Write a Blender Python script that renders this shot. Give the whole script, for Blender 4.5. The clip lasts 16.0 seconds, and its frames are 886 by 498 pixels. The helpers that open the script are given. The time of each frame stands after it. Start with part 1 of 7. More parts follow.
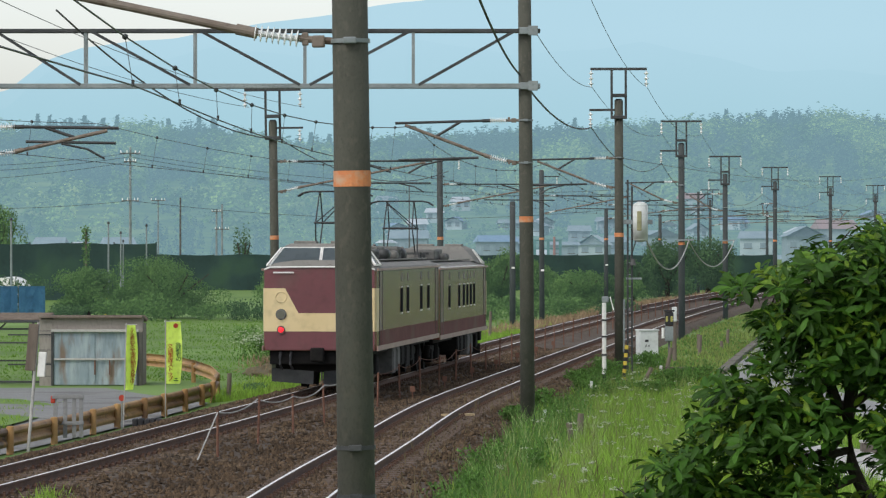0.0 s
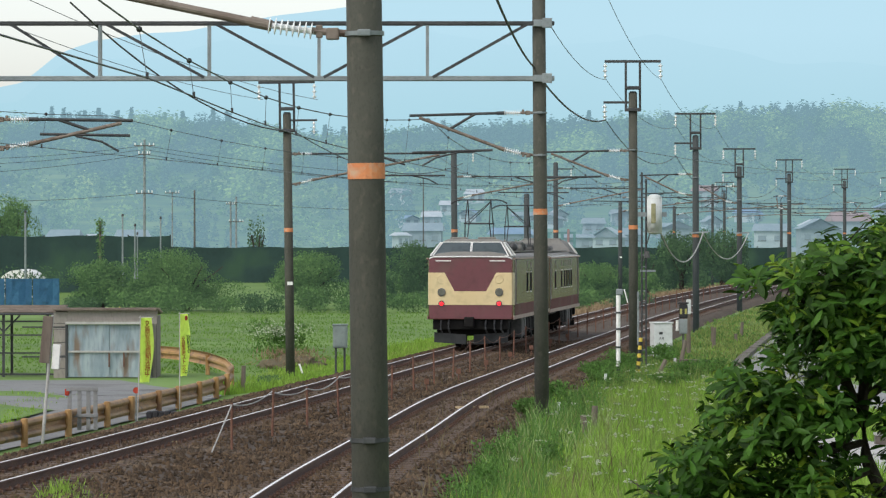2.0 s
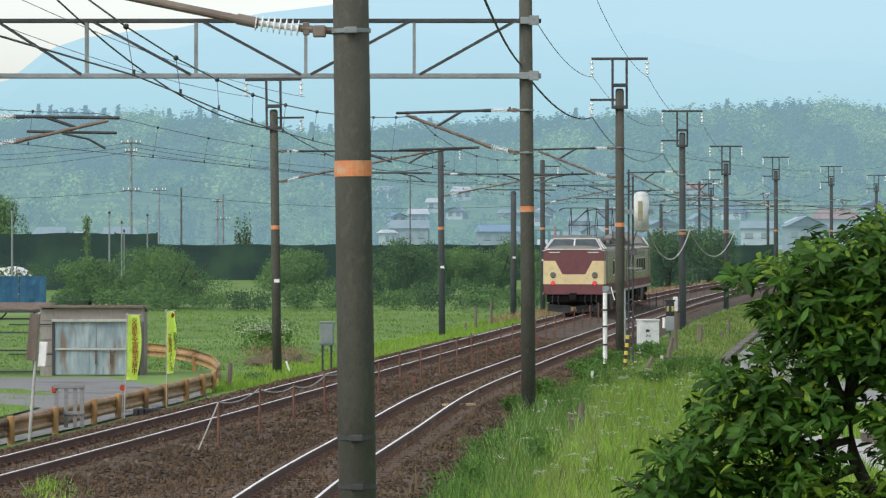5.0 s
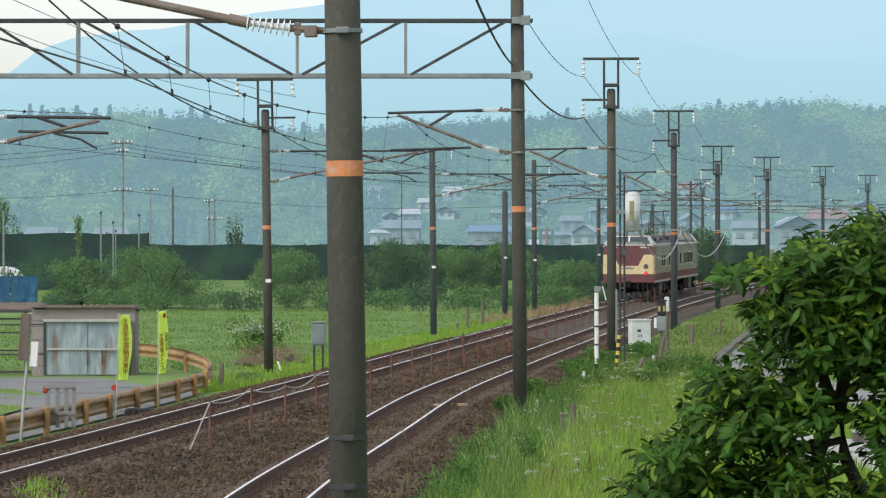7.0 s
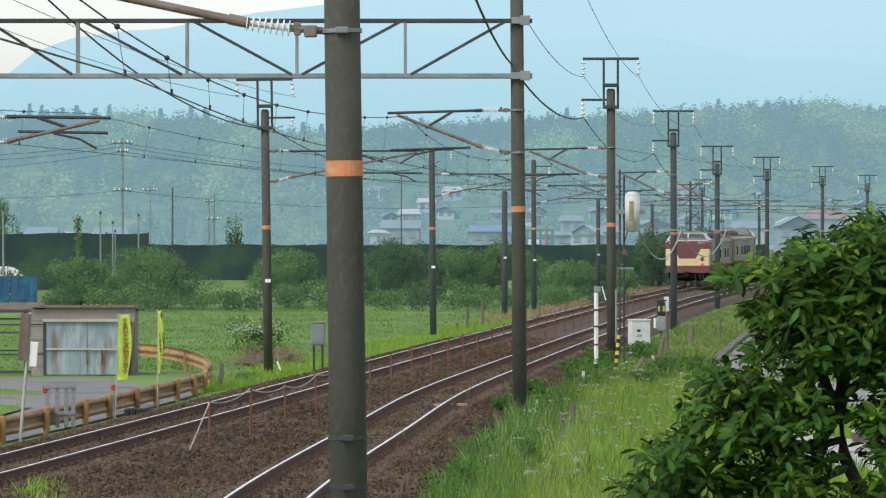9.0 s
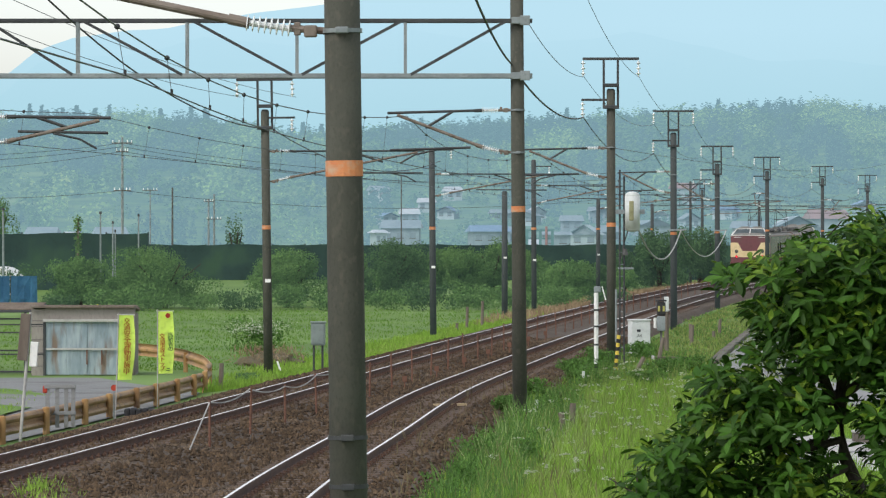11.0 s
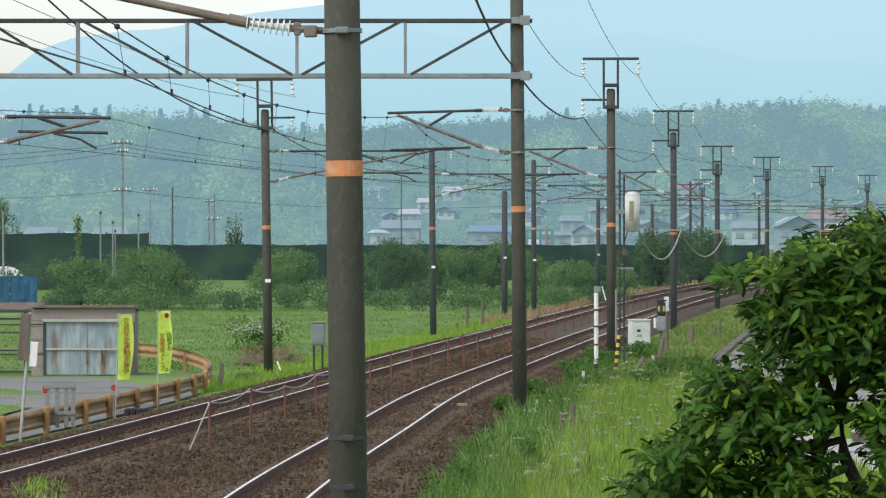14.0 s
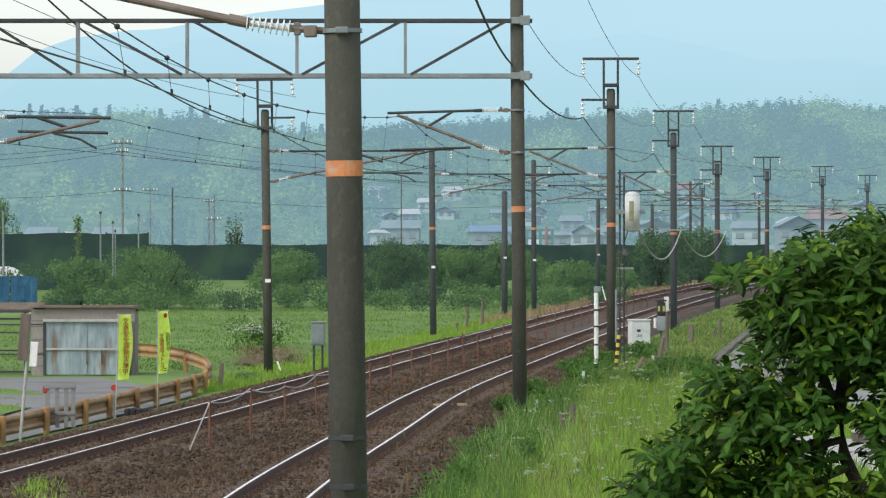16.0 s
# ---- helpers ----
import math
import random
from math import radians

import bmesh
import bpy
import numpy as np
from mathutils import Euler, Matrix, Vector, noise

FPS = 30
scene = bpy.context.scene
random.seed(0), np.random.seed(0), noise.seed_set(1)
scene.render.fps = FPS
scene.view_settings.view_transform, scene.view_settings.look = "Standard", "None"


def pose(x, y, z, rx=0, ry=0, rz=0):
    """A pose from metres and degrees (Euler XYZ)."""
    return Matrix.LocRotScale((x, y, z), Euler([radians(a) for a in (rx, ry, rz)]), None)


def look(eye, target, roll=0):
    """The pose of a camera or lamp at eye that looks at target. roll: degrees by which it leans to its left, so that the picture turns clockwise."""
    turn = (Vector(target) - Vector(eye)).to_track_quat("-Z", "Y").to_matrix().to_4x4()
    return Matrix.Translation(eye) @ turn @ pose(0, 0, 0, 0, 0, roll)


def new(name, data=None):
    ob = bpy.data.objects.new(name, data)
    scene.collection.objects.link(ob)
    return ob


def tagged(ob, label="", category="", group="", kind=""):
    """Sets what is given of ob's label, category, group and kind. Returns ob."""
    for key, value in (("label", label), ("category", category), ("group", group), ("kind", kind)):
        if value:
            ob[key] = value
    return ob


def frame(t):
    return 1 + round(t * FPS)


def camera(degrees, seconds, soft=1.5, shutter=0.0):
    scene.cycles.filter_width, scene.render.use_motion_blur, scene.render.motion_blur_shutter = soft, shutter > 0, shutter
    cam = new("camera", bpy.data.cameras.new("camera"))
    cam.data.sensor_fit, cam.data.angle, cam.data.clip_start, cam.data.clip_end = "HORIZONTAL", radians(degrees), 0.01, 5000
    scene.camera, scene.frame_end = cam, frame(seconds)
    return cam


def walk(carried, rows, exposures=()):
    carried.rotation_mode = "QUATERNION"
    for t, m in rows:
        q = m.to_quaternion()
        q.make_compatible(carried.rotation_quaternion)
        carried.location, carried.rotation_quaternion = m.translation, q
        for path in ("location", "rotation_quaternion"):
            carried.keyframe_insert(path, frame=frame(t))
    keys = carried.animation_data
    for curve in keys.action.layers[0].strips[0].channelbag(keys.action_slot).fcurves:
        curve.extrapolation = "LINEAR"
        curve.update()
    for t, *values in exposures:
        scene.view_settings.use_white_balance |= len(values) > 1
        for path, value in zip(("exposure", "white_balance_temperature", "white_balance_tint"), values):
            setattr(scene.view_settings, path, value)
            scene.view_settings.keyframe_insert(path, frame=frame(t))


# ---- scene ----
# camera: on a tripod, 3.6 m over the rails, a slight pan and then still
cam = camera(10.924, 16.0, soft=1.25)
AIM = ((0, 14, 18), (0.5, 38, 15.3), (1, 45.3, 10.6), (1.5, 46.6, 9.2), (2, 39, 4.6), (2.5, 30, 1.7), (3, 28.6, 1.4),
       (3.5, 26, 0.2), (4, 24.8, 0), (4.6, 20, 0), (5.9, 6, 0), (6.5, 1.8, 0), (7, 0.6, 0), (7.5, 0, 0), (16, 0, 0))
EYE = (0.0, 0.0, 3.6)
walk(cam, [(t, look(EYE, (-a, 8200, 3.6 - 30 + b))) for t, a, b in AIM], exposures=((0, 0.25), (0.5, 0.34), (1.5, 0.38), (3, 0.41), (16, 0.41)))

# hazy overcast daylight
world = bpy.data.worlds.new("world")
scene.world = world
world.use_nodes = True
wn = world.node_tree
sky = wn.nodes.new("ShaderNodeTexSky")
sky.sky_type, sky.sun_disc = "NISHITA", False
sky.sun_elevation, sky.sun_rotation = radians(48), radians(221)
sky.air_density, sky.dust_density, sky.ozone_density = 1.0, 1.6, 1.5
cloud = wn.nodes.new("ShaderNodeHueSaturation")
cloud.inputs["Saturation"].default_value, cloud.inputs["Value"].default_value = 0.4, 1.14
wn.links.new(sky.outputs[0], cloud.inputs["Color"])
wn.links.new(cloud.outputs[0], wn.nodes["Background"].inputs[0])
wn.nodes["Background"].inputs[1].default_value = 0.15
sun_data = bpy.data.lights.new("sun", "SUN")
sun_data.energy, sun_data.angle, sun_data.color = 1.15, radians(22), (1.0, 0.96, 0.88)
sun = new("sun", sun_data)
sun.matrix_world = look((-70, -20, 120), (0, 60, 0))


# ---- materials ----
def surf(name, c1, c2, size=1.0, rough=0.8, bump=0.0, fine=30.0, metal=0.0, c3=None, patch=None, island=0.0, stretch=(1, 1, 1), spec=0.5, trans=0.0):
    """Two-scale varied surface: c1..c2 by broad noise of that size in metres, darker grain, optional c3 stains."""
    m = bpy.data.materials.new(name)
    m.use_nodes = True
    n, l = m.node_tree.nodes, m.node_tree.links
    b = n["Principled BSDF"]
    co = n.new("ShaderNodeTexCoord")
    mp = n.new("ShaderNodeMapping")
    mp.inputs["Scale"].default_value = stretch
    l.new(co.outputs["Object"], mp.inputs[0])

    def noise_tex(scale, detail):
        t = n.new("ShaderNodeTexNoise")
        t.inputs["Scale"].default_value, t.inputs["Detail"].default_value = scale, detail
        l.new(mp.outputs[0], t.inputs["Vector"])
        return t

    def mix(fac, a, bb, mode="MIX"):
        x = n.new("ShaderNodeMix")
        x.data_type, x.blend_type = "RGBA", mode
        for sock, v in ((x.inputs[0], fac), (x.inputs[6], a), (x.inputs[7], bb)):
            if isinstance(v, (int, float)):
                sock.default_value = v
            elif isinstance(v, tuple):
                sock.default_value = (*v, 1)
            else:
                l.new(v, sock)
        return x.outputs[2]

    def ramp(src, lo, hi):
        r = n.new("ShaderNodeMapRange")
        r.inputs[1].default_value, r.inputs[2].default_value = lo, hi
        l.new(src, r.inputs[0])
        return r.outputs[0]

    big = noise_tex(1.0 / size, 3)
    col = mix(ramp(big.outputs[0], 0.35, 0.65), c1, c2)
    small = noise_tex(fine, 4)
    dark = tuple(v * 0.62 for v in c1)
    col = mix(ramp(small.outputs[0], 0.5, 0.75), col, mix(0.5, col, dark))
    if c3:
        st = noise_tex((patch or 0.4 / size), 5)
        col = mix(ramp(st.outputs[0], 0.54, 0.68), col, c3)
    if island:
        g = n.new("ShaderNodeNewGeometry")
        hv = n.new("ShaderNodeHueSaturation")
        vr = n.new("ShaderNodeMapRange")
        vr.inputs[3].default_value, vr.inputs[4].default_value = 1 - island, 1 + island
        l.new(g.outputs["Random Per Island"], vr.inputs[0])
        l.new(vr.outputs[0], hv.inputs["Value"])
        l.new(col, hv.inputs["Color"])
        col = hv.outputs[0]
    l.new(col, b.inputs["Base Color"])
    b.inputs["Roughness"].default_value, b.inputs["Metallic"].default_value = rough, metal
    b.inputs["Specular IOR Level"].default_value = spec
    if bump:
        bp = n.new("ShaderNodeBump")
        bp.inputs["Strength"].default_value, bp.inputs["Distance"].default_value = bump, 0.02
        l.new(small.outputs[0], bp.inputs["Height"])
        l.new(bp.outputs[0], b.inputs["Normal"])
    if trans:
        out = n["Material Output"]
        tl = n.new("ShaderNodeBsdfTranslucent")
        l.new(col, tl.inputs[0])
        ms = n.new("ShaderNodeMixShader")
        ms.inputs[0].default_value = trans
        l.new(b.outputs[0], ms.inputs[1])
        l.new(tl.outputs[0], ms.inputs[2])
        l.new(ms.outputs[0], out.inputs[0])
    return m


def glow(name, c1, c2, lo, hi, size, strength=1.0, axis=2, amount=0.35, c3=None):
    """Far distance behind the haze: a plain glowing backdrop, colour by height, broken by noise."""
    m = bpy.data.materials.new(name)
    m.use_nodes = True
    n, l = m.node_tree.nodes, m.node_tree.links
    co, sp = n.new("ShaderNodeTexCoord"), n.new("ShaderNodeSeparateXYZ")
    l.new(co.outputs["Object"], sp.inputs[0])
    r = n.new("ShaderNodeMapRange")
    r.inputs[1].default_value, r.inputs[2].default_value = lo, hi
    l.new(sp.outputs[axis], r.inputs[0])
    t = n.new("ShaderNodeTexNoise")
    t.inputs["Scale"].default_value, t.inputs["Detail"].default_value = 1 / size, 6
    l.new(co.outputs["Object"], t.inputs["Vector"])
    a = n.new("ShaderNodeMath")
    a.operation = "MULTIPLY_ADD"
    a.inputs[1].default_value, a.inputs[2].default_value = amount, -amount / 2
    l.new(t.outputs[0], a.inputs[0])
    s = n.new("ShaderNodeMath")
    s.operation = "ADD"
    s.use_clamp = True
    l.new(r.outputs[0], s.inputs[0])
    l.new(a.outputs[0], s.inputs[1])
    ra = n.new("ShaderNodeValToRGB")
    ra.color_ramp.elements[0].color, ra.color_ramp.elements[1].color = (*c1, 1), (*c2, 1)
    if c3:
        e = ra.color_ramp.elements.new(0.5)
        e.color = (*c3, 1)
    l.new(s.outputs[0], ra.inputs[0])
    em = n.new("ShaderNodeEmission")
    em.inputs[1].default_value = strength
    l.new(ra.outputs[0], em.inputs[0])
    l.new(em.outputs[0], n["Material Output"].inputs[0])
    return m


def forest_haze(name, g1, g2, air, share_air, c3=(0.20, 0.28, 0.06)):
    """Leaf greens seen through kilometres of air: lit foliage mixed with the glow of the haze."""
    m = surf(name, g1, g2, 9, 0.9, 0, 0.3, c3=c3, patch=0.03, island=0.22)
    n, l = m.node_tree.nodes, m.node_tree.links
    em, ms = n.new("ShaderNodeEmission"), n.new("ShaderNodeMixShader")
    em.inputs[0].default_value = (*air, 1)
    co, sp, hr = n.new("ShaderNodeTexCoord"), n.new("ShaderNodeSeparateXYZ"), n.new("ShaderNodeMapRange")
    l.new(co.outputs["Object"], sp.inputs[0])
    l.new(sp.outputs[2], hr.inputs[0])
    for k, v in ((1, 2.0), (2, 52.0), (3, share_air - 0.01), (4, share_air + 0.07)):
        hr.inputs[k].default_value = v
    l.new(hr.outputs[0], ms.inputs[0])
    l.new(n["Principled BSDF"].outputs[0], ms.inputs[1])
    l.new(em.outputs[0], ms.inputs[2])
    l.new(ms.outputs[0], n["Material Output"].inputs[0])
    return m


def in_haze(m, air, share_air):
    """Mixes a share of even air glow into a surface, painting in distance haze."""
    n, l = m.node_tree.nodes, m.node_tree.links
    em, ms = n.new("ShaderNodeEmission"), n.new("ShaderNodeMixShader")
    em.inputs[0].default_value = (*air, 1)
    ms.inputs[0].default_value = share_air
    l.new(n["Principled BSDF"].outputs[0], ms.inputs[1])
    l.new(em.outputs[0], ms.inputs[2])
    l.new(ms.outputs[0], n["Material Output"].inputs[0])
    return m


def lamp_mat(name, c, strength):
    m = bpy.data.materials.new(name)
    m.use_nodes = True
    b = m.node_tree.nodes["Principled BSDF"]
    b.inputs["Base Color"].default_value = (*c, 1)
    b.inputs["Emission Color"].default_value = (*c, 1)
    b.inputs["Emission Strength"].default_value = strength
    return m


M_GRASS = surf("field_green", (0.075, 0.15, 0.015), (0.108, 0.195, 0.021), 9, 0.9, 0.6, 3.0, c3=(0.14, 0.24, 0.05), patch=0.05)
M_BALLAST = surf("ballast", (0.048, 0.031, 0.017), (0.072, 0.047, 0.027), 2.5, 0.95, 1.0, 9.0, c3=(0.075, 0.054, 0.036), patch=0.35)
M_STONE = surf("ballast_stone", (0.055, 0.034, 0.017), (0.088, 0.056, 0.03), 2.5, 0.95, 0.4, 20.0, c3=(0.1, 0.074, 0.05), patch=0.4, island=0.5)
M_RAIL = surf("rail_side_rust", (0.075, 0.038, 0.024), (0.11, 0.055, 0.032), 0.6, 0.8, 0.3, 40)
M_RAILTOP = surf("rail_head_worn", (0.74, 0.73, 0.71), (0.84, 0.82, 0.8), 1.2, 0.4, 0.0, 30, metal=0.4)
M_SLEEPER = surf("sleeper", (0.075, 0.05, 0.036), (0.11, 0.078, 0.058), 0.8, 0.9, 0.5, 18)
M_POLE = surf("pole_concrete", (0.05, 0.051, 0.039), (0.072, 0.073, 0.057), 0.35, 0.9, 0.22, 55, c3=(0.082, 0.078, 0.06), patch=16.0, stretch=(1, 1, 0.6))
# Pole concrete again, greyed and given air glow to paint distance haze.
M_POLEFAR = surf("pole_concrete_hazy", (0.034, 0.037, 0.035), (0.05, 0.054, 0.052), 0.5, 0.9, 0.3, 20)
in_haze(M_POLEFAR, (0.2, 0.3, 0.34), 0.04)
M_ORANGE = surf("band_orange", (0.55, 0.19, 0.07), (0.62, 0.24, 0.09), 0.15, 0.7, 0.1, 30, c3=(0.48, 0.33, 0.22), patch=7)
M_STEEL = surf("galvanised", (0.19, 0.215, 0.22), (0.27, 0.30, 0.30), 0.5, 0.55, 0.1, 20, metal=0.35)
M_DSTEEL = surf("weathered_steel", (0.035, 0.038, 0.04), (0.062, 0.064, 0.064), 0.5, 0.6, 0.1, 20, metal=0.3)
M_PIPE = surf("rusty_pipe", (0.15, 0.115, 0.09), (0.2, 0.165, 0.135), 0.3, 0.7, 0.2, 18, c3=(0.08, 0.05, 0.035), patch=4)
M_INSUL = surf("porcelain", (0.72, 0.74, 0.72), (0.8, 0.81, 0.8), 0.2, 0.25, 0.0, 30)
M_WIRE = surf("wire_dark", (0.045, 0.05, 0.052), (0.07, 0.075, 0.075), 0.5, 0.6, 0, 20)
M_CABLE = surf("cable_black", (0.018, 0.02, 0.022), (0.03, 0.03, 0.033), 0.5, 0.6, 0, 20)


# ---- mesh helpers ----
def finish(name, bm, mat, smooth=False):
    me = bpy.data.meshes.new(name)
    bmesh.ops.recalc_face_normals(bm, faces=bm.faces)
    bm.to_mesh(me)
    bm.free()
    for m in (mat if isinstance(mat, (list, tuple)) else [mat]):
        me.materials.append(m)
    if smooth:
        me.polygons.foreach_set("use_smooth", [True] * len(me.polygons))
    return me


def part(name, bm, mat, parent=None, label="", smooth=False, loc=None):
    ob = new(name, finish(name, bm, mat, smooth))
    ob.parent = parent
    if loc:
        ob.location = loc
    if label:
        tagged(ob, label)
    return ob


def share(name, me, parent=None, m=None):
    ob = new(name, me)
    ob.parent = parent
    if m is not None:
        ob.matrix_basis = m
    return ob


def thing(name, loc, label, category, group="", kind=""):
    ob = new(name)
    ob.location = loc
    ob.empty_display_size = 0.2
    return tagged(ob, label, category, group, kind)


def soup(name, verts, faces, mat, parent=None, smooth=False):
    me = bpy.data.meshes.new(name)
    me.from_pydata(verts, [], faces)
    me.update()
    for m in (mat if isinstance(mat, (list, tuple)) else [mat]):
        me.materials.append(m)
    if smooth:
        me.polygons.foreach_set("use_smooth", [True] * len(me.polygons))
    ob = new(name, me)
    ob.parent = parent
    return ob


def box(bm, c, s, rot=(0, 0, 0), bevel=0.0, mi=0):
    r = bmesh.ops.create_cube(bm, size=1.0, matrix=pose(*c, *rot) @ Matrix.Diagonal((*s, 1)))
    fs = {f for v in r["verts"] for f in v.link_faces}
    for f in fs:
        f.material_index = mi
    if bevel:
        es = list({e for v in r["verts"] for e in v.link_edges})
        bmesh.ops.bevel(bm, geom=es, offset=bevel, segments=2, affect="EDGES", profile=0.5)
    return bm


def rod(bm, a, b, r0, r1=None, n=10, mi=0, caps=True):
    a, b = Vector(a), Vector(b)
    d = b - a
    q = Vector((0, 0, 1)).rotation_difference(d.normalized())
    m = Matrix.Translation((a + b) / 2) @ q.to_matrix().to_4x4()
    r = bmesh.ops.create_cone(bm, cap_ends=caps, segments=n, radius1=r0, radius2=r0 if r1 is None else r1, depth=d.length, matrix=m)
    for f in {f for v in r["verts"] for f in v.link_faces}:
        f.material_index = mi
    return bm


def bar(bm, a, b, w, h, mi=0):
    """A square bar from a to b."""
    a, b = Vector(a), Vector(b)
    d = b - a
    q = d.to_track_quat("Y", "Z")
    m = Matrix.Translation((a + b) / 2) @ q.to_matrix().to_4x4() @ Matrix.Diagonal((w, d.length, h, 1))
    r = bmesh.ops.create_cube(bm, size=1.0, matrix=m)
    for f in {f for v in r["verts"] for f in v.link_faces}:
        f.material_index = mi
    return bm


def tube(bm, pts, r, n=6):
    pts = [Vector(p) for p in pts]
    rings = []
    for i, p in enumerate(pts):
        d = (pts[min(i + 1, len(pts) - 1)] - pts[max(i - 1, 0)]).normalized()
        side = d.cross(Vector((0, 0, 1)))
        side = side.normalized() if side.length > 1e-4 else Vector((1, 0, 0))
        up = side.cross(d)
        rings.append([bm.verts.new(p + r * (math.cos(k * 2 * math.pi / n) * side + math.sin(k * 2 * math.pi / n) * up)) for k in range(n)])
    for a, b in zip(rings, rings[1:]):
        for k in range(n):
            bm.faces.new((a[k], a[(k + 1) % n], b[(k + 1) % n], b[k]))
    bm.faces.new(rings[0])
    bm.faces.new(rings[-1])
    return bm


def ball(bm, c, r, seg=8, sc=(1, 1, 1), mi=0):
    g = bmesh.ops.create_uvsphere(bm, u_segments=seg, v_segments=max(4, seg // 2 + 1), radius=r, matrix=Matrix.Translation(c) @ Matrix.Diagonal((*sc, 1)))
    for f in {f for v in g["verts"] for f in v.link_faces}:
        f.material_index = mi
    return bm


B = bmesh.new


# ---- lines of the two tracks ----
def left_x(y):
    u = min(y, 340.0) - 150.0
    x = 8.296e-7 * u ** 3 + 2.178e-5 * u ** 2 + 0.088312 * u + 0.2425
    return x + max(0.0, y - 340.0) * 0.19


def right_x(y):
    return left_x(y) + 3.6 + 6.7e-4 * max(0.0, 115.0 - y) ** 2 + 0.2 * math.exp(-((y - 85.0) / 15.0) ** 2)


def rail_z(y):
    return 2.2e-5 * max(0.0, min(y, 420.0) - 190.0) ** 2 - 0.05 * sstep(120, 185, y)


def sstep(a, b, v):
    t = min(1.0, max(0.0, (v - a) / (b - a)))
    return t * t * (3 - 2 * t)


def ground_z(x, y):
    z0 = rail_z(y)
    l, r = left_x(y), right_x(y)
    o = x - r
    if o > 0:
        z = -0.40 - 0.25 * sstep(2.0, 6.5, o) - 0.5 * sstep(6, 14, o)
    else:
        ol = l - x
        z = -0.42 - 0.33 * sstep(1.8, 5.0, ol)
    fade = sstep(260, 420, y)
    return z0 * (1 - fade) + z + 0.04 * noise.noise((x * 0.7, y * 0.4, 0)) * (1 if (o > 2.2 or x < l - 5) else 0)


def make_ground():
    offs = sorted({*[-3000, -1500, -800, -400, -250, -150, -100, -70, -50, -40, -30, -24, -20], *[i * 0.8 for i in range(-20, 26)], *[24, 30, 40, 60, 90, 150, 250, 500, 1000, 3000]})
    ys = [-60, -30, -10, 0, 10, 20] + [26 + 1.5 * i for i in range(130)] + [222 + 6 * i for i in range(40)] + [470, 520, 600, 800, 1200, 2000, 3200, 4700]
    verts = [(left_x(y) + o, y, ground_z(left_x(y) + o, y)) for y in ys for o in offs]
    w = len(offs)
    faces = [(j * w + i, j * w + i + 1, (j + 1) * w + i + 1, (j + 1) * w + i) for j in range(len(ys) - 1) for i in range(w - 1)]
    g = soup("ground", verts, faces, M_GRASS, smooth=True)
    tagged(g, "flat green farmland and grassy verges along the railway", "ground", kind="structure")


def make_ballast():
    prof = lambda y: [(left_x(y) - 2.6 - 0.75 * (1 - sstep(118, 130, y)), -0.5 - 0.06 * (1 - sstep(118, 130, y))), (left_x(y) - 1.55, -0.2), (left_x(y), -0.17), (left_x(y) + 1.3, -0.19),
                      ((left_x(y) + right_x(y)) / 2, -0.27), (right_x(y) - 1.3, -0.19), (right_x(y), -0.17), (right_x(y) + 1.35, -0.2), (right_x(y) + 2.3 - 0.6 * sstep(130, 180, y), -0.45)]
    ys = [20 + 2 * i for i in range(230)]
    verts = []
    for y in ys:
        p = prof(y)
        for (xa, za), (xb, zb) in zip(p, p[1:]):
            for k in range(3):
                f = k / 3
                x = xa + (xb - xa) * f
                verts.append((x, y, rail_z(y) + za + (zb - za) * f + 0.03 * noise.noise((x * 2, y * 1.3, 1))))
        verts.append((p[-1][0], y, rail_z(y) + p[-1][1]))
    w = len(verts) // len(ys)
    faces = [(j * w + i, j * w + i + 1, (j + 1) * w + i + 1, (j + 1) * w + i) for j in range(len(ys) - 1) for i in range(w - 1)]
    b = soup("ballast_bed", verts, faces, M_BALLAST, smooth=True)
    tagged(b, "rust-brown stone ballast bed under two railway tracks", "ballast", kind="structure")
    rng = np.random.default_rng(3)
    vs, fs = [], []
    n = 42000
    yy = 58 + 110 * rng.random(n) ** 1.5
    ff = rng.random(n)
    base = np.array([(1, 0, 0), (-1, 0, 0), (0, 1, 0), (0, -1, 0), (0, 0, 1), (0, 0, -1)], float)
    tri = [(0, 2, 4), (2, 1, 4), (1, 3, 4), (3, 0, 4), (2, 0, 5), (1, 2, 5), (3, 1, 5), (0, 3, 5)]
    for i in range(n):
        y = float(yy[i])
        l, r = left_x(y), right_x(y)
        x = l - 2.3 + float(ff[i]) * (r - l + 4.4)
        if abs(abs(x - l) - 0.56) < 0.11 or abs(abs(x - r) - 0.56) < 0.11:
            continue
        p = prof(y)
        z = np.interp(x, [q[0] for q in p], [q[1] for q in p])
        s = 0.022 + 0.03 * rng.random()
        k = len(vs)
        o = base * (s * (0.7 + 0.6 * rng.random((6, 1)))) + rng.normal(0, s * 0.25, (6, 3))
        vs += [(x + a, y + bb, float(z) + rail_z(y) + 0.012 + c) for a, bb, c in o]
        fs += [(a + k, bb + k, c + k) for a, bb, c in tri]
    st = soup("ballast_stones", vs, fs, M_STONE, b)
    tagged(st, kind="stuff")


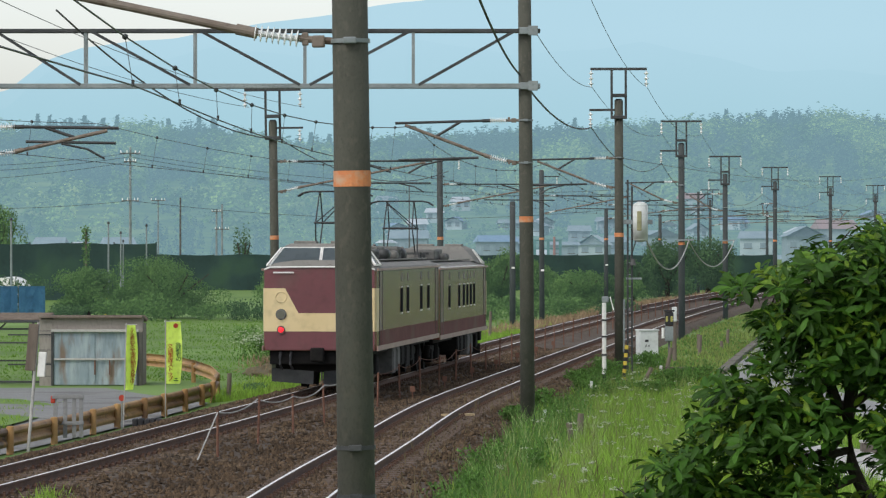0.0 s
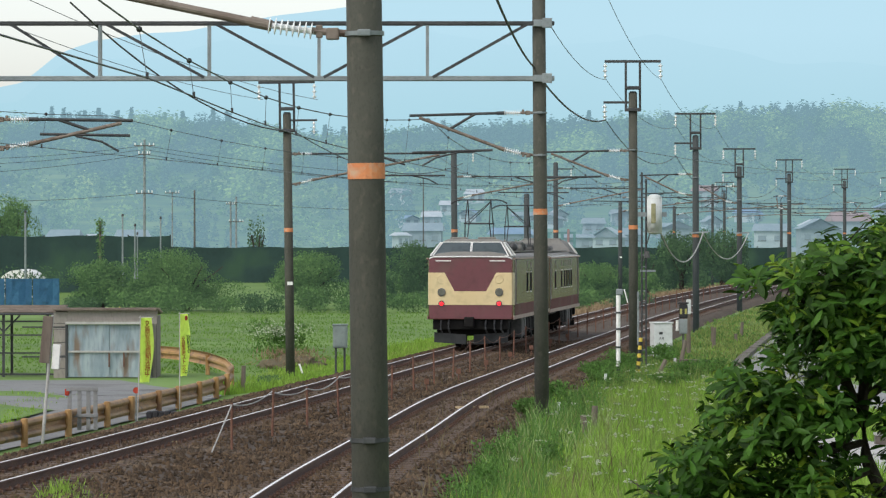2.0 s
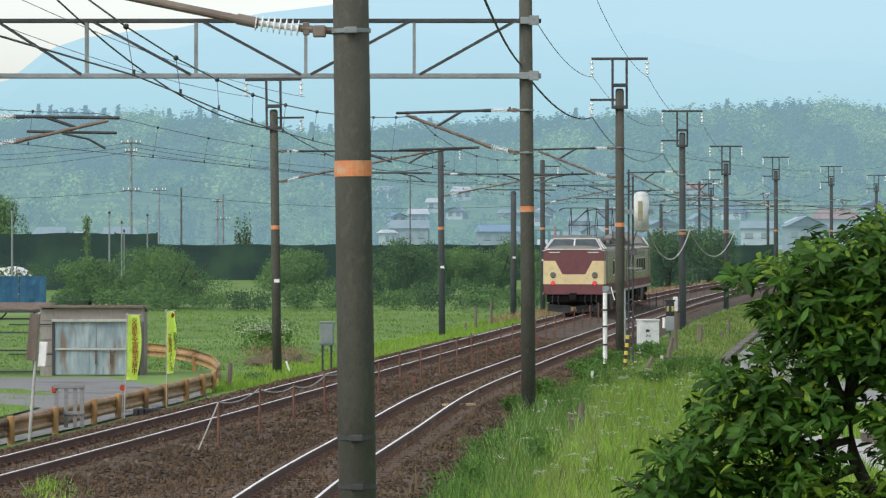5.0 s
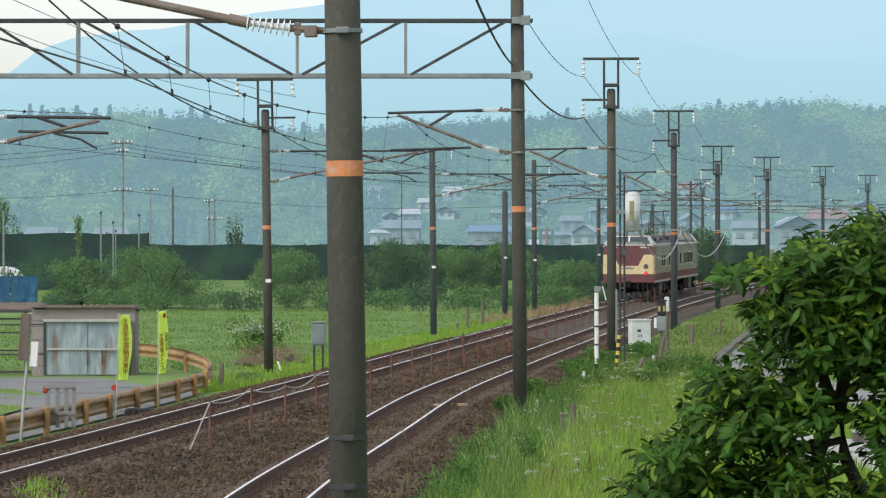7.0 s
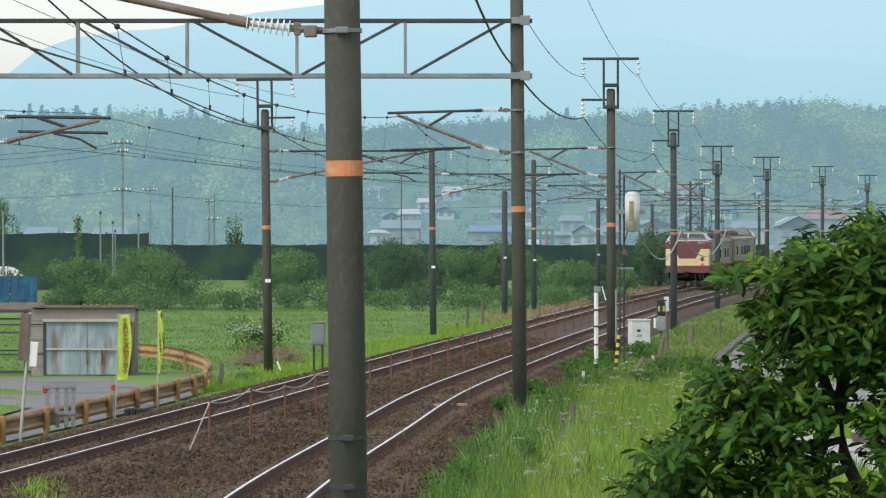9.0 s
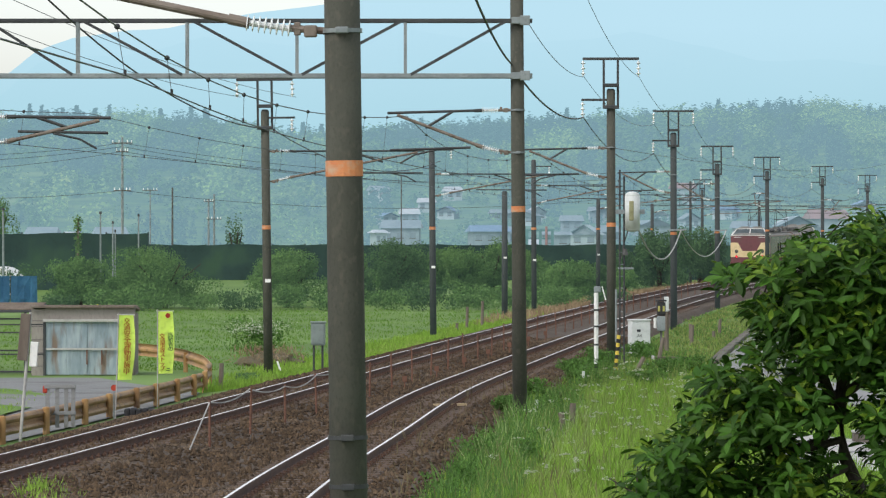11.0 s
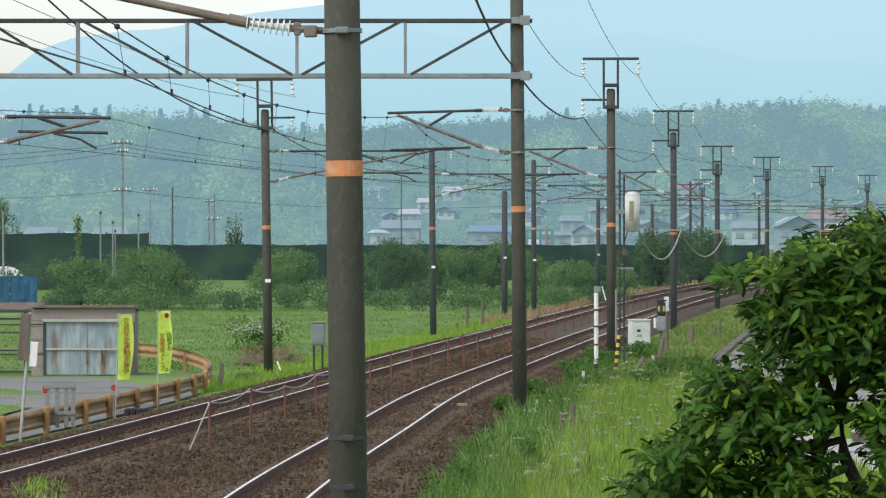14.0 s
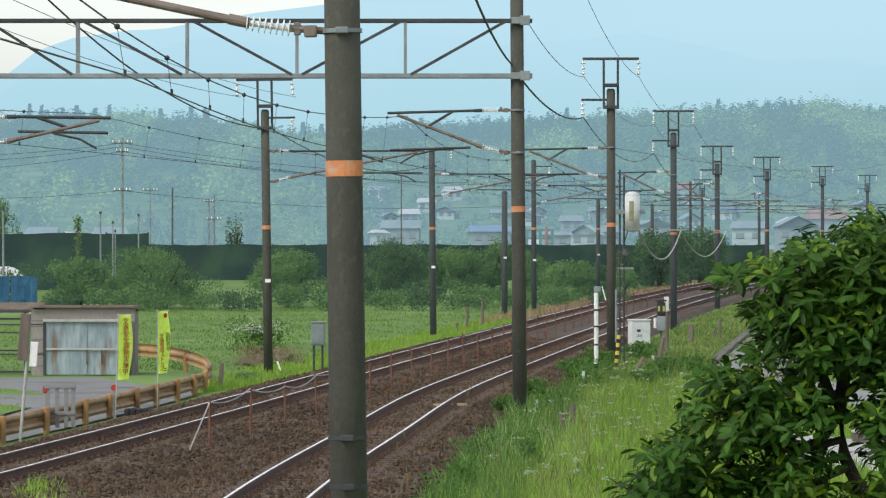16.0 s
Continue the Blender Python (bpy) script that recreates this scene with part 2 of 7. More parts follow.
def rail_mesh(fx, side, y0=18.0, y1=460.0):
    """A rail with foot, web and bright worn head, swept along the track."""
    prof = [(-0.063, -0.153), (0.063, -0.153), (0.063, -0.142), (0.012, -0.12), (0.012, -0.045), (0.036, -0.03), (0.034, -0.004), (0.029, -0.001), (0.024, 0.0), (-0.022, 0.0), (-0.029, -0.001), (-0.034, -0.004), (-0.036, -0.03), (-0.012, -0.045), (-0.012, -0.12), (-0.063, -0.142)]
    bm = B()
    ys = [y0 + 2.0 * i for i in range(int((y1 - y0) / 2) + 1)]
    rings = []
    for y in ys:
        rings.append([bm.verts.new((fx(y) + side * 0.56 + px, y, rail_z(y) + pz)) for px, pz in prof])
    k = len(prof)
    for a, b in zip(rings, rings[1:]):
        for i in range(k):
            f = bm.faces.new((a[i], a[(i + 1) % k], b[(i + 1) % k], b[i]))
            f.material_index = 1 if i == 8 else 0
    return bm


def make_tracks():
    bm = B()
    box(bm, (0, 0, -0.2), (2.0, 0.2, 0.1), bevel=0.02)
    sleeper = finish("sleeper", bm, M_SLEEPER)
    bm = B()
    for s in (-1, 1):
        for q in (-1, 1):
            box(bm, (s * 0.56 + q * 0.1, 0, -0.132), (0.085, 0.14, 0.045), bevel=0.012)
            rod(bm, (s * 0.56 + q * 0.11, 0, -0.13), (s * 0.56 + q * 0.11, 0, -0.08), 0.022, n=6)
    clip = finish("fastening", bm, M_RAIL)
    for fx, lab, y0 in ((left_x, "track the two-car train runs on", 66.0), (right_x, "empty track beside the grass verge", 56.0)):
        tr = thing("railway_track", (0, 0, 0), "rusty narrow-gauge " + lab, "railway track", "two tracks", "structure")
        for s in (-1, 1):
            part("rail", rail_mesh(fx, s), [M_RAIL, M_RAILTOP], tr, "rusty rail with a bright worn head")
        for i in range(290):
            y = y0 + 0.62 * i
            a = math.degrees(math.atan((fx(y + 1) - fx(y - 1)) / 2))
            m = pose(fx(y), y, rail_z(y), 0, 0, -a)
            share("sleeper", sleeper, tr, m)
            share("fastening", clip, tr, m)


make_ground()
make_ballast()
make_tracks()


# ---- the train ----
M_MAROON = surf("train_maroon", (0.125, 0.038, 0.045), (0.15, 0.048, 0.055), 1.5, 0.32, 0.03, 4, c3=(0.12, 0.06, 0.055), patch=0.8)
M_SIDE = surf("train_side_maroon", (0.16, 0.065, 0.05), (0.19, 0.08, 0.055), 1.2, 0.22, 0.01, 3, c3=(0.19, 0.095, 0.06), patch=0.5, spec=0.17)
M_CREAM = surf("train_cream", (0.60, 0.47, 0.25), (0.66, 0.53, 0.30), 1.2, 0.4, 0.03, 4)
M_ROOF = surf("train_roof_grey", (0.15, 0.145, 0.13), (0.2, 0.19, 0.17), 1.0, 0.7, 0.15, 10)
M_UNDER = surf("underframe_black", (0.006, 0.006, 0.0065), (0.014, 0.013, 0.012), 0.5, 0.8, 0.2, 12, spec=0.12)
M_UGREY = surf("underframe_grey", (0.085, 0.085, 0.082), (0.13, 0.128, 0.12), 0.5, 0.7, 0.1, 12, spec=0.25)
M_GLASS = surf("windscreen_glass", (0.12, 0.15, 0.16), (0.15, 0.18, 0.19), 2, 0.06, 0, 5, spec=1.0)
M_WHITE = surf("white_trim", (0.7, 0.69, 0.66), (0.78, 0.77, 0.74), 0.6, 0.4, 0.05, 15)
M_LENS = surf("headlamp_lens", (0.09, 0.09, 0.075), (0.13, 0.13, 0.10), 0.1, 0.1, 0, 20, spec=1.0)
M_TAIL = lamp_mat("tail_lamp_red", (1.0, 0.012, 0.02), 1.6)
M_DARKW = surf("dark_window", (0.02, 0.022, 0.024), (0.03, 0.033, 0.035), 1, 0.6, 0, 10, spec=0.0)

# Dull maroon that paints the dark ballast reflection low on the glossy sides.
M_LOWER = surf("maroon_low_reflection", (0.13, 0.05, 0.045), (0.16, 0.065, 0.055), 1.2, 0.7, 0.03, 4, c3=(0.15, 0.09, 0.07), patch=0.6, spec=0.1)
M_SILL = surf("sill_paint", (0.30, 0.19, 0.15), (0.36, 0.25, 0.2), 0.6, 0.5, 0.05, 8)

CAR = 16.5
HW = 1.385


def car_body():
    """Body shell from the cab end (y=0) to the gangway end: walls, cantrails, low roof, cab dome."""
    bm = B()
    prof = [(-HW, 0.95), (-HW, 2.86), (-HW + 0.06, 2.96), (-HW + 0.28, 3.06), (-0.6, 3.13), (0.6, 3.13), (HW - 0.28, 3.06), (HW - 0.06, 2.96), (HW, 2.86), (HW, 0.95)]
    rings = [[bm.verts.new((x * (0.965 if y < 0.1 else 0.99 if y < 0.2 else 1), y, min(z, 2.95) if y < 0.1 else z)) for x, z in prof] for y in (0.0, 0.12, 0.42, CAR - 0.25)]
    for a, b in zip(rings, rings[1:]):
        for i in range(len(prof)):
            f = bm.faces.new((a[i], a[(i + 1) % len(prof)], b[(i + 1) % len(prof)], b[i]))
            f.material_index = 1 if 1 < i < 8 else 0
    bm.faces.new(rings[0])
    bm.faces.new(rings[-1])
    return bm


def cab_dome():
    bm = B()
    # base outline and roof outline of the raised cab
    lo = [(-1.28, 0.06, 2.95), (1.28, 0.06, 2.95), (1.32, 1.6, 2.97), (1.2, 2.6, 3.08), (-1.2, 2.6, 3.08), (-1.32, 1.6, 2.97)]
    hi = [(-0.98, 0.62, 3.44), (0.98, 0.62, 3.44), (1.0, 1.35, 3.44), (0.9, 1.95, 3.4), (-0.9, 1.95, 3.4), (-1.0, 1.35, 3.44)]
    a, b = [bm.verts.new(p) for p in lo], [bm.verts.new(p) for p in hi]
    for i in range(6):
        bm.faces.new((a[i], a[(i + 1) % 6], b[(i + 1) % 6], b[i]))
    top = [bm.verts.new((x * 0.8, y + (0.1 if y < 1 else -0.1), 3.53)) for x, y, z in hi]
    for i in range(6):
        bm.faces.new((b[i], b[(i + 1) % 6], top[(i + 1) % 6], top[i]))
    bm.faces.new(top)
    return bm


def front_plate(pts, y, t=0.02):
    """A flat painted panel on the end wall, outline in x, z."""
    bm = B()
    a = [bm.verts.new((x, y, z)) for x, z in pts]
    b = [bm.verts.new((x, y - t, z)) for x, z in pts]
    bm.faces.new(a)
    bm.faces.new(b)
    for i in range(len(pts)):
        j = (i + 1) % len(pts)
        bm.faces.new((a[i], a[j], b[j], b[i]))
    return bm


def wheelset():
    bm = B()
    for s in (-1, 1):
        rod(bm, (s * 0.48, 0, 0.43), (s * 0.62, 0, 0.43), 0.43, 0.43, 20)
        rod(bm, (s * 0.46, 0, 0.43), (s * 0.49, 0, 0.43), 0.46, 0.46, 20)
        rod(bm, (s * 0.62, 0, 0.43), (s * 0.86, 0, 0.43), 0.12, 0.1, 12)
    rod(bm, (-0.5, 0, 0.43), (0.5, 0, 0.43), 0.08, 0.08, 10)
    return finish("wheelset", bm, M_UNDER)


def pantograph(parent, y, up=1.45):
    """Diamond pantograph: base frame, lower and upper arms, collector head with horns."""
    p = new("pantograph")
    p.parent = parent
    p.location = (0, y, 3.2)
    bm = B()
    for s in (-1, 1):
        bar(bm, (-0.75, s * 0.55, 0.12), (0.75, s * 0.55, 0.12), 0.06, 0.06)
        bar(bm, (s * 0.6, -0.75, 0.12), (s * 0.6, 0.75, 0.12), 0.06, 0.06)
        for q in (-1, 1):
            rod(bm, (s * 0.6, q * 0.55, -0.1), (s * 0.6, q * 0.55, 0.1), 0.06, 0.05, 8)
    part("base_frame", bm, M_DSTEEL, p)
    k = 0.12 + (up - 0.12) * 0.48
    for q in (-1, 1):
        bm = B()
        for s in (-1, 1):
            rod(bm, (s * 0.44, q * 0.35, 0.14), (s * 0.40, q * 0.75, k), 0.02, 0.017, 8)
        rod(bm, (-0.44, q * 0.75, k), (0.44, q * 0.75, k), 0.025, n=8)
        part("lower_arm", bm, M_CABLE, p)
        bm = B()
        for s in (-1, 1):
            rod(bm, (s * 0.40, q * 0.75, k), (s * 0.38, q * 0.12, up - 0.06), 0.019, 0.016, 8)
        rod(bm, (-0.40, q * 0.75, k), (0.38, q * 0.12, up - 0.06), 0.014, n=6)
        part("upper_arm", bm, M_CABLE, p)
    bm = B()
    for q in (-0.14, 0.14):
        tube(bm, [(-0.92, q, up - 0.12), (-0.8, q, up - 0.04), (-0.62, q, up), (0.62, q, up), (0.8, q, up - 0.04), (0.92, q, up - 0.12)], 0.02, 8)
    for s in (-0.38, 0.38):
        bar(bm, (s, -0.16, up - 0.03), (s, 0.16, up - 0.03), 0.04, 0.04)
    part("collector_head", bm, M_CABLE, p)
    return p


def make_car(tail):
    """One car, cab at y=0 in its own space (turned for the leading one)."""
    car = thing("railcar", (0, 0, 0), "maroon and cream electric inspection railcar on the far track", "train", "two-car train")
    part("body", car_body(), [M_SIDE, M_ROOF], car, "glossy maroon car body with grey roof")
    part("cab_roof", cab_dome(), M_ROOF, car, "raised grey cab roof")
    # end wall panels: maroon ground, cream mask, lower maroon band
    part("end_panel", front_plate([(-1.3, 0.97), (1.3, 0.97), (1.335, 1.1), (1.335, 2.88), (1.26, 2.955), (-1.26, 2.955), (-1.335, 2.88), (-1.335, 1.1)], -0.002), M_MAROON, car)
    part("cream_panel", front_plate([(-1.337, 1.41), (1.337, 1.41), (1.337, 2.45), (0.835, 2.45), (0.51, 1.85), (-0.51, 1.85), (-0.835, 2.45), (-1.337, 2.45)], -0.024, 0.012), M_CREAM, car, "cream paint mask on the cab end")
    for s in (-1, 1):
        bm = B()
        for x0, y0, x1, y1 in ((1.337, -0.004, 1.375, 0.12), (1.375, 0.12, 1.391, 0.46)):
            bar(bm, (s * x0, y0, 1.93), (s * x1, y1, 1.93), 0.012, 1.04)
        part("cream_panel", bm, M_CREAM, car)
        bm = B()
        tube(bm, [(s * 0.93 + 0.13 * math.cos(k * 0.3927), -0.04, 2.24 + 0.13 * math.sin(k * 0.3927)) for k in range(17)], 0.016, 6)
        part("marker_disc", bm, M_CREAM, car, "round cream ring of a blanked lamp")
        bm = B()
        rod(bm, (s * 0.93, -0.03, 1.82), (s * 0.93, -0.08, 1.82), 0.135, 0.12, n=20)
        h = part("headlight", bm, M_UGREY, car, "round headlight, unlit")
        bm = B()
        rod(bm, (s * 0.93, -0.075, 1.82), (s * 0.93, -0.092, 1.82), 0.09, n=20)
        part("lens", bm, M_LENS, h)
        bm = B()
        rod(bm, (s * 0.93, -0.03, 1.45), (s * 0.93, -0.07, 1.45), 0.1, n=16)
        t = part("tail_lamp", bm, M_MAROON, car)
        bm = B()
        ball(bm, (s * 0.93, -0.07, 1.45), 0.062, 12, (1, 0.4, 1))
        part("lens", bm, M_TAIL if tail else M_LENS, t, "red tail lamp, lit" if tail else "")
        # grab rails under the windscreen
        bm = B()
        bar(bm, (s * 0.62, -0.06, 2.83), (s * 1.12, -0.06, 2.83), 0.03, 0.035)
        part("grab_rail", bm, M_WHITE, car)
        # windscreen halves with pale frames
        q = [Vector((s * 0.02, 0.09, 2.98)), Vector((s * 1.22, 0.09, 2.98)), Vector((s * 0.94, 0.60, 3.42)), Vector((s * 0.02, 0.60, 3.42))]
        nrm = Vector((0, -0.66, 0.75))
        bm = B()
        vs = [bm.verts.new(v + nrm * 0.015) for v in q]
        f = bm.faces.new(vs)
        bmesh.ops.solidify(bm, geom=[f], thickness=0.012)
        w = part("windscreen", bm, M_GLASS, car, "sloping windscreen pane")
        bm = B()
        for a, b in zip(q, q[1:] + q[:1]):
            bar(bm, a + nrm * 0.02, b + nrm * 0.02, 0.028, 0.028)
        part("window_frame", bm, M_WHITE, w)
        bm = B()
        bar(bm, (s * 0.2, 0.05, 3.0), (s * 0.85, 0.16, 3.08), 0.03, 0.03)
        part("wiper", bm, M_CABLE, w)
        # side cab window in the dome
        bm = B()
        q = [(s * 1.29, 0.3, 2.99), (s * 1.32, 1.3, 3.0), (s * 1.03, 1.2, 3.4), (s * 1.0, 0.75, 3.4)]
        f = bm.faces.new([bm.verts.new(Vector(v) + Vector((s * 0.012, 0, 0.01))) for v in q])
        bmesh.ops.solidify(bm, geom=[f], thickness=0.01)
        part("cab_side_window", bm, M_GLASS, car)
        bm = B()
        for a, b in zip(q, q[1:] + q[:1]):
            bar(bm, Vector(a) + Vector((s * 0.02, 0, 0.015)), Vector(b) + Vector((s * 0.02, 0, 0.015)), 0.05, 0.04)
        part("window_frame", bm, M_WHITE, car)
        # doors, drain pipes, gutter and sill lines
        for y, name in ((0.95, "cab_door"), (CAR - 0.95, "vestibule_door")):
            bm = B()
            box(bm, (s * (HW - 0.006), y, 1.92), (0.02, 0.62, 1.85), bevel=0.004)
            d = part(name, bm, M_MAROON, car)
            bm = B()
            for e in (-0.34, 0.34):
                box(bm, (s * (HW + 0.004), y + e, 1.92), (0.016, 0.05, 1.9))
            part("door_seal", bm, M_CABLE, d)
        bm = B()
        bar(bm, (s * (HW + 0.02), 0.1, 2.9), (s * (HW + 0.02), CAR - 0.25, 2.9), 0.05, 0.05)
        part("gutter", bm, M_SILL, car)
        bm = B()
        bar(bm, (s * (HW + 0.008), 0.05, 1.0), (s * (HW + 0.008), CAR - 0.25, 1.0), 0.03, 0.12)
        part("sill_strip", bm, M_SILL, car, "worn pale strip along the sill")
        # Matte strip added for the darker reflection along the lower side.
        bm = B()
        box(bm, (s * (HW + 0.002), CAR / 2 + 0.1, 1.24), (0.012, CAR - 1.2, 0.36))
        part("low_reflection_strip", bm, M_LOWER, car, "dull maroon strip painting the darker reflection low on the side")
        # narrow windows
        ys = (6.0, 7.6, 11.2, 13.2) if tail else (4.8, 6.0, 7.2, 8.4, 10.0, 13.2)
        for y in ys:
            bm = B()
            box(bm, (s * (HW + 0.002), y, 2.1), (0.014, 0.6, 0.6), bevel=0.003)
            w = part("side_window", bm, M_DARKW, car)
            for dz in (-0.33, 0.33):
                bm = B()
                box(bm, (s * (HW + 0.008), y, 2.1 + dz), (0.02, 0.4, 0.035))
                part("window_bar", bm, M_WHITE, w)
            bm = B()
            box(bm, (s * (HW + 0.002), y, 2.68), (0.012, 0.3, 0.2), bevel=0.003)
            part("vent_window", bm, M_ROOF, car)
    for s in (-1, 1):
        bm = B()
        box(bm, (s * 0.45, 1.05, 3.56), (0.55, 0.5, 0.07), bevel=0.02)
        part("roof_lamp", bm, M_ROOF, car)
    bm = B()
    tube(bm, [(-1.34, 0.0, 2.9), (-1.2, -0.04, 2.955), (0, -0.045, 2.965), (1.2, -0.04, 2.955), (1.34, 0.0, 2.9)], 0.022, 6)
    part("windscreen_sill", bm, M_WHITE, car)
    # lower front: skirt, snow plough, coupler, hoses
    bm = B()
    box(bm, (0, 0.35, 0.78), (2.45, 0.5, 0.34), bevel=0.03)
    part("end_beam", bm, M_UNDER, car)
    bm = B()
    for s in (-1, 1):
        f = bm.faces.new([bm.verts.new(v) for v in ((s * 0.12, -0.2, 0.46), (s * 1.2, 0.32, 0.52), (s * 1.2, 0.3, 0.2), (s * 0.12, -0.25, 0.14))])
        bmesh.ops.solidify(bm, geom=[f], thickness=0.03)
    part("snow_plough", bm, M_DSTEEL, car, "dark grey steel snow plough")
    # Dark block added to close the see-through gap behind the plough.
    bm = B()
    box(bm, (0, 0.95, 0.66), (2.3, 0.7, 0.5), bevel=0.05)
    part("underside_filler", bm, M_UNDER, car)
    bm = B()
    bar(bm, (0, -0.42, 0.86), (0, 0.6, 0.86), 0.2, 0.22)
    box(bm, (0, -0.46, 0.86), (0.32, 0.24, 0.34), bevel=0.04)
    part("coupler", bm, M_UNDER, car)
    for x in (-0.95, -0.7, 0.5, 0.78, 1.0):
        bm = B()
        tube(bm, [(x, 0.1, 0.92), (x, -0.08, 0.8), (x, -0.1, 0.62), (x + 0.05, 0.0, 0.5)], 0.03, 6)
        part("brake_hose", bm, M_CABLE, car)
    # bogies
    ws = wheelset()
    for yb in (2.6, CAR - 2.8):
        bg = new("bogie")
        bg.parent = car
        bg.location = (0, yb, 0.03)
        for dy in (-1.0, 1.0):
            share("wheelset", ws, bg, pose(0, dy, 0))
        for s in (-1, 1):
            bm = B()
            box(bm, (s * 0.92, 0, 0.62), (0.16, 2.7, 0.2), bevel=0.03)
            for dy in (-1.0, 1.0):
                box(bm, (s * 0.92, dy, 0.45), (0.24, 0.42, 0.38), bevel=0.04)
                for e in (-0.32, 0.32):
                    rod(bm, (s * 0.92, dy + e, 0.4), (s * 0.92, dy + e, 0.72), 0.08, n=10)
            rod(bm, (s * 0.96, 0, 0.3), (s * 0.96, 0, 0.9), 0.16, n=12)
            part("side_frame", bm, M_UNDER, bg)
    # underfloor boxes
    for s in (-1, 1):
        for y, w, h, m in ((4.9, 0.75, 0.66, M_UGREY), (5.9, 0.8, 0.62, M_UGREY), (7.0, 1.0, 0.5, M_UNDER), (8.3, 1.1, 0.58, M_UNDER), (9.5, 0.7, 0.45, M_UNDER)):
            bm = B()
            box(bm, (s * 1.0, y, 0.93 - h / 2), (0.62, w, h), bevel=0.03)
            u = part("underfloor_box", bm, m, car)
            bm = B()
            box(bm, (s * 1.318, y, 0.93 - h / 2), (0.012, w * 0.8, h * 0.75))
            part("cover", bm, m, u)
        bm = B()
        bar(bm, (s * 1.1, 1.2, 0.9), (s * 1.1, CAR - 0.6, 0.9), 0.12, 0.14)
        part("underframe_rail", bm, M_UNDER, car)
    bm = B()
    box(bm, (0, CAR - 0.12, 1.95), (1.1, 0.4, 1.9), bevel=0.05)
    part("gangway_bellows", bm, M_UNDER, car)
    # roof equipment
    gear = [((0.2, 5.6, 3.26), (1.2, 1.2, 0.26)), ((0, 8.2, 3.3), (1.3, 1.8, 0.32)), ((0.55, 10.4, 3.28), (0.7, 0.8, 0.34)), ((-0.5, 10.6, 3.28), (0.6, 1.4, 0.28)), ] + ([((0, 13.4, 3.24), (1.4, 1.8, 0.24))] if tail else [])
    for c, sz in gear:
        bm = B()
        box(bm, c, sz, bevel=0.05)
        g = part("roof_box", bm, M_UGREY if sz[1] < 1.5 else M_ROOF, car)
        for k in range(4):
            bm = B()
            box(bm, (c[0] + sz[0] * 0.5 + 0.004, c[1] + sz[1] * (k / 5 - 0.3), c[2]), (0.012, sz[1] * 0.12, sz[2] * 0.5))
            part("grille_slat", bm, M_CABLE, g)
    for s in (-1, 1):
        bm = B()
        bar(bm, (s * 0.95, 2.8, 3.12), (s * 0.95, CAR - 0.4, 3.12), 0.25, 0.03)
        part("roof_walkway", bm, M_ROOF, car)
    for x, y in ((0.5, 6.9), (-0.5, 6.9), (0.4, 9.5), (-0.4, 9.5), (0.2, 11.3)):
        bm = B()
        for k in range(4):
            rod(bm, (x, y, 3.14 + k * 0.06), (x, y, 3.18 + k * 0.06), 0.09, 0.06, 10)
        part("roof_insulator", bm, M_INSUL, car, smooth=True)
    for k, (x, y, w, h) in enumerate(((-0.75, 7.6, 0.35, 0.22), (0.8, 7.3, 0.4, 0.3), (0.85, 9.1, 0.3, 0.25), (-0.85, 9.4, 0.4, 0.2), (0.75, 11.9, 0.45, 0.3), (0.1, 6.4, 0.3, 0.35))):
        bm = B()
        rod(bm, (x, y - w, 3.1 + h / 2), (x, y + w, 3.1 + h / 2), h / 2, n=12)
        part("air_tank", bm, (M_UGREY, M_DSTEEL, M_ROOF)[k % 3], car, smooth=True)
    bm = B()
    tube(bm, [(0.5, 6.9, 3.4), (0.45, 8.2, 3.5), (0.4, 9.5, 3.4), (0.2, 11.3, 3.4)], 0.025, 6)
    part("bus_bar", bm, M_PIPE, car)
    if tail:
        pantograph(car, 3.3, 1.62)
    else:
        pantograph(car, 13.2, 1.6)
    return car


tail_car = make_car(True)
lead_car = make_car(False)


def ride(y):
    """The springs: the cars ride a little lower where the line dips."""
    return 0.04 - 0.13 * sstep(112, 170, y) + 0.1 * sstep(280, 335, y)


def train_rows(back):
    """Poses of a car whose cab end (or gangway end) starts back metres behind the tail of the train."""
    rows = []
    for i in range(33):
        t = 0.5 * i
        y = 111.6 + 17.62 * t + 0.3817 * t * t - 0.01522 * t ** 3 + (math.sin(math.pi * t / 3.5) if t < 7 else 0.0) + back
        y2 = y + CAR * 0.98
        a = math.degrees(math.atan2(left_x(y2) - left_x(y), y2 - y))
        p = math.degrees(math.atan2(rail_z(y2) - rail_z(y), y2 - y))
        if back:
            rows.append((t, pose(left_x(y2), y2, rail_z(y2) + ride(y2), -p, 0, 180 - a)))
        else:
            rows.append((t, pose(left_x(y), y, rail_z(y) + ride(y), p, 0, -a)))
    return rows


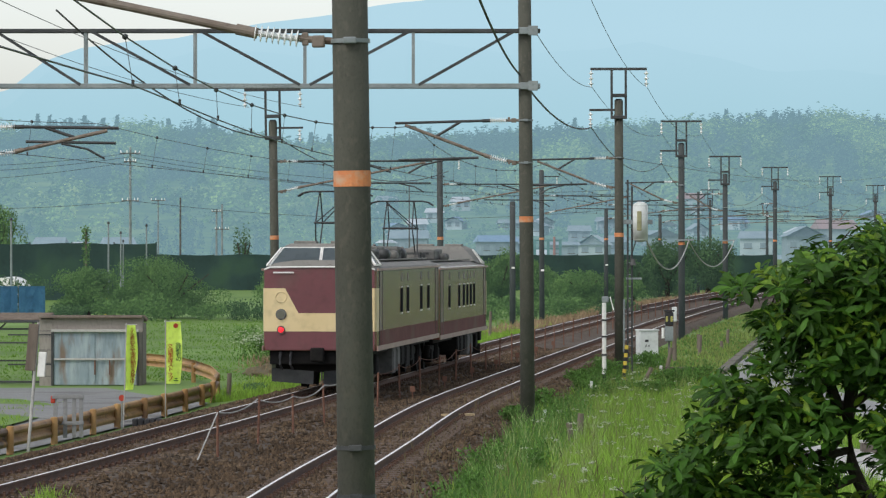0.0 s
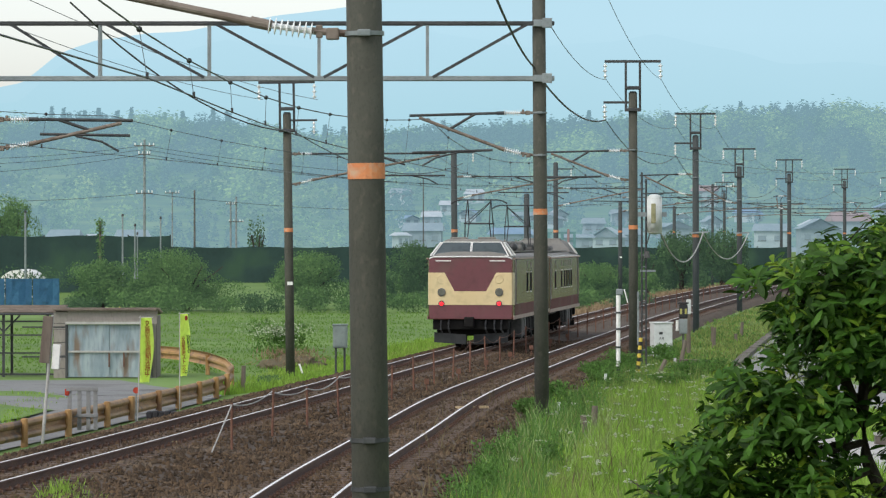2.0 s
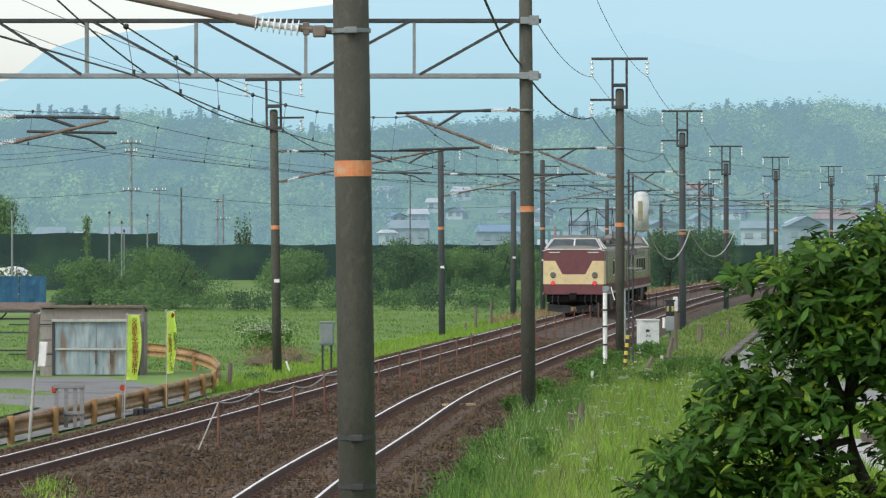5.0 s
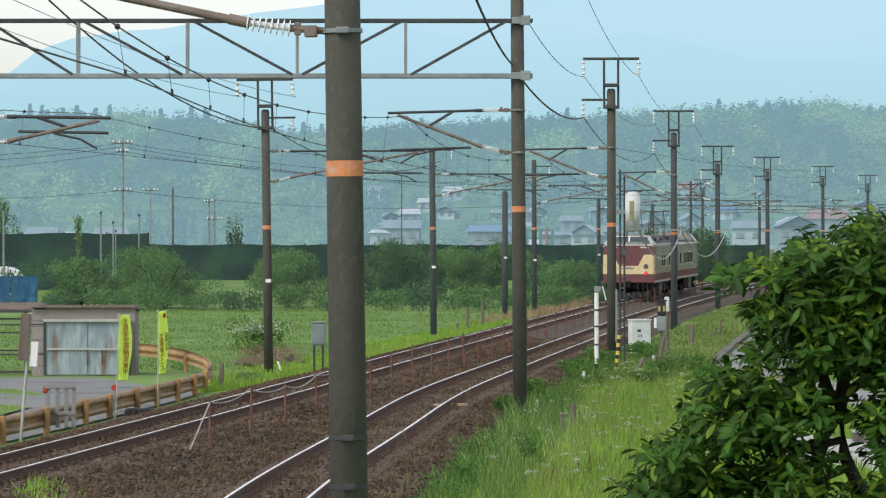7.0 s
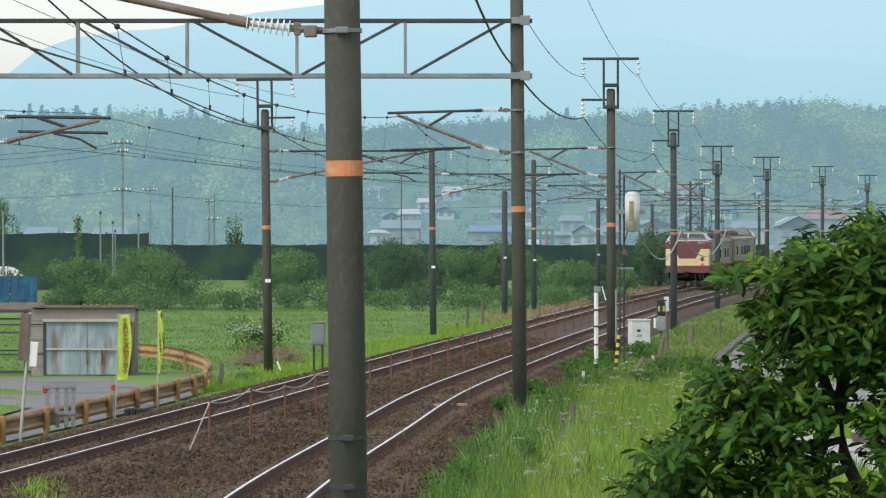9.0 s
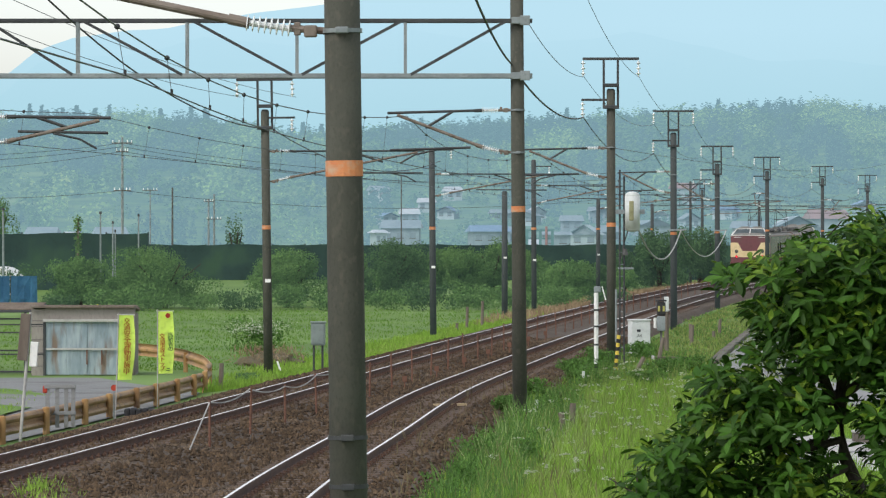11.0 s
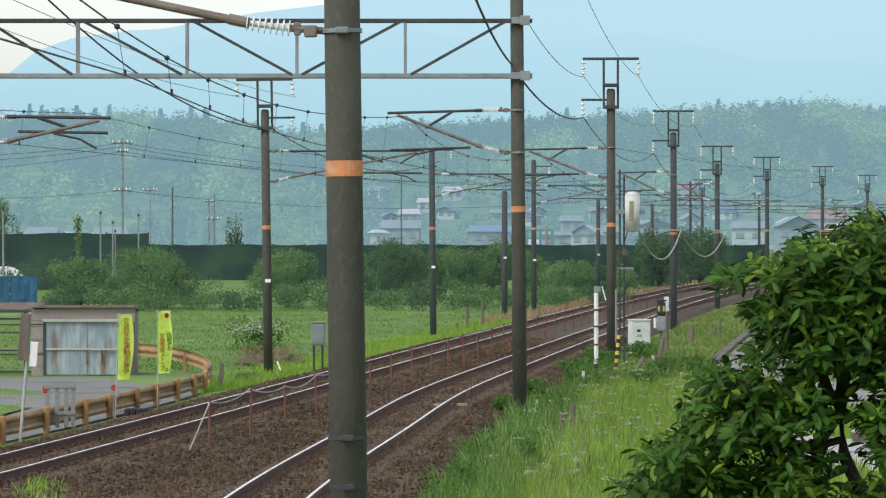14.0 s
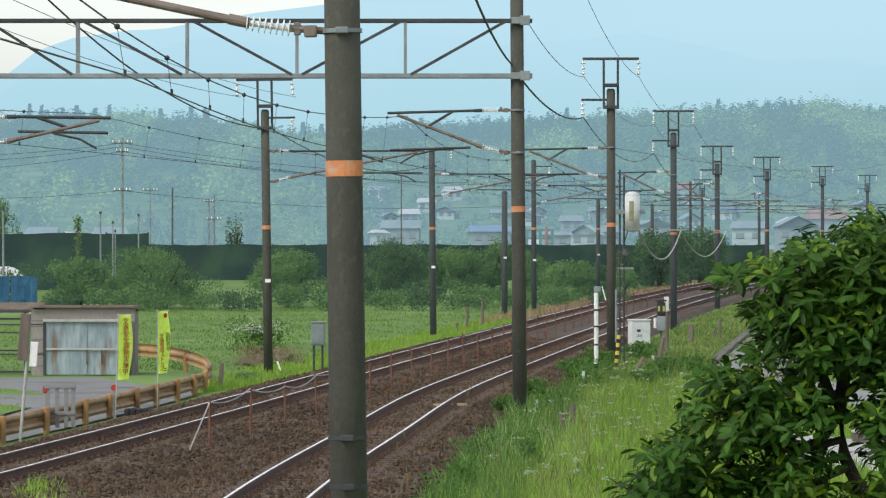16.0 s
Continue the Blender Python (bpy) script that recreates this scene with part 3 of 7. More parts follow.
# ---- poles of the overhead line ----
def insulator(name, parent, a, b, r=0.075, n=5, label=""):
    """A string of porcelain discs on a thin core from a to b."""
    a, b = Vector(a), Vector(b)
    d = (b - a).normalized()
    u = d.orthogonal().normalized()
    v = d.cross(u)
    prof = [(0.0, 0.4)]
    for k in range(n):
        prof += [((k + 0.3) / n, 0.36), ((k + 0.42) / n, 1.0), ((k + 0.54) / n, 0.92), ((k + 0.7) / n, 0.36)]
    prof.append((1.0, 0.4))
    bm = B()
    rings = [[bm.verts.new(a.lerp(b, f) + r * q * (math.cos(i * math.pi / 5) * u + math.sin(i * math.pi / 5) * v)) for i in range(10)] for f, q in prof]
    for x, y in zip(rings, rings[1:]):
        for i in range(10):
            bm.faces.new((x[i], x[(i + 1) % 10], y[(i + 1) % 10], y[i]))
    bm.faces.new(rings[0])
    bm.faces.new(rings[-1])
    return part(name, bm, M_INSUL, parent, label)


def pole(x, y, zb, zt, lean=0.0, r=0.14, band=None, plate=None, clamps=(), label="weathered brown concrete overhead-line pole with an orange band", group="overhead-line poles"):
    p = thing("catenary_pole", (x, y, zb), label, "utility pole", group)
    p.rotation_euler = (0, radians(lean), 0)
    bm = B()
    h = zt - zb
    rod(bm, (0, 0, -0.5), (0, 0, h), r * 1.06, r * 0.94, 20)
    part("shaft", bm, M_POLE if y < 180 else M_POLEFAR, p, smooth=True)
    bm = B()
    rod(bm, (0, 0, h), (0, 0, h + 0.05), r * 0.9, r * 0.6, 16)
    part("cap", bm, M_DSTEEL, p)
    if band is not None:
        bm = B()
        rod(bm, (0, 0, band - zb - 0.06), (0, 0, band - zb + 0.06), r * 1.03, n=20, caps=False)
        part("orange_band", bm, M_ORANGE, p, "faded orange marking band")
    for c in clamps:
        bm = B()
        rod(bm, (0, 0, c - zb - 0.016), (0, 0, c - zb + 0.016), r * 1.09, n=20)
        box(bm, (0, -r * 1.15, c - zb), (0.1, 0.05, 0.05), bevel=0.008)
        part("clamp", bm, M_STEEL if c > 3 else M_DSTEEL, p)
    if plate is not None:
        bm = B()
        box(bm, (0.03, -r * 1.12, plate - zb), (0.16, 0.012, 0.1))
        part("number_plate", bm, M_WHITE, p, "small white plate")
    return p


def crossarm(p, zb, zt, w=1.68, left_arm=True):
    """Steel head on a pole: twin uprights, cross-arm with hanging insulators, short arm to one side."""
    h = zt - zb
    bm = B()
    for s in (-1, 1):
        box(bm, (s * 0.21, 0, h + 0.2), (0.07, 0.06, 1.5))
    for dz in (-0.5, 0.15):
        box(bm, (0, -0.02, h + dz), (0.46, 0.34, 0.1), bevel=0.01)
    part("head_frame", bm, M_DSTEEL, p)
    bm = B()
    box(bm, (0, 0, h + 0.94), (w, 0.08, 0.08), bevel=0.01)
    part("cross_arm", bm, M_DSTEEL, p)
    for s in (-1, 1):
        insulator("insulator", p, (s * w * 0.49, 0, h + 0.88), (s * w * 0.49, 0, h + 0.42), 0.07, 3)
    if left_arm:
        bm = B()
        box(bm, (-0.5, 0, h - 0.28), (0.76, 0.07, 0.07), bevel=0.01)
        part("side_arm", bm, M_DSTEEL, p)
        insulator("insulator", p, (-0.84, 0, h - 0.34), (-0.84, 0, h - 0.78), 0.07, 3)


def cantilever(p, zb, reach, ztop, zlow, zc=5.0, r=0.14):
    """Hinged bracket that holds messenger and contact wire at reach metres from the pole (sign gives the side)."""
    s = 1 if reach > 0 else -1
    R = abs(reach)
    c = new("cantilever")
    c.parent = p
    f = lambda x, z: (s * x, 0, z - zb)
    insulator("insulator", c, f(r + 0.24, ztop), f(r + 0.6, ztop), 0.066, 8)
    insulator("insulator", c, f(r + 0.24, zlow + 0.04 * (ztop - zlow)), f(r + 0.6, zlow + 0.14 * (ztop - zlow)), 0.066, 8)
    for z in (ztop, zlow):
        bm = B()
        rod(bm, f(r - 0.02, z), f(r + 0.26, z + (0.0 if z == ztop else 0.05 * (ztop - zlow))), 0.028, n=8)
        box(bm, f(r + 0.1, z), (0.1, 0.09, 0.09), bevel=0.012)
        box(bm, f(r + 0.2, z + 0.02), (0.05, 0.05, 0.1), bevel=0.01)
        part("hinge", bm, M_PIPE, c)
    bm = B()
    rod(bm, f(r + 0.58, ztop), f(R + 0.25, ztop - 0.04), 0.028, n=12)
    rod(bm, f(r + 0.56, ztop), f(r + 0.74, ztop - 0.004), 0.037, n=12)
    part("top_tube", bm, M_DSTEEL, c)
    bm = B()
    rod(bm, f(r + 0.58, zlow + 0.13 * (ztop - zlow)), f(R + 0.05, ztop - 0.08), 0.033, n=12)
    rod(bm, f(r + 0.56, zlow + 0.125 * (ztop - zlow)), f(r + 0.72, zlow + 0.13 * (ztop - zlow) + 0.14 * (ztop - zlow) / max(0.5, R - r)), 0.042, n=12)
    part("stay_tube", bm, M_PIPE, c)
    bm = B()
    rod(bm, f(R * 0.55, ztop - 0.02), f(R * 0.78, zlow + 0.6 * (ztop - zlow)), 0.028, n=8)
    rod(bm, f(R * 0.4, zc + 0.34), f(R + 0.2, zc + 0.3), 0.025, n=8)
    tube(bm, [f(R - 0.75, zc + 0.3), f(R - 0.3, zc + 0.2), f(R, zc + 0.03)], 0.022, 6)
    part("steady_arm", bm, M_DSTEEL, c)
    return c


P1 = pole(-0.685, 35.0, -0.4, 8.4, -0.78, 0.138, band=4.08, clamps=(5.12, 2.05, 1.68))
P2 = pole(1.58, 95.0, -0.45, 8.6, -0.45, 0.142, band=4.07, clamps=(6.1, 5.23))
RIGHT = [(5.02, 138.0, 7.82, 3.82), (9.57, 192.0, 7.67, 3.55), (14.22, 240.0, 7.1, 3.6), (21.0, 300.0, 7.5, 3.7), (29.5, 360.0, 7.75, 3.7), (38.5, 420.0, 7.8, 3.7)]
right_poles = [P1, P2]
for x, y, zt, zb in RIGHT:
    g = ground_z(x, y)
    q = pole(x, y, g, zt, -0.15, 0.135, band=zb, clamps=(zt - 1.7,))
    crossarm(q, g, zt)
    right_poles.append(q)
LEFT = [(-8.25, 80.5, 8.3, -0.5), (-5.2, 138.0, 7.2, -0.76), (-0.4, 192.0, 7.02, -0.5), (4.72, 240.0, 7.3, -0.2), (9.95, 297.0, 5.7, 0), (15.8, 350.0, 5.7, 0), (23.5, 420.0, 7.4, 0)]
left_poles = []
for i, (x, y, zt, lean) in enumerate(LEFT):
    g = ground_z(x, y)
    q = pole(x, y, g, zt, lean, 0.13, band=3.72 + 0.02 * i, plate=2.15)
    left_poles.append(q)
    if i in (1, 6):
        crossarm(q, g, zt, 1.68, False)
# cantilevers
for q, (x, y) in zip(right_poles, [(-0.72, 35.0), (1.58, 95.0)] + [r[:2] for r in RIGHT]):
    if y < 40:
        cantilever(q, q.location.z, right_x(y) - x - 0.15, 5.66, 5.12, 5.75)
    else:
        cantilever(q, q.location.z, right_x(y) - x - 0.15, 6.1, 5.23, 5.0)
for q, (x, y, zt, l) in zip(left_poles, LEFT):
    cantilever(q, q.location.z, left_x(y) - x + 0.1, 5.6 if y < 90 else 6.0, 5.1, 5.0)
pole(-9.98, 95.0, ground_z(-9.98, 95.0), 8.4, 0, 0.142, label="brown concrete pole carrying the far end of the gantry", group="")
# a few further poles by the line
for x, y, zt, r in ((3.14, 236.0, 5.64, 0.15), (18.8, 352.0, 7.4, 0.1), (29.0, 425.0, 6.4, 0.13)):
    pole(x, y, ground_z(x, y), zt, 0, r, plate=2.3, label="plain grey-brown concrete pole beside the railway", group="")


def make_truss():
    t = thing("gantry_truss", (1.58, 95.0, 6.8), "grey lattice steel gantry beam spanning both tracks", "gantry beam")
    L = 11.9
    for dz, m, th in ((0, M_STEEL, 0.095), (1.13, M_DSTEEL, 0.075)):
        bm = B()
        box(bm, (-L / 2 + 0.25, -0.18, dz), (L, 0.09, th), bevel=0.008)
        box(bm, (-L / 2 + 0.25, 0.18, dz), (L, 0.09, th), bevel=0.008)
        part("chord", bm, m, t)
    xs = [0.0, -2.35, -4.57, -6.82, -9.06, -10.9]
    for i, x in enumerate(xs[1:-1]):
        bm = B()
        bar(bm, (x, -0.18, 0.04), (x, -0.18, 1.1), 0.065, 0.06)
        bar(bm, (x, 0.18, 0.04), (x, 0.18, 1.1), 0.05, 0.06)
        part("vertical_post", bm, M_STEEL, t)
    for x0, z0, x1, z1 in ((-0.28, 1.12, -2.24, 0.02), (-2.42, 1.12, -4.47, 0.02), (-6.7, 1.12, -4.67, 0.02), (-8.95, 1.12, -6.92, 0.02), (-10.9, 1.12, -9.16, 0.02)):
        bm = B()
        bar(bm, (x0, -0.2, z0), (x1, -0.2, z1), 0.06, 0.06)
        part("diagonal", bm, M_DSTEEL, t)
    for dz in (0, 1.13):
        bm = B()
        box(bm, (0, -0.02, dz), (0.36, 0.42, 0.14), bevel=0.01)
        box(bm, (0.1, -0.24, dz), (0.2, 0.05, 0.2), bevel=0.01)
        part("pole_bracket", bm, M_STEEL, t)


make_truss()
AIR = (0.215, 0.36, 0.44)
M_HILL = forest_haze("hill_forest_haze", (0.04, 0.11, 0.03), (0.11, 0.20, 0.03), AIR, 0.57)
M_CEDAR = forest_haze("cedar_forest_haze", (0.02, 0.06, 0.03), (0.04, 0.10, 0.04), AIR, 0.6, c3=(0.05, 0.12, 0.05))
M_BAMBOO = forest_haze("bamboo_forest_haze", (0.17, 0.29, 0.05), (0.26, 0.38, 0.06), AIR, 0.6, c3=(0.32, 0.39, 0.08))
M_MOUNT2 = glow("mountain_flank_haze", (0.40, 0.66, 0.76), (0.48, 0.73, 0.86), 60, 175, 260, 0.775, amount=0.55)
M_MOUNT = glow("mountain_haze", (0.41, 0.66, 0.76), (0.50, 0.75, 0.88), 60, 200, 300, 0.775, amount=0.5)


def ridge(name, y, pts, mat, label, base=-5.0, depth=0.0):
    """A far ridge: a sheet that rises from its foot to an uneven skyline."""
    xs = np.linspace(-900, 900, 500)
    px, pz = zip(*pts)
    bm = B()
    rows = []
    for k in range(12):
        f = k / 11
        rows.append([bm.verts.new((x, y - depth * (1 - f), base + (np.interp(x, px, pz) + 3 * noise.noise((x * 0.02, y, 0)) - base) * math.sin(f ** 1.5 * math.pi / 2))) for x in xs])
    for a, b in zip(rows, rows[1:]):
        for i in range(len(xs) - 1):
            bm.faces.new((a[i], a[i + 1], b[i + 1], b[i]))
    return tagged(part(name, bm, mat), label, "mountain" if "mount" in name else "hill", kind="structure")


HILL = [(-900, 48), (-190, 47), (-160, 48), (-130, 48.5), (-106, 47), (-94, 45.5), (-82, 44.5), (-57, 41), (-35, 41), (-20, 44), (16, 45), (40, 46.5), (89, 49.3), (97, 51), (114, 50.3), (138, 52.7), (155, 53), (175, 49.8), (190, 50), (900, 48)]


def leaf_quads(rng, centres, normals, length, width, up=0.0):
    """Small folded leaves, four corners each, at many places at once."""
    n = len(centres)
    a = rng.normal(size=(n, 3))
    a -= (a * normals).sum(1, keepdims=True) * normals
    a[:, 2] += up
    a /= np.linalg.norm(a, axis=1, keepdims=True) + 1e-9
    b = np.cross(normals, a)
    L = (length * (0.6 + 0.8 * rng.random((n, 1))))
    W = (width * (0.6 + 0.8 * rng.random((n, 1))))
    p = np.stack([centres, centres + a * L * 0.5 + b * W * 0.5 + normals * L * 0.12, centres + a * L, centres + a * L * 0.5 - b * W * 0.5 + normals * L * 0.12], axis=1).reshape(-1, 3)
    faces = [(4 * i, 4 * i + 1, 4 * i + 2, 4 * i + 3) for i in range(n)]
    return p.tolist(), faces


def hill_z(x, f):
    return -5.0 + (float(np.interp(x, *zip(*HILL))) + 5.0) * math.sin(f ** 1.5 * math.pi / 2)


CEDARS = (-177, -172, -163, -157, -149, -143, -121, -108, -102, -101, 53, 118, -60, -52)


def hill_trees():
    """Tree crowns all over the wooded hill in stands of three kinds: broadleaf, dark spired cedar, pale plumed bamboo."""
    rng = np.random.default_rng(11)
    kinds = {k: ([], [], []) for k in ("broadleaf", "cedar", "bamboo")}
    for i in range(6000):
        f = 0.3 + 0.7 * rng.random() ** 0.75 if i > 1100 else 1.0 - 0.03 * rng.random()
        low = i > 1100 and i % 3 == 0
        if low:
            f = 0.02 + 0.3 * rng.random()
        x = rng.uniform(-235, 235)
        stand = noise.noise((x * 0.035, f * 4.5, 3.1)) + 0.5 * noise.noise((x * 0.11, f * 13.0, 7.7))
        bright = 0.27 - 0.2 * (x > 70) * (f > 0.8)
        kind = "bamboo" if stand > bright else "cedar" if stand < -0.12 else "broadleaf"
        r = rng.uniform(1.3, 2.8) if low else rng.uniform(1.6, 3.2) if i <= 1100 else rng.uniform(2.3, 5.0)
        n = 56
        d = rng.normal(size=(n, 3))
        d /= np.linalg.norm(d, axis=1, keepdims=True)
        q = d * (0.5 + 0.55 * rng.random((n, 1)))
        if kind == "cedar":
            h = (q[:, 2:3] + 1) / 2
            q = np.concatenate([q[:, :2] * (1.1 - h) * 0.85, h * 2.2 - 0.8], axis=1)
        elif kind == "bamboo":
            q *= (0.8, 0.8, 1.6)
        c = np.array([x, 2000 - 900 * (1 - f) - 3, hill_z(x, f) + r * 0.4])
        for store, v in zip(kinds[kind], (c + q * r, d + rng.normal(0, 0.3, (n, 3)), np.full((n, 1), r * (0.3 if kind == "cedar" else 0.33 if kind == "bamboo" else 0.38)))):
            store.append(v)
    for x in CEDARS:
        n, tall = 520, rng.uniform(7.5, 10.0)
        h = rng.random((n, 1)) ** 1.4
        a = rng.uniform(0, 2 * math.pi, (n, 1))
        wide = (1.02 - h) * tall * 0.36 * (0.75 + 0.25 * np.sin(h * 40)) * rng.random((n, 1)) ** 0.4
        d = np.concatenate([np.cos(a), np.sin(a), np.full((n, 1), 0.6)], axis=1)
        c = np.array([x, 1985.0, hill_z(x, 1.0) + 1.0])
        for store, v in zip(kinds["cedar"], (c + np.concatenate([np.cos(a) * wide, np.sin(a) * wide, h * tall], axis=1), d, np.full((n, 1), 1.0))):
            store.append(v)
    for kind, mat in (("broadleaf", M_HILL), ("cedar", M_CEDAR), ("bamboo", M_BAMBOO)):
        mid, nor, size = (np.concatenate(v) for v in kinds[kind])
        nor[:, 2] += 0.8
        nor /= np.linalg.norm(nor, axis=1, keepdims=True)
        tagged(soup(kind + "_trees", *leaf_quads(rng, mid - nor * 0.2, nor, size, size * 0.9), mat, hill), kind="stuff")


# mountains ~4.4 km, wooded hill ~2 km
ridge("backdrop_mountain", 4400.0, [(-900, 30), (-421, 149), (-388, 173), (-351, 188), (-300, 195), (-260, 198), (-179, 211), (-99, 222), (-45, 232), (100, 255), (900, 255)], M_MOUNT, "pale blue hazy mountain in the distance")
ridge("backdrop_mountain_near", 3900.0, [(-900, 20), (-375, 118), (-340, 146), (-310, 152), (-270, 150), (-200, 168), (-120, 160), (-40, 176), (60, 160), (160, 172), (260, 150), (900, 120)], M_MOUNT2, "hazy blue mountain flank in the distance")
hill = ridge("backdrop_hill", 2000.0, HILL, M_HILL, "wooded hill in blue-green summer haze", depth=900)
hill_trees()




# ---- wires ----
def sag(a, b, drop, n=12):
    a, b = Vector(a), Vector(b)
    return [a.lerp(b, i / n) - Vector((0, 0, drop * 4 * (i / n) * (1 - i / n))) for i in range(n + 1)]


def wire(name, pts, r, label, mat=None, group=""):
    bm = B()
    tube(bm, pts, r, 5)
    return tagged(part(name, bm, mat or M_WIRE), label, "wire", group)


def catenary(fx, stations, zs, low, label, thick=True):
    """Messenger and contact wire over a track, with droppers, in one line of spans."""
    c = thing("overhead_wire", (0, 0, 0), label, "overhead wire", "overhead line")
    con, mes, drops = [], [], []
    for (y0, y1), (z0, z1), lo in zip(zip(stations, stations[1:]), zip(zs, zs[1:]), low):
        n = max(7, int((y1 - y0) / 6.0))
        for i in range(n + 1):
            f = i / n
            y = y0 + (y1 - y0) * f
            xoff = 0.15 * math.sin(y * 0.055)
            z = z0 + (z1 - z0) * f - 4 * f * (1 - f) * ((z0 + z1) / 2 - lo)
            zc = 5.0 + rail_z(y) - 0.012 * max(0.0, 42.0 - y)
            con.append((fx(y) + xoff, y, zc))
            mes.append((fx(y) + xoff * 0.4, y, z + rail_z(y)))
            if 0 < i < n:
                drops.append((fx(y) + xoff * 0.4, fx(y) + xoff, y, z + rail_z(y), zc))
    bm = B()
    tube(bm, con, 0.0085 if thick else 0.006, 5)
    part("contact_wire", bm, M_WIRE, c)
    bm = B()
    tube(bm, mes, 0.0085 if thick else 0.006, 5)
    part("messenger_wire", bm, M_WIRE, c)
    for xa, xb, y, za, zb in drops:
        if y < 30:
            continue
        bm = B()
        rod(bm, (xa, y, za), (xb, y, zb), 0.0035, n=5)
        d = part("dropper", bm, M_WIRE, c)
        bm = B()
        ball(bm, (xa, y, za), 0.028, 8)
        part("clamp", bm, M_CABLE, d)
        bm = B()
        box(bm, (xb, y, zb + 0.02), (0.025, 0.05, 0.06))
        part("clip", bm, M_CABLE, d)


catenary(right_x, [-10.0, 35.0, 95.0, 138.0, 192.0, 240.0, 300.0, 360.0, 420.0], [5.6, 5.5, 5.98, 5.98, 5.95, 5.95, 5.95, 5.95, 5.95],
         [5.35, 5.38, 5.45, 5.35, 5.4, 5.35, 5.35, 5.35], "contact and messenger wire with droppers over the empty track")
catenary(left_x, [25.0, 80.5, 138.0, 192.0, 240.0, 297.0, 350.0, 420.0], [5.7, 5.66, 5.9, 5.9, 5.9, 5.9, 5.9, 5.9],
         [5.35, 5.46, 5.3, 5.35, 5.3, 5.35, 5.3], "contact and messenger wire with droppers over the train's track", False)

# feeder and high-voltage lines along the poles
ends = [(x, y, zt) for x, y, zt, b in RIGHT]
prev = None
for x, y, zt in ends:
    if prev:
        for s in (-0.82, 0.82):
            wire("power_line", sag((prev[0] + s, prev[1], prev[2] + 0.4), (x + s, y, zt + 0.4), 0.55), 0.008, "thin high-voltage line between pole heads", group="pole lines")
        wire("feeder_cable", sag((prev[0] - 0.84, prev[1], prev[2] - 0.8), (x - 0.84, y, zt - 0.8), 0.75), 0.014, "black feeder cable slung between poles", M_CABLE, "pole lines")
    prev = (x, y, zt)
wire("power_line", sag((1.74, 95.0, 7.9), (4.2, 138.0, 8.22), 0.28), 0.009, "thin high-voltage line between pole heads", group="pole lines")
wire("power_line", sag((2.58, 90.0, 8.65), (5.84, 138.0, 8.22), 0.35), 0.007, "thin high-voltage line between pole heads", group="pole lines")
wire("feeder_cable", sag((1.45, 95.0, 6.95), (4.18, 138.0, 7.02), 0.38), 0.022, "black feeder cable slung between poles", M_CABLE, "pole lines")
wire("feeder_cable", sag((0.25, 60.0, 7.05), (1.4, 95.0, 7.05), 0.15), 0.02, "black feeder cable slung between poles", M_CABLE, "pole lines")
for s in (-0.82, 0.82):
    wire("power_line", sag((-10.1 + s, 80.0, 8.5), (-5.2 + s, 138.0, 7.62), 0.35), 0.008, "thin high-voltage line between pole heads", group="pole lines")
wire("feeder_cable", sag((-7.75, 91.0, 8.16), (-5.3, 138.0, 6.68), 0.55), 0.02, "black feeder cable slung between poles", M_CABLE, "pole lines")
wire("feeder_cable", sag((-5.1, 138.0, 6.68), (-0.1, 192.0, 6.55), 0.8), 0.016, "black feeder cable slung between poles", M_CABLE, "pole lines")
wire("telephone_line", sag((5.1, 138.0, 6.1), (40.0, 400.0, 10.0), 0.9), 0.009, "thin telephone line along the railway", group="pole lines")
for q in (left_poles[1], left_poles[2], left_poles[3]):
    bm = B()
    h = 6.55 - q.location.z
    box(bm, (0.45, -0.05, h + 0.45), (0.9, 0.06, 0.06), bevel=0.008)
    part("side_arm", bm, M_DSTEEL, q)
    insulator("insulator", q, (0.8, -0.05, h + 0.42), (0.8, -0.05, h + 0.05), 0.06, 3)

# ---- left of the tracks ----
M_ASPH = surf("asphalt", (0.165, 0.168, 0.165), (0.21, 0.212, 0.205), 2.5, 0.9, 0.4, 18, c3=(0.11, 0.11, 0.105), patch=0.4)
M_DOOR = surf("shed_door_metal", (0.19, 0.25, 0.28), (0.31, 0.37, 0.39), 0.35, 0.6, 0.15, 8, c3=(0.17, 0.125, 0.09), patch=1.9, stretch=(1.5, 1, 0.35))
M_BLOCK = surf("shed_wall", (0.23, 0.205, 0.18), (0.29, 0.265, 0.235), 0.8, 0.9, 0.3, 15, c3=(0.18, 0.16, 0.14), patch=1.1, stretch=(1, 1, 0.4))
M_BROWN = surf("guardrail_brown", (0.33, 0.175, 0.06), (0.42, 0.25, 0.095), 1.0, 0.6, 0, 3, c3=(0.17, 0.085, 0.042), patch=1.1)
M_BEAM = surf("guardrail_weathered", (0.24, 0.13, 0.05), (0.36, 0.21, 0.08), 0.8, 0.6, 0.05, 6, c3=(0.09, 0.055, 0.035), patch=1.4, stretch=(1, 1, 0.6))
M_RUST = surf("rust", (0.12, 0.055, 0.035), (0.17, 0.08, 0.05), 0.3, 0.85, 0.3, 25)
M_BANNER = surf("banner_cloth", (0.80, 1.0, 0.20), (0.85, 1.0, 0.25), 0.6, 0.8, 0.05, 8, trans=0.15)
M_RED = surf("print_red", (0.34, 0.03, 0.012), (0.4, 0.045, 0.02), 0.3, 0.8, 0, 10)
M_GREENP = surf("print_green", (0.03, 0.10, 0.03), (0.04, 0.13, 0.04), 0.3, 0.8, 0, 10)
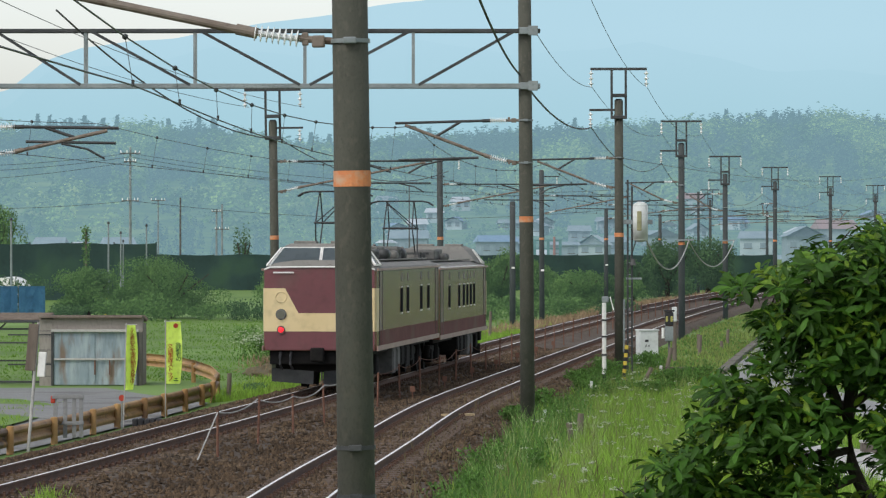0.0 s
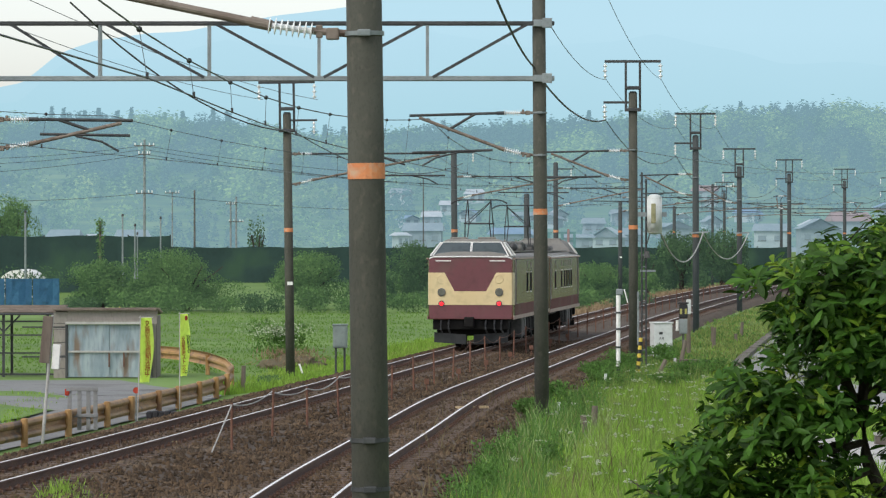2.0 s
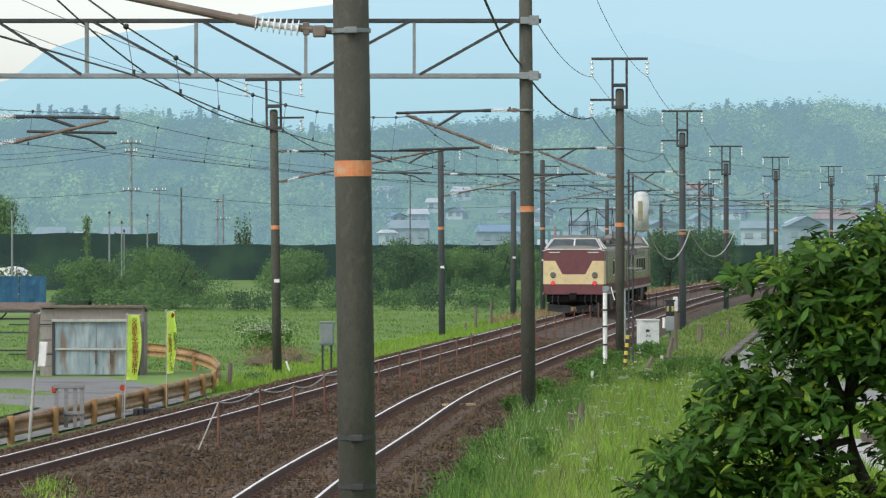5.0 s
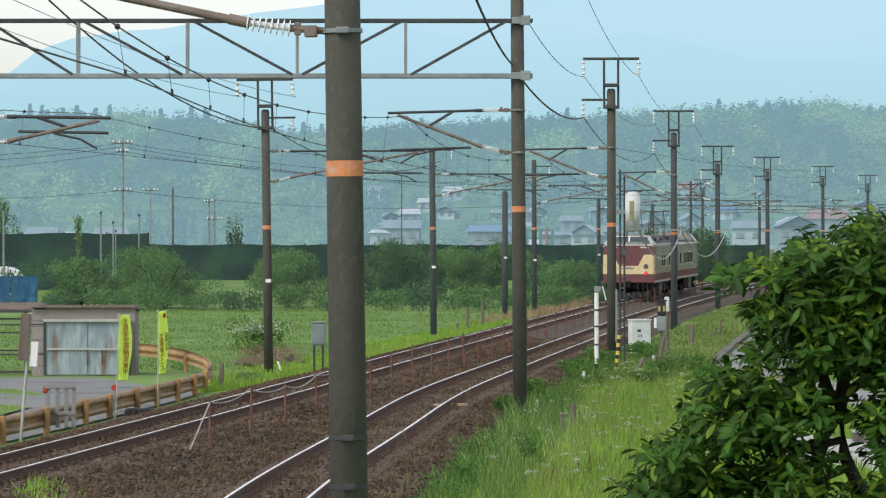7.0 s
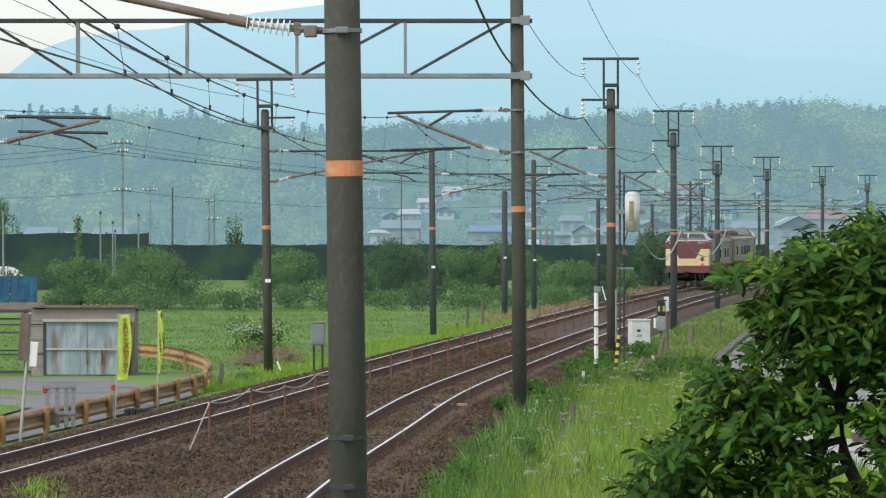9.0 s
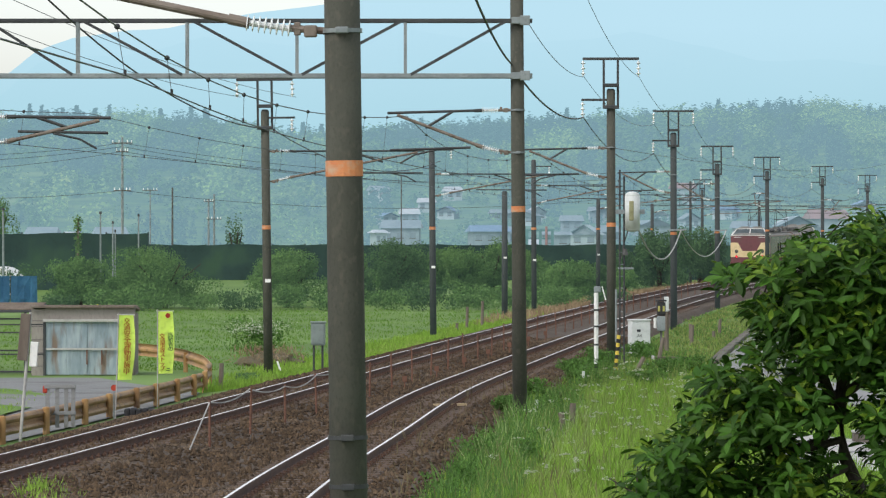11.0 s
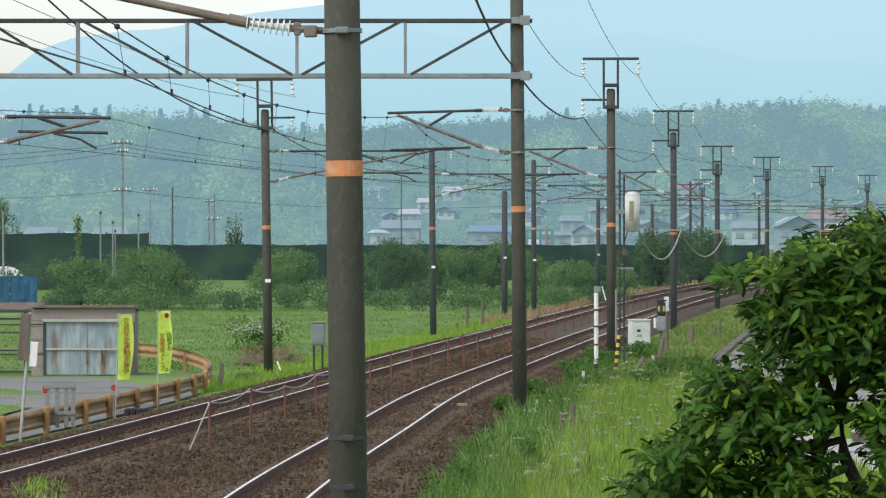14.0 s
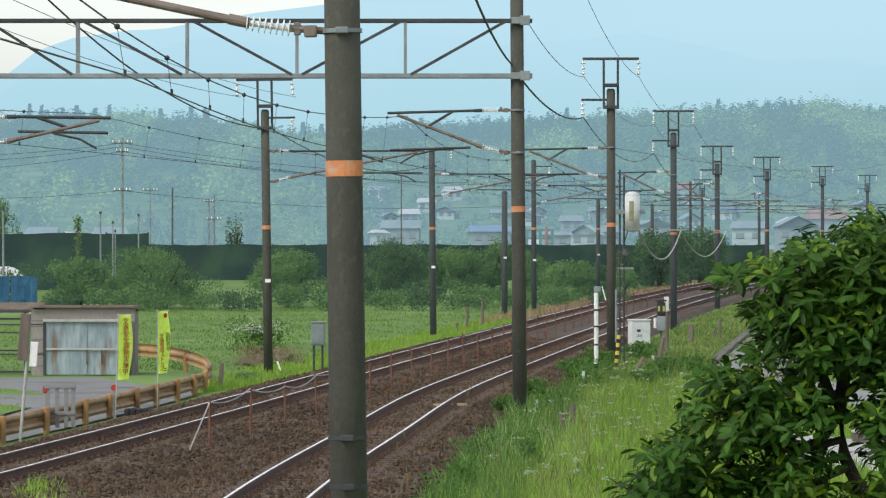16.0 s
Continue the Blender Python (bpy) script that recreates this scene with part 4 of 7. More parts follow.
M_BLUE = surf("blue_net", (0.05, 0.17, 0.30), (0.07, 0.22, 0.36), 0.8, 0.8, 0.2, 10, c3=(0.04, 0.13, 0.22), patch=1.5)
M_NET = surf("windbreak_net", (0.012, 0.035, 0.030), (0.02, 0.05, 0.042), 4, 0.9, 0.3, 2.0, c3=(0.03, 0.07, 0.04), patch=0.25)
M_WOOD = surf("old_wood", (0.13, 0.10, 0.08), (0.18, 0.15, 0.12), 0.3, 0.9, 0.4, 20, stretch=(1, 1, 0.2))
M_CABG = surf("cabinet_grey", (0.15, 0.19, 0.175), (0.2, 0.24, 0.22), 0.4, 0.5, 0.05, 10)
M_BLACK = surf("black_rubber", (0.012, 0.012, 0.013), (0.02, 0.02, 0.022), 0.3, 0.7, 0.2, 15)
M_LANE = surf("worn_lane", (0.2, 0.2, 0.197), (0.26, 0.26, 0.253), 2.0, 0.9, 0.3, 12, c3=(0.22, 0.23, 0.2), patch=0.5)
M_KERB = surf("kerb_stone", (0.10, 0.085, 0.07), (0.15, 0.13, 0.11), 0.5, 0.95, 0.4, 14, c3=(0.08, 0.11, 0.05), patch=1.2)
M_CONC = surf("concrete_pale", (0.36, 0.35, 0.33), (0.44, 0.43, 0.40), 0.8, 0.9, 0.3, 15, c3=(0.25, 0.25, 0.23), patch=1.2)


def sheet(name, outline, mat, lift, label, category):
    """A paved patch that follows the ground."""
    bm = B()
    bm.faces.new([bm.verts.new((x, y, 0)) for x, y in outline])
    bmesh.ops.triangulate(bm, faces=bm.faces)
    for _ in range(4):
        bmesh.ops.subdivide_edges(bm, edges=bm.edges, cuts=1)
    for v in bm.verts:
        v.co.z = ground_z(v.co.x, v.co.y) + lift
    return tagged(part(name, bm, mat), label, category, kind="structure")


sheet("road_left", [(-26, 139), (-10.2, 137), (-7.6, 128), (-6.5, 124), (-6.45, 121), (-7.2, 109), (-8.0, 101), (-9.0, 93), (-9.8, 86), (-26, 84)], M_ASPH, 0.035, "grey asphalt lane beside the railway", "road")
sheet("grass_island", [(-24, 127), (-12, 127), (-10.7, 123), (-10.2, 119.5), (-10.1, 114), (-10.3, 108), (-11, 104), (-24, 104)], M_GRASS, 0.07, "small green grass island in the lane", "grass")
lane_edge = lambda y: right_x(y) + 5.2
sheet("road_right", [(lane_edge(y), y) for y in (148, 165, 180, 195, 210, 225, 240)] + [(lane_edge(y) + 3.0, y) for y in (240, 225, 210, 195, 180, 165, 150, 138)]
      + [(12.0, 127), (16.0, 120), (20.0, 118), (20.0, 111), (13.0, 112.5), (9.6, 118), (8.3, 128), (7.9, 139)], M_LANE, 0.05, "narrow pale grey service lane below the railway", "road")
sheet("pavement", [(6.2, 84.5), (9.6, 84.5), (9.7, 97.5), (6.6, 98.0)], M_CONC, 0.06, "pale concrete apron beside the service lane", "pavement")


def make_kerb():
    k = thing("kerb", (0, 0, 0), "dark weathered concrete kerb of the service lane", "kerb", kind="structure")
    bm = B()
    box(bm, (0, 0, 0.0), (0.3, 1.96, 0.26), bevel=0.02)
    stone = finish("kerbstone", bm, M_KERB)
    for i in range(46):
        y = 149 + 2.0 * i
        x = lane_edge(y) - 0.22
        a = math.degrees(math.atan((lane_edge(y + 1) - lane_edge(y - 1)) / 2))
        share("kerbstone", stone, k, pose(x, y, ground_z(x, y), 0, 2.0 * math.sin(i * 1.9), -a))
    b = thing("concrete_block", (9.05, 97.2, ground_z(9.05, 97.2)), "low brown concrete block with a pale top", "concrete block")
    bm = B()
    box(bm, (0, 0, 0.1), (0.9, 0.4, 0.34), bevel=0.02)
    part("block", bm, M_KERB, b)
    bm = B()
    box(bm, (0, 0, 0.29), (0.94, 0.44, 0.05), bevel=0.01)
    part("coping", bm, M_CONC, b)


make_kerb()


def make_shed():
    X0, Y0, Z0 = -10.88, 141.0, -0.78
    s = thing("shed", (X0, Y0, Z0), "small block shed with dented grey-blue sliding metal doors", "shed")
    bm = B()
    box(bm, (-1.44, 0.1, 1.0), (0.42, 0.2, 2.06), bevel=0.01)
    box(bm, (0.14, 0.1, 1.87), (2.74, 0.2, 0.44), bevel=0.01)
    box(bm, (1.42, 0.1, 0.82), (0.08, 0.2, 1.66), bevel=0.01)
    part("front_wall", bm, M_BLOCK, s, "grey-brown block front wall")
    bm = B()
    box(bm, (1.43, 1.1, 0.95), (0.1, 1.8, 1.9), bevel=0.01)
    part("side_wall", bm, M_BLOCK, s)
    bm = B()
    box(bm, (-1.58, 1.1, 0.95), (0.12, 1.8, 1.9), bevel=0.01)
    part("side_wall", bm, M_BLOCK, s)
    for zc in (0.3, 0.7, 1.1, 1.5, 1.68):
        bm = B()
        box(bm, (-1.44, -0.004, zc), (0.43, 0.012, 0.015))
        part("joint", bm, M_DSTEEL, s)
    bm = B()
    box(bm, (-0.08, -0.02, 2.1), (3.16, 0.3, 0.06), bevel=0.01)
    part("eaves_board", bm, M_WOOD, s)
    bm = B()
    box(bm, (-0.08, 1.1, 2.04), (3.16, 2.1, 0.05), rot=(-5, 0, 0), bevel=0.01)
    r = part("roof", bm, M_WOOD, s, "thin corrugated roof")
    for k in range(5):
        bm = B()
        rod(bm, (1.56, 0.4 * k + 0.2, 2.14 - 0.035 * k), (-1.7, 0.4 * k + 0.2, 2.14 - 0.035 * k), 0.02, n=6)
        part("corrugation", bm, M_WOOD, r)
    for x, w in ((-0.58, 1.26), (0.68, 1.26)):
        bm = B()
        box(bm, (x, -0.04 if x < 0 else -0.01, 0.84), (w, 0.04, 1.6), bevel=0.008)
        d = part("sliding_door", bm, M_DOOR, s, "dented blue-grey sheet-metal door with rust streaks")
        for k in range(3):
            bm = B()
            box(bm, (x - w / 2 + w * (k + 0.5) / 3, -0.066 if x < 0 else -0.036, 0.84), (0.012, 0.008, 1.56))
            part("rib", bm, M_DOOR, d)
    bm = B()
    box(bm, (0.05, -0.11, 0.82), (2.5, 0.04, 0.06), bevel=0.008)
    part("lock_bar", bm, M_CONC, s, "pale bar across both doors")
    bm = B()
    box(bm, (0.05, -0.1, 1.69), (2.66, 0.12, 0.08), bevel=0.01)
    part("door_track", bm, M_CONC, s)
    for x in (0.05, 0.5):
        bm = B()
        box(bm, (x, -0.1, 0.6), (0.04, 0.03, 0.5))
        part("bracket", bm, M_RUST, s)
    bm = B()
    box(bm, (-1.245, -0.07, 0.82), (0.075, 0.1, 1.64), bevel=0.008)
    part("door_post", bm, M_DSTEEL, s)
    bm = B()
    box(bm, (1.35, -0.07, 0.82), (0.06, 0.1, 1.64), bevel=0.008)
    part("door_post", bm, M_DSTEEL, s)


make_shed()


def make_carport():
    s = thing("carport", (-14.3, 142.0, -0.78), "open steel-framed lean-to with corrugated roof", "carport")
    for x in (-1.2, 0.15, 1.5):
        for y in (0.0, 2.6):
            bm = B()
            box(bm, (x, y, 0.95), (0.08, 0.08, 1.95))
            part("post", bm, M_DSTEEL, s)
    for z in (0.1, 0.75, 1.3, 1.72):
        bm = B()
        bar(bm, (-2.2, 0, z), (1.9, 0, z), 0.05, 0.05)
        part("rail", bm, M_DSTEEL, s)
    for x in (-1.2, 0.15):
        bm = B()
        bar(bm, (x - 0.5, 0, 1.9), (x, 0, 1.4), 0.05, 0.05)
        part("brace", bm, M_DSTEEL, s)
        bm = B()
        bar(bm, (x + 0.5, 0, 1.9), (x, 0, 1.4), 0.05, 0.05)
        part("brace", bm, M_DSTEEL, s)
    bm = B()
    box(bm, (-0.2, 1.3, 2.02), (4.2, 3.2, 0.04), rot=(3, 0, 0))
    r = part("roof", bm, M_DSTEEL, s)
    for k in range(10):
        bm = B()
        rod(bm, (-2.3, -0.3 + k * 0.32, 2.03 - 0.02 + k * 0.017), (1.9, -0.3 + k * 0.32, 2.03 - 0.02 + k * 0.017), 0.025, n=6)
        part("corrugation", bm, M_WOOD, r)


make_carport()


def w_beam(a, b):
    """A corrugated guardrail sheet from a to b: two rounded ridges with a groove between."""
    a, b = Vector(a), Vector(b)
    side = (b - a).cross(Vector((0, 0, 1))).normalized()
    prof = [(0.0, -0.2), (0.055, -0.17), (0.075, -0.12), (0.055, -0.07), (-0.01, -0.03), (-0.01, 0.03), (0.055, 0.07), (0.075, 0.12), (0.055, 0.17), (0.0, 0.2)]
    bm = B()
    e = (b - a).normalized() * 0.06
    front = [[bm.verts.new(p + side * q + Vector((0, 0, z))) for q, z in prof] for p in (a - e, b + e)]
    rear = [[bm.verts.new(p + side * (q - 0.012) + Vector((0, 0, z))) for q, z in prof] for p in (a - e, b + e)]
    for k in range(len(prof) - 1):
        bm.faces.new((front[0][k], front[0][k + 1], front[1][k + 1], front[1][k]))
        bm.faces.new((rear[0][k], rear[0][k + 1], rear[1][k + 1], rear[1][k]))
    for k in (0, len(prof) - 1):
        bm.faces.new((front[0][k], front[1][k], rear[1][k], rear[0][k]))
    return bm


def make_guardrail():
    line = [(-9.75, 86.5), (-8.85, 93.0), (-8.35, 97.5), (-7.88, 102.0), (-7.6, 105.5), (-7.24, 109.5), (-6.98, 112.8), (-6.68, 116.5), (-6.5, 121.0), (-6.4, 124.5)]
    g = thing("guardrail", (0, 0, 0), "brown-painted twin-beam guardrail along the lane", "guardrail")
    for x, y in line:
        z = ground_z(x, y)
        bm = B()
        rod(bm, (x, y, z - 0.2), (x, y, z + 0.56), 0.075, n=12)
        ball(bm, (x, y, z + 0.56), 0.075, 12, (1, 1, 0.35))
        part("post", bm, M_BROWN, g)
    pts = [(x - 0.1, y, ground_z(x, y) + 0.34) for x, y in line]
    for a, b in zip(pts, pts[1:]):
        part("beam", w_beam(a, b), M_BEAM, g, "weathered brown sheet-steel beam")
    # the end that turns back beside the shed
    back = [(-6.4, 125.0), (-6.55, 130.0), (-7.1, 137.0), (-8.0, 144.0), (-9.1, 150.0), (-10.4, 154.0)]
    g2 = thing("guardrail", (0, 0, 0), "tan guardrail bending away beside the shed", "guardrail")
    for x, y in back[1::2]:
        z = ground_z(x, y)
        bm = B()
        rod(bm, (x, y, z - 0.2), (x, y, z + 0.62), 0.07, n=12)
        part("post", bm, M_BROWN, g2)
    pts = [(x, y, ground_z(x, y) + 0.5) for x, y in back]
    for a, b in zip(pts, pts[1:]):
        part("beam", w_beam(a, b), M_BROWN, g2)


make_guardrail()


def text_mesh(body, size, mat, spacing=1.0):
    cu = bpy.data.curves.new("lettering", "FONT")
    cu.body, cu.size, cu.align_x, cu.align_y, cu.space_line = body, size, "CENTER", "CENTER", spacing
    ob = bpy.data.objects.new("lettering", cu)
    me = bpy.data.meshes.new_from_object(ob)
    bpy.data.objects.remove(ob)
    bpy.data.curves.remove(cu)
    me.materials.clear()
    me.materials.append(mat)
    return me


def make_banner(x, y, h, w, top, lines, label):
    """A nobori banner: pole, crossbar, and cloth that swings round the pole."""
    z = ground_z(x, y)
    p = thing("banner_stand", (x, y, z), label, "banner", "roadside banners")
    bm = B()
    rod(bm, (0, 0, -0.1), (0, 0, top + 0.05), 0.012, n=8)
    part("pole", bm, M_CONC, p)
    cloth = new("cloth")
    cloth.parent = p
    bm = B()
    n = 14
    rows = []
    for i in range(n + 1):
        f = i / n
        rows.append([bm.verts.new((0.02 + w * q + 0.03 * math.sin(f * 3.0) * q, 0.035 * math.sin(f * 5 + q * 2.5) * (0.3 + q), top - h * f)) for q in (0, 0.25, 0.5, 0.75, 1.0)])
    for a, b in zip(rows, rows[1:]):
        for k in range(4):
            bm.faces.new((a[k], a[k + 1], b[k + 1], b[k]))
    bmesh.ops.solidify(bm, geom=list(bm.faces), thickness=0.004)
    part("fabric", bm, M_BANNER, cloth, "fluorescent yellow-green cloth", smooth=True)
    bm = B()
    rod(bm, (-0.03, 0, top + 0.01), (w + 0.04, 0, top + 0.01), 0.009, n=6)
    part("crossbar", bm, M_WHITE, cloth)
    for body, size, mat, cx, cz, sp in lines:
        me = text_mesh(body, size, mat, sp)
        for v in me.vertices:
            lx, lz = v.co.x + cx, v.co.y + cz
            f, q = (top - lz) / h, (lx - 0.02) / w
            v.co = (lx + 0.03 * math.sin(f * 3.0) * q, 0.035 * math.sin(f * 5 + q * 2.5) * (0.3 + q) - 0.036, lz)
        share("lettering", me, cloth)
        share("lettering", me, cloth, pose(size * 0.035, -0.004, 0))
    return p, cloth


banner_a, cloth_a = make_banner(-7.27, 102.8, 1.44, 0.36, 2.33, [("交\n通\n安\n全\n運\n動\n実\n施\n中", 0.155, M_RED, 0.2, 1.63, 0.9)], "yellow-green traffic safety banner with red lettering")
banner_a.rotation_euler = (0, radians(1.6), 0)
banner_b, cloth_b = make_banner(-6.87, 111.5, 1.5, 0.36, 2.32, [("交\n通\n事\n故\nス\nト\nッ\nプ", 0.13, M_RED, 0.1, 1.33, 0.85), ("高\n齢\n者\nの", 0.13, M_GREENP, 0.28, 1.58, 0.85)], "yellow-green elderly traffic safety banner with red and green lettering")
for k, (bw, bz) in enumerate(((0.22, 0.9), (0.2, 0.945))):
    bm = B()
    box(bm, (0.2, -0.005, bz), (bw, 0.006, 0.02))
    part("print_bar", bm, M_GREENP, cloth_b)
bm = B()
rod(bm, (0.25, -0.02, 2.22), (0.25, -0.028, 2.22), 0.06, n=16)
part("emblem", bm, M_RED, cloth_b)


def make_left_clutter():
    # leaning signal post with a rusty board
    p = thing("sign_post", (-8.55, 93.6, -0.62), "leaning white post carrying the back of a rusty board", "sign post")
    bm = B()
    rod(bm, (0, 0, -0.1), (0.22, 0, 2.6), 0.035, 0.03, 10)
    part("pole", bm, M_CONC, p)
    bm = B()
    box(bm, (0.09, -0.06, 2.1), (0.2, 0.05, 0.95), rot=(0, 5, 0), bevel=0.01)
    part("board", bm, M_WOOD, p)
    bm = B()
    box(bm, (0.28, 0.05, 1.75), (0.16, 0.16, 0.5), rot=(0, 4, 0), bevel=0.015)
    part("control_box", bm, M_WHITE, p)
    for z in (1.75, 2.35):
        bm = B()
        bar(bm, (-0.4, 0, z), (0.5, 0, z), 0.03, 0.03)
        part("bracket", bm, M_DSTEEL, p)
    # barrier
    b = thing("barrier", (-8.15, 98.6, -0.55), "low galvanised steel barrier with a red knob", "barrier")
    for x in (-0.27, -0.06, 0.13, 0.28):
        bm = B()
        box(bm, (x, 0, 0.42), (0.09, 0.03, 0.86), bevel=0.008)
        part("slat", bm, M_LANE, b)
    for z in (0.3, 0.86):
        bm = B()
        box(bm, (0, -0.03, z), (0.68, 0.03, 0.08), bevel=0.008)
        part("rail", bm, M_LANE, b)
    bm = B()
    box(bm, (-0.32, 0, 0.8), (0.1, 0.08, 0.16), bevel=0.03)
    part("knob", bm, M_RED, b)
    r = thing("reflector_post", (-7.35, 103.5, -0.6), "round red road reflector on the guardrail", "reflector")
    bm = B()
    rod(bm, (0, 0, 0.0), (0, 0, 0.66), 0.015, n=6)
    part("stem", bm, M_STEEL, r)
    bm = B()
    rod(bm, (0, -0.02, 0.72), (0, 0.02, 0.72), 0.07, n=14)
    part("disc", bm, M_RED, r)
    # black rubber mat bundle
    m = thing("rubber_bundle", (-6.63, 101.2, ground_z(-6.63, 101.2)), "bundle of black rubber matting on the ballast edge", "rubber mat")
    bm = B()
    for k in range(5):
        box(bm, (-0.26 + k * 0.13, 0, 0.1), (0.125, 0.4, 0.22 + 0.02 * (k % 2)), rot=(0, 3 * (k % 3 - 1), 0), bevel=0.03)
    part("mat", bm, M_BLACK, m)
    # grey cabinet on legs beside the left pole
    c = thing("trackside_cabinet", (-3.45, 128.0, -0.08), "grey trackside cabinet on a leg", "cabinet")
    bm = B()
    box(bm, (0, 0, 0.86), (0.4, 0.3, 0.62), bevel=0.03)
    part("body", bm, M_CABG, c)
    bm = B()
    box(bm, (0, -0.155, 0.86), (0.3, 0.02, 0.5), bevel=0.006)
    part("door", bm, M_CABG, c)
    bm = B()
    box(bm, (0, 0, 1.19), (0.44, 0.34, 0.05), bevel=0.015)
    part("lid", bm, M_CABG, c)
    for s in (-1, 1):
        bm = B()
        rod(bm, (s * 0.12, 0, -0.6), (s * 0.12, 0, 0.56), 0.03, n=8)
        part("leg", bm, M_DSTEEL, c)
    w = thing("white_marker", (-4.72, 137.0, -0.72), "small white slanted marker beside the pole", "marker")
    bm = B()
    bar(bm, (0, 0, -0.05), (-0.18, 0, 0.5), 0.12, 0.05)
    part("plate", bm, M_WHITE, w)
    for x, y, h in ((-6.1, 127.0, 0.72), (1.05, 205.0, 1.05), (1.75, 208.0, 1.2), (0.55, 190.0, 0.5)):
        st = thing("wooden_stake", (x, y, ground_z(x, y)), "weathered grey wooden stake in the grass", "stake", "wooden stakes")
        bm = B()
        rod(bm, (0, 0, -0.2), (0.03, 0, h), 0.07, 0.06, 8)
        part("stake", bm, M_WOOD, st)


make_left_clutter()


def make_post_fence():
    """Rusty posts with a rope between the two tracks."""
    f = thing("rope_fence", (0, 0, 0), "row of rusty steel posts with a slack rope between the tracks", "fence")
    ys = [82.5 + 5.2 * i for i in range(40)]
    pts = []
    for i, y in enumerate(ys):
        x = left_x(y) + 1.72
        z = rail_z(y) - 0.25
        h = 0.86 + 0.07 * math.sin(i * 2.1)
        bm = B()
        rod(bm, (x, y, z - 0.1), (x + 0.03 * math.sin(i * 1.7), y, z + h), 0.024, n=7)
        part("post", bm, M_RUST, f)
        pts.append(Vector((x, y, z + h - 0.04)))
    for i, (a, b) in enumerate(zip(pts, pts[1:])):
        bm = B()
        tube(bm, sag(a, b, 0.1 + 0.05 * math.sin(i * 3.3), 6), 0.014 if i < 4 else 0.007, 5)
        part("rope", bm, M_CONC if i < 4 else M_RUST, f, "slack pale rope" if i < 4 else "slack rusty wire")
    bm = B()
    tube(bm, [pts[0], (pts[0].x - 0.28, 80.0, -0.3)], 0.014, 5)
    part("rope", bm, M_CONC, f)
    for i in range(7):
        y = 112 + 8.5 * i
        x = left_x(y) + 2.2
        st = thing("ballast_marker", (x, y, -0.27), "short rusty marker post in the ballast", "marker post", "ballast markers")
        bm = B()
        rod(bm, (0, 0, -0.1), (0, 0, 0.3), 0.02, n=6)
        part("stem", bm, M_RUST, st)
        bm = B()
        box(bm, (0, -0.02, 0.32), (0.12, 0.03, 0.14), bevel=0.008)
        part("plate", bm, M_RUST, st)


make_post_fence()


# ---- right of the tracks ----
M_BOX = surf("cabinet_white", (0.55, 0.57, 0.55), (0.62, 0.64, 0.62), 0.6, 0.5, 0.05, 10, c3=(0.45, 0.46, 0.42), patch=1.5)
M_YEL = surf("stripe_yellow", (0.62, 0.45, 0.05), (0.68, 0.5, 0.07), 0.2, 0.6, 0, 15)
M_PLANK = surf("pale_plank", (0.42, 0.31, 0.17), (0.5, 0.39, 0.23), 0.3, 0.8, 0.2, 12)
M_OLIVE = surf("panel_olive", (0.26, 0.25, 0.13), (0.32, 0.3, 0.17), 0.3, 0.6, 0, 10)
M_LEAFGREEN = surf("lamp_yellow", (0.34, 0.32, 0.08), (0.4, 0.37, 0.1), 0.2, 0.4, 0, 15)


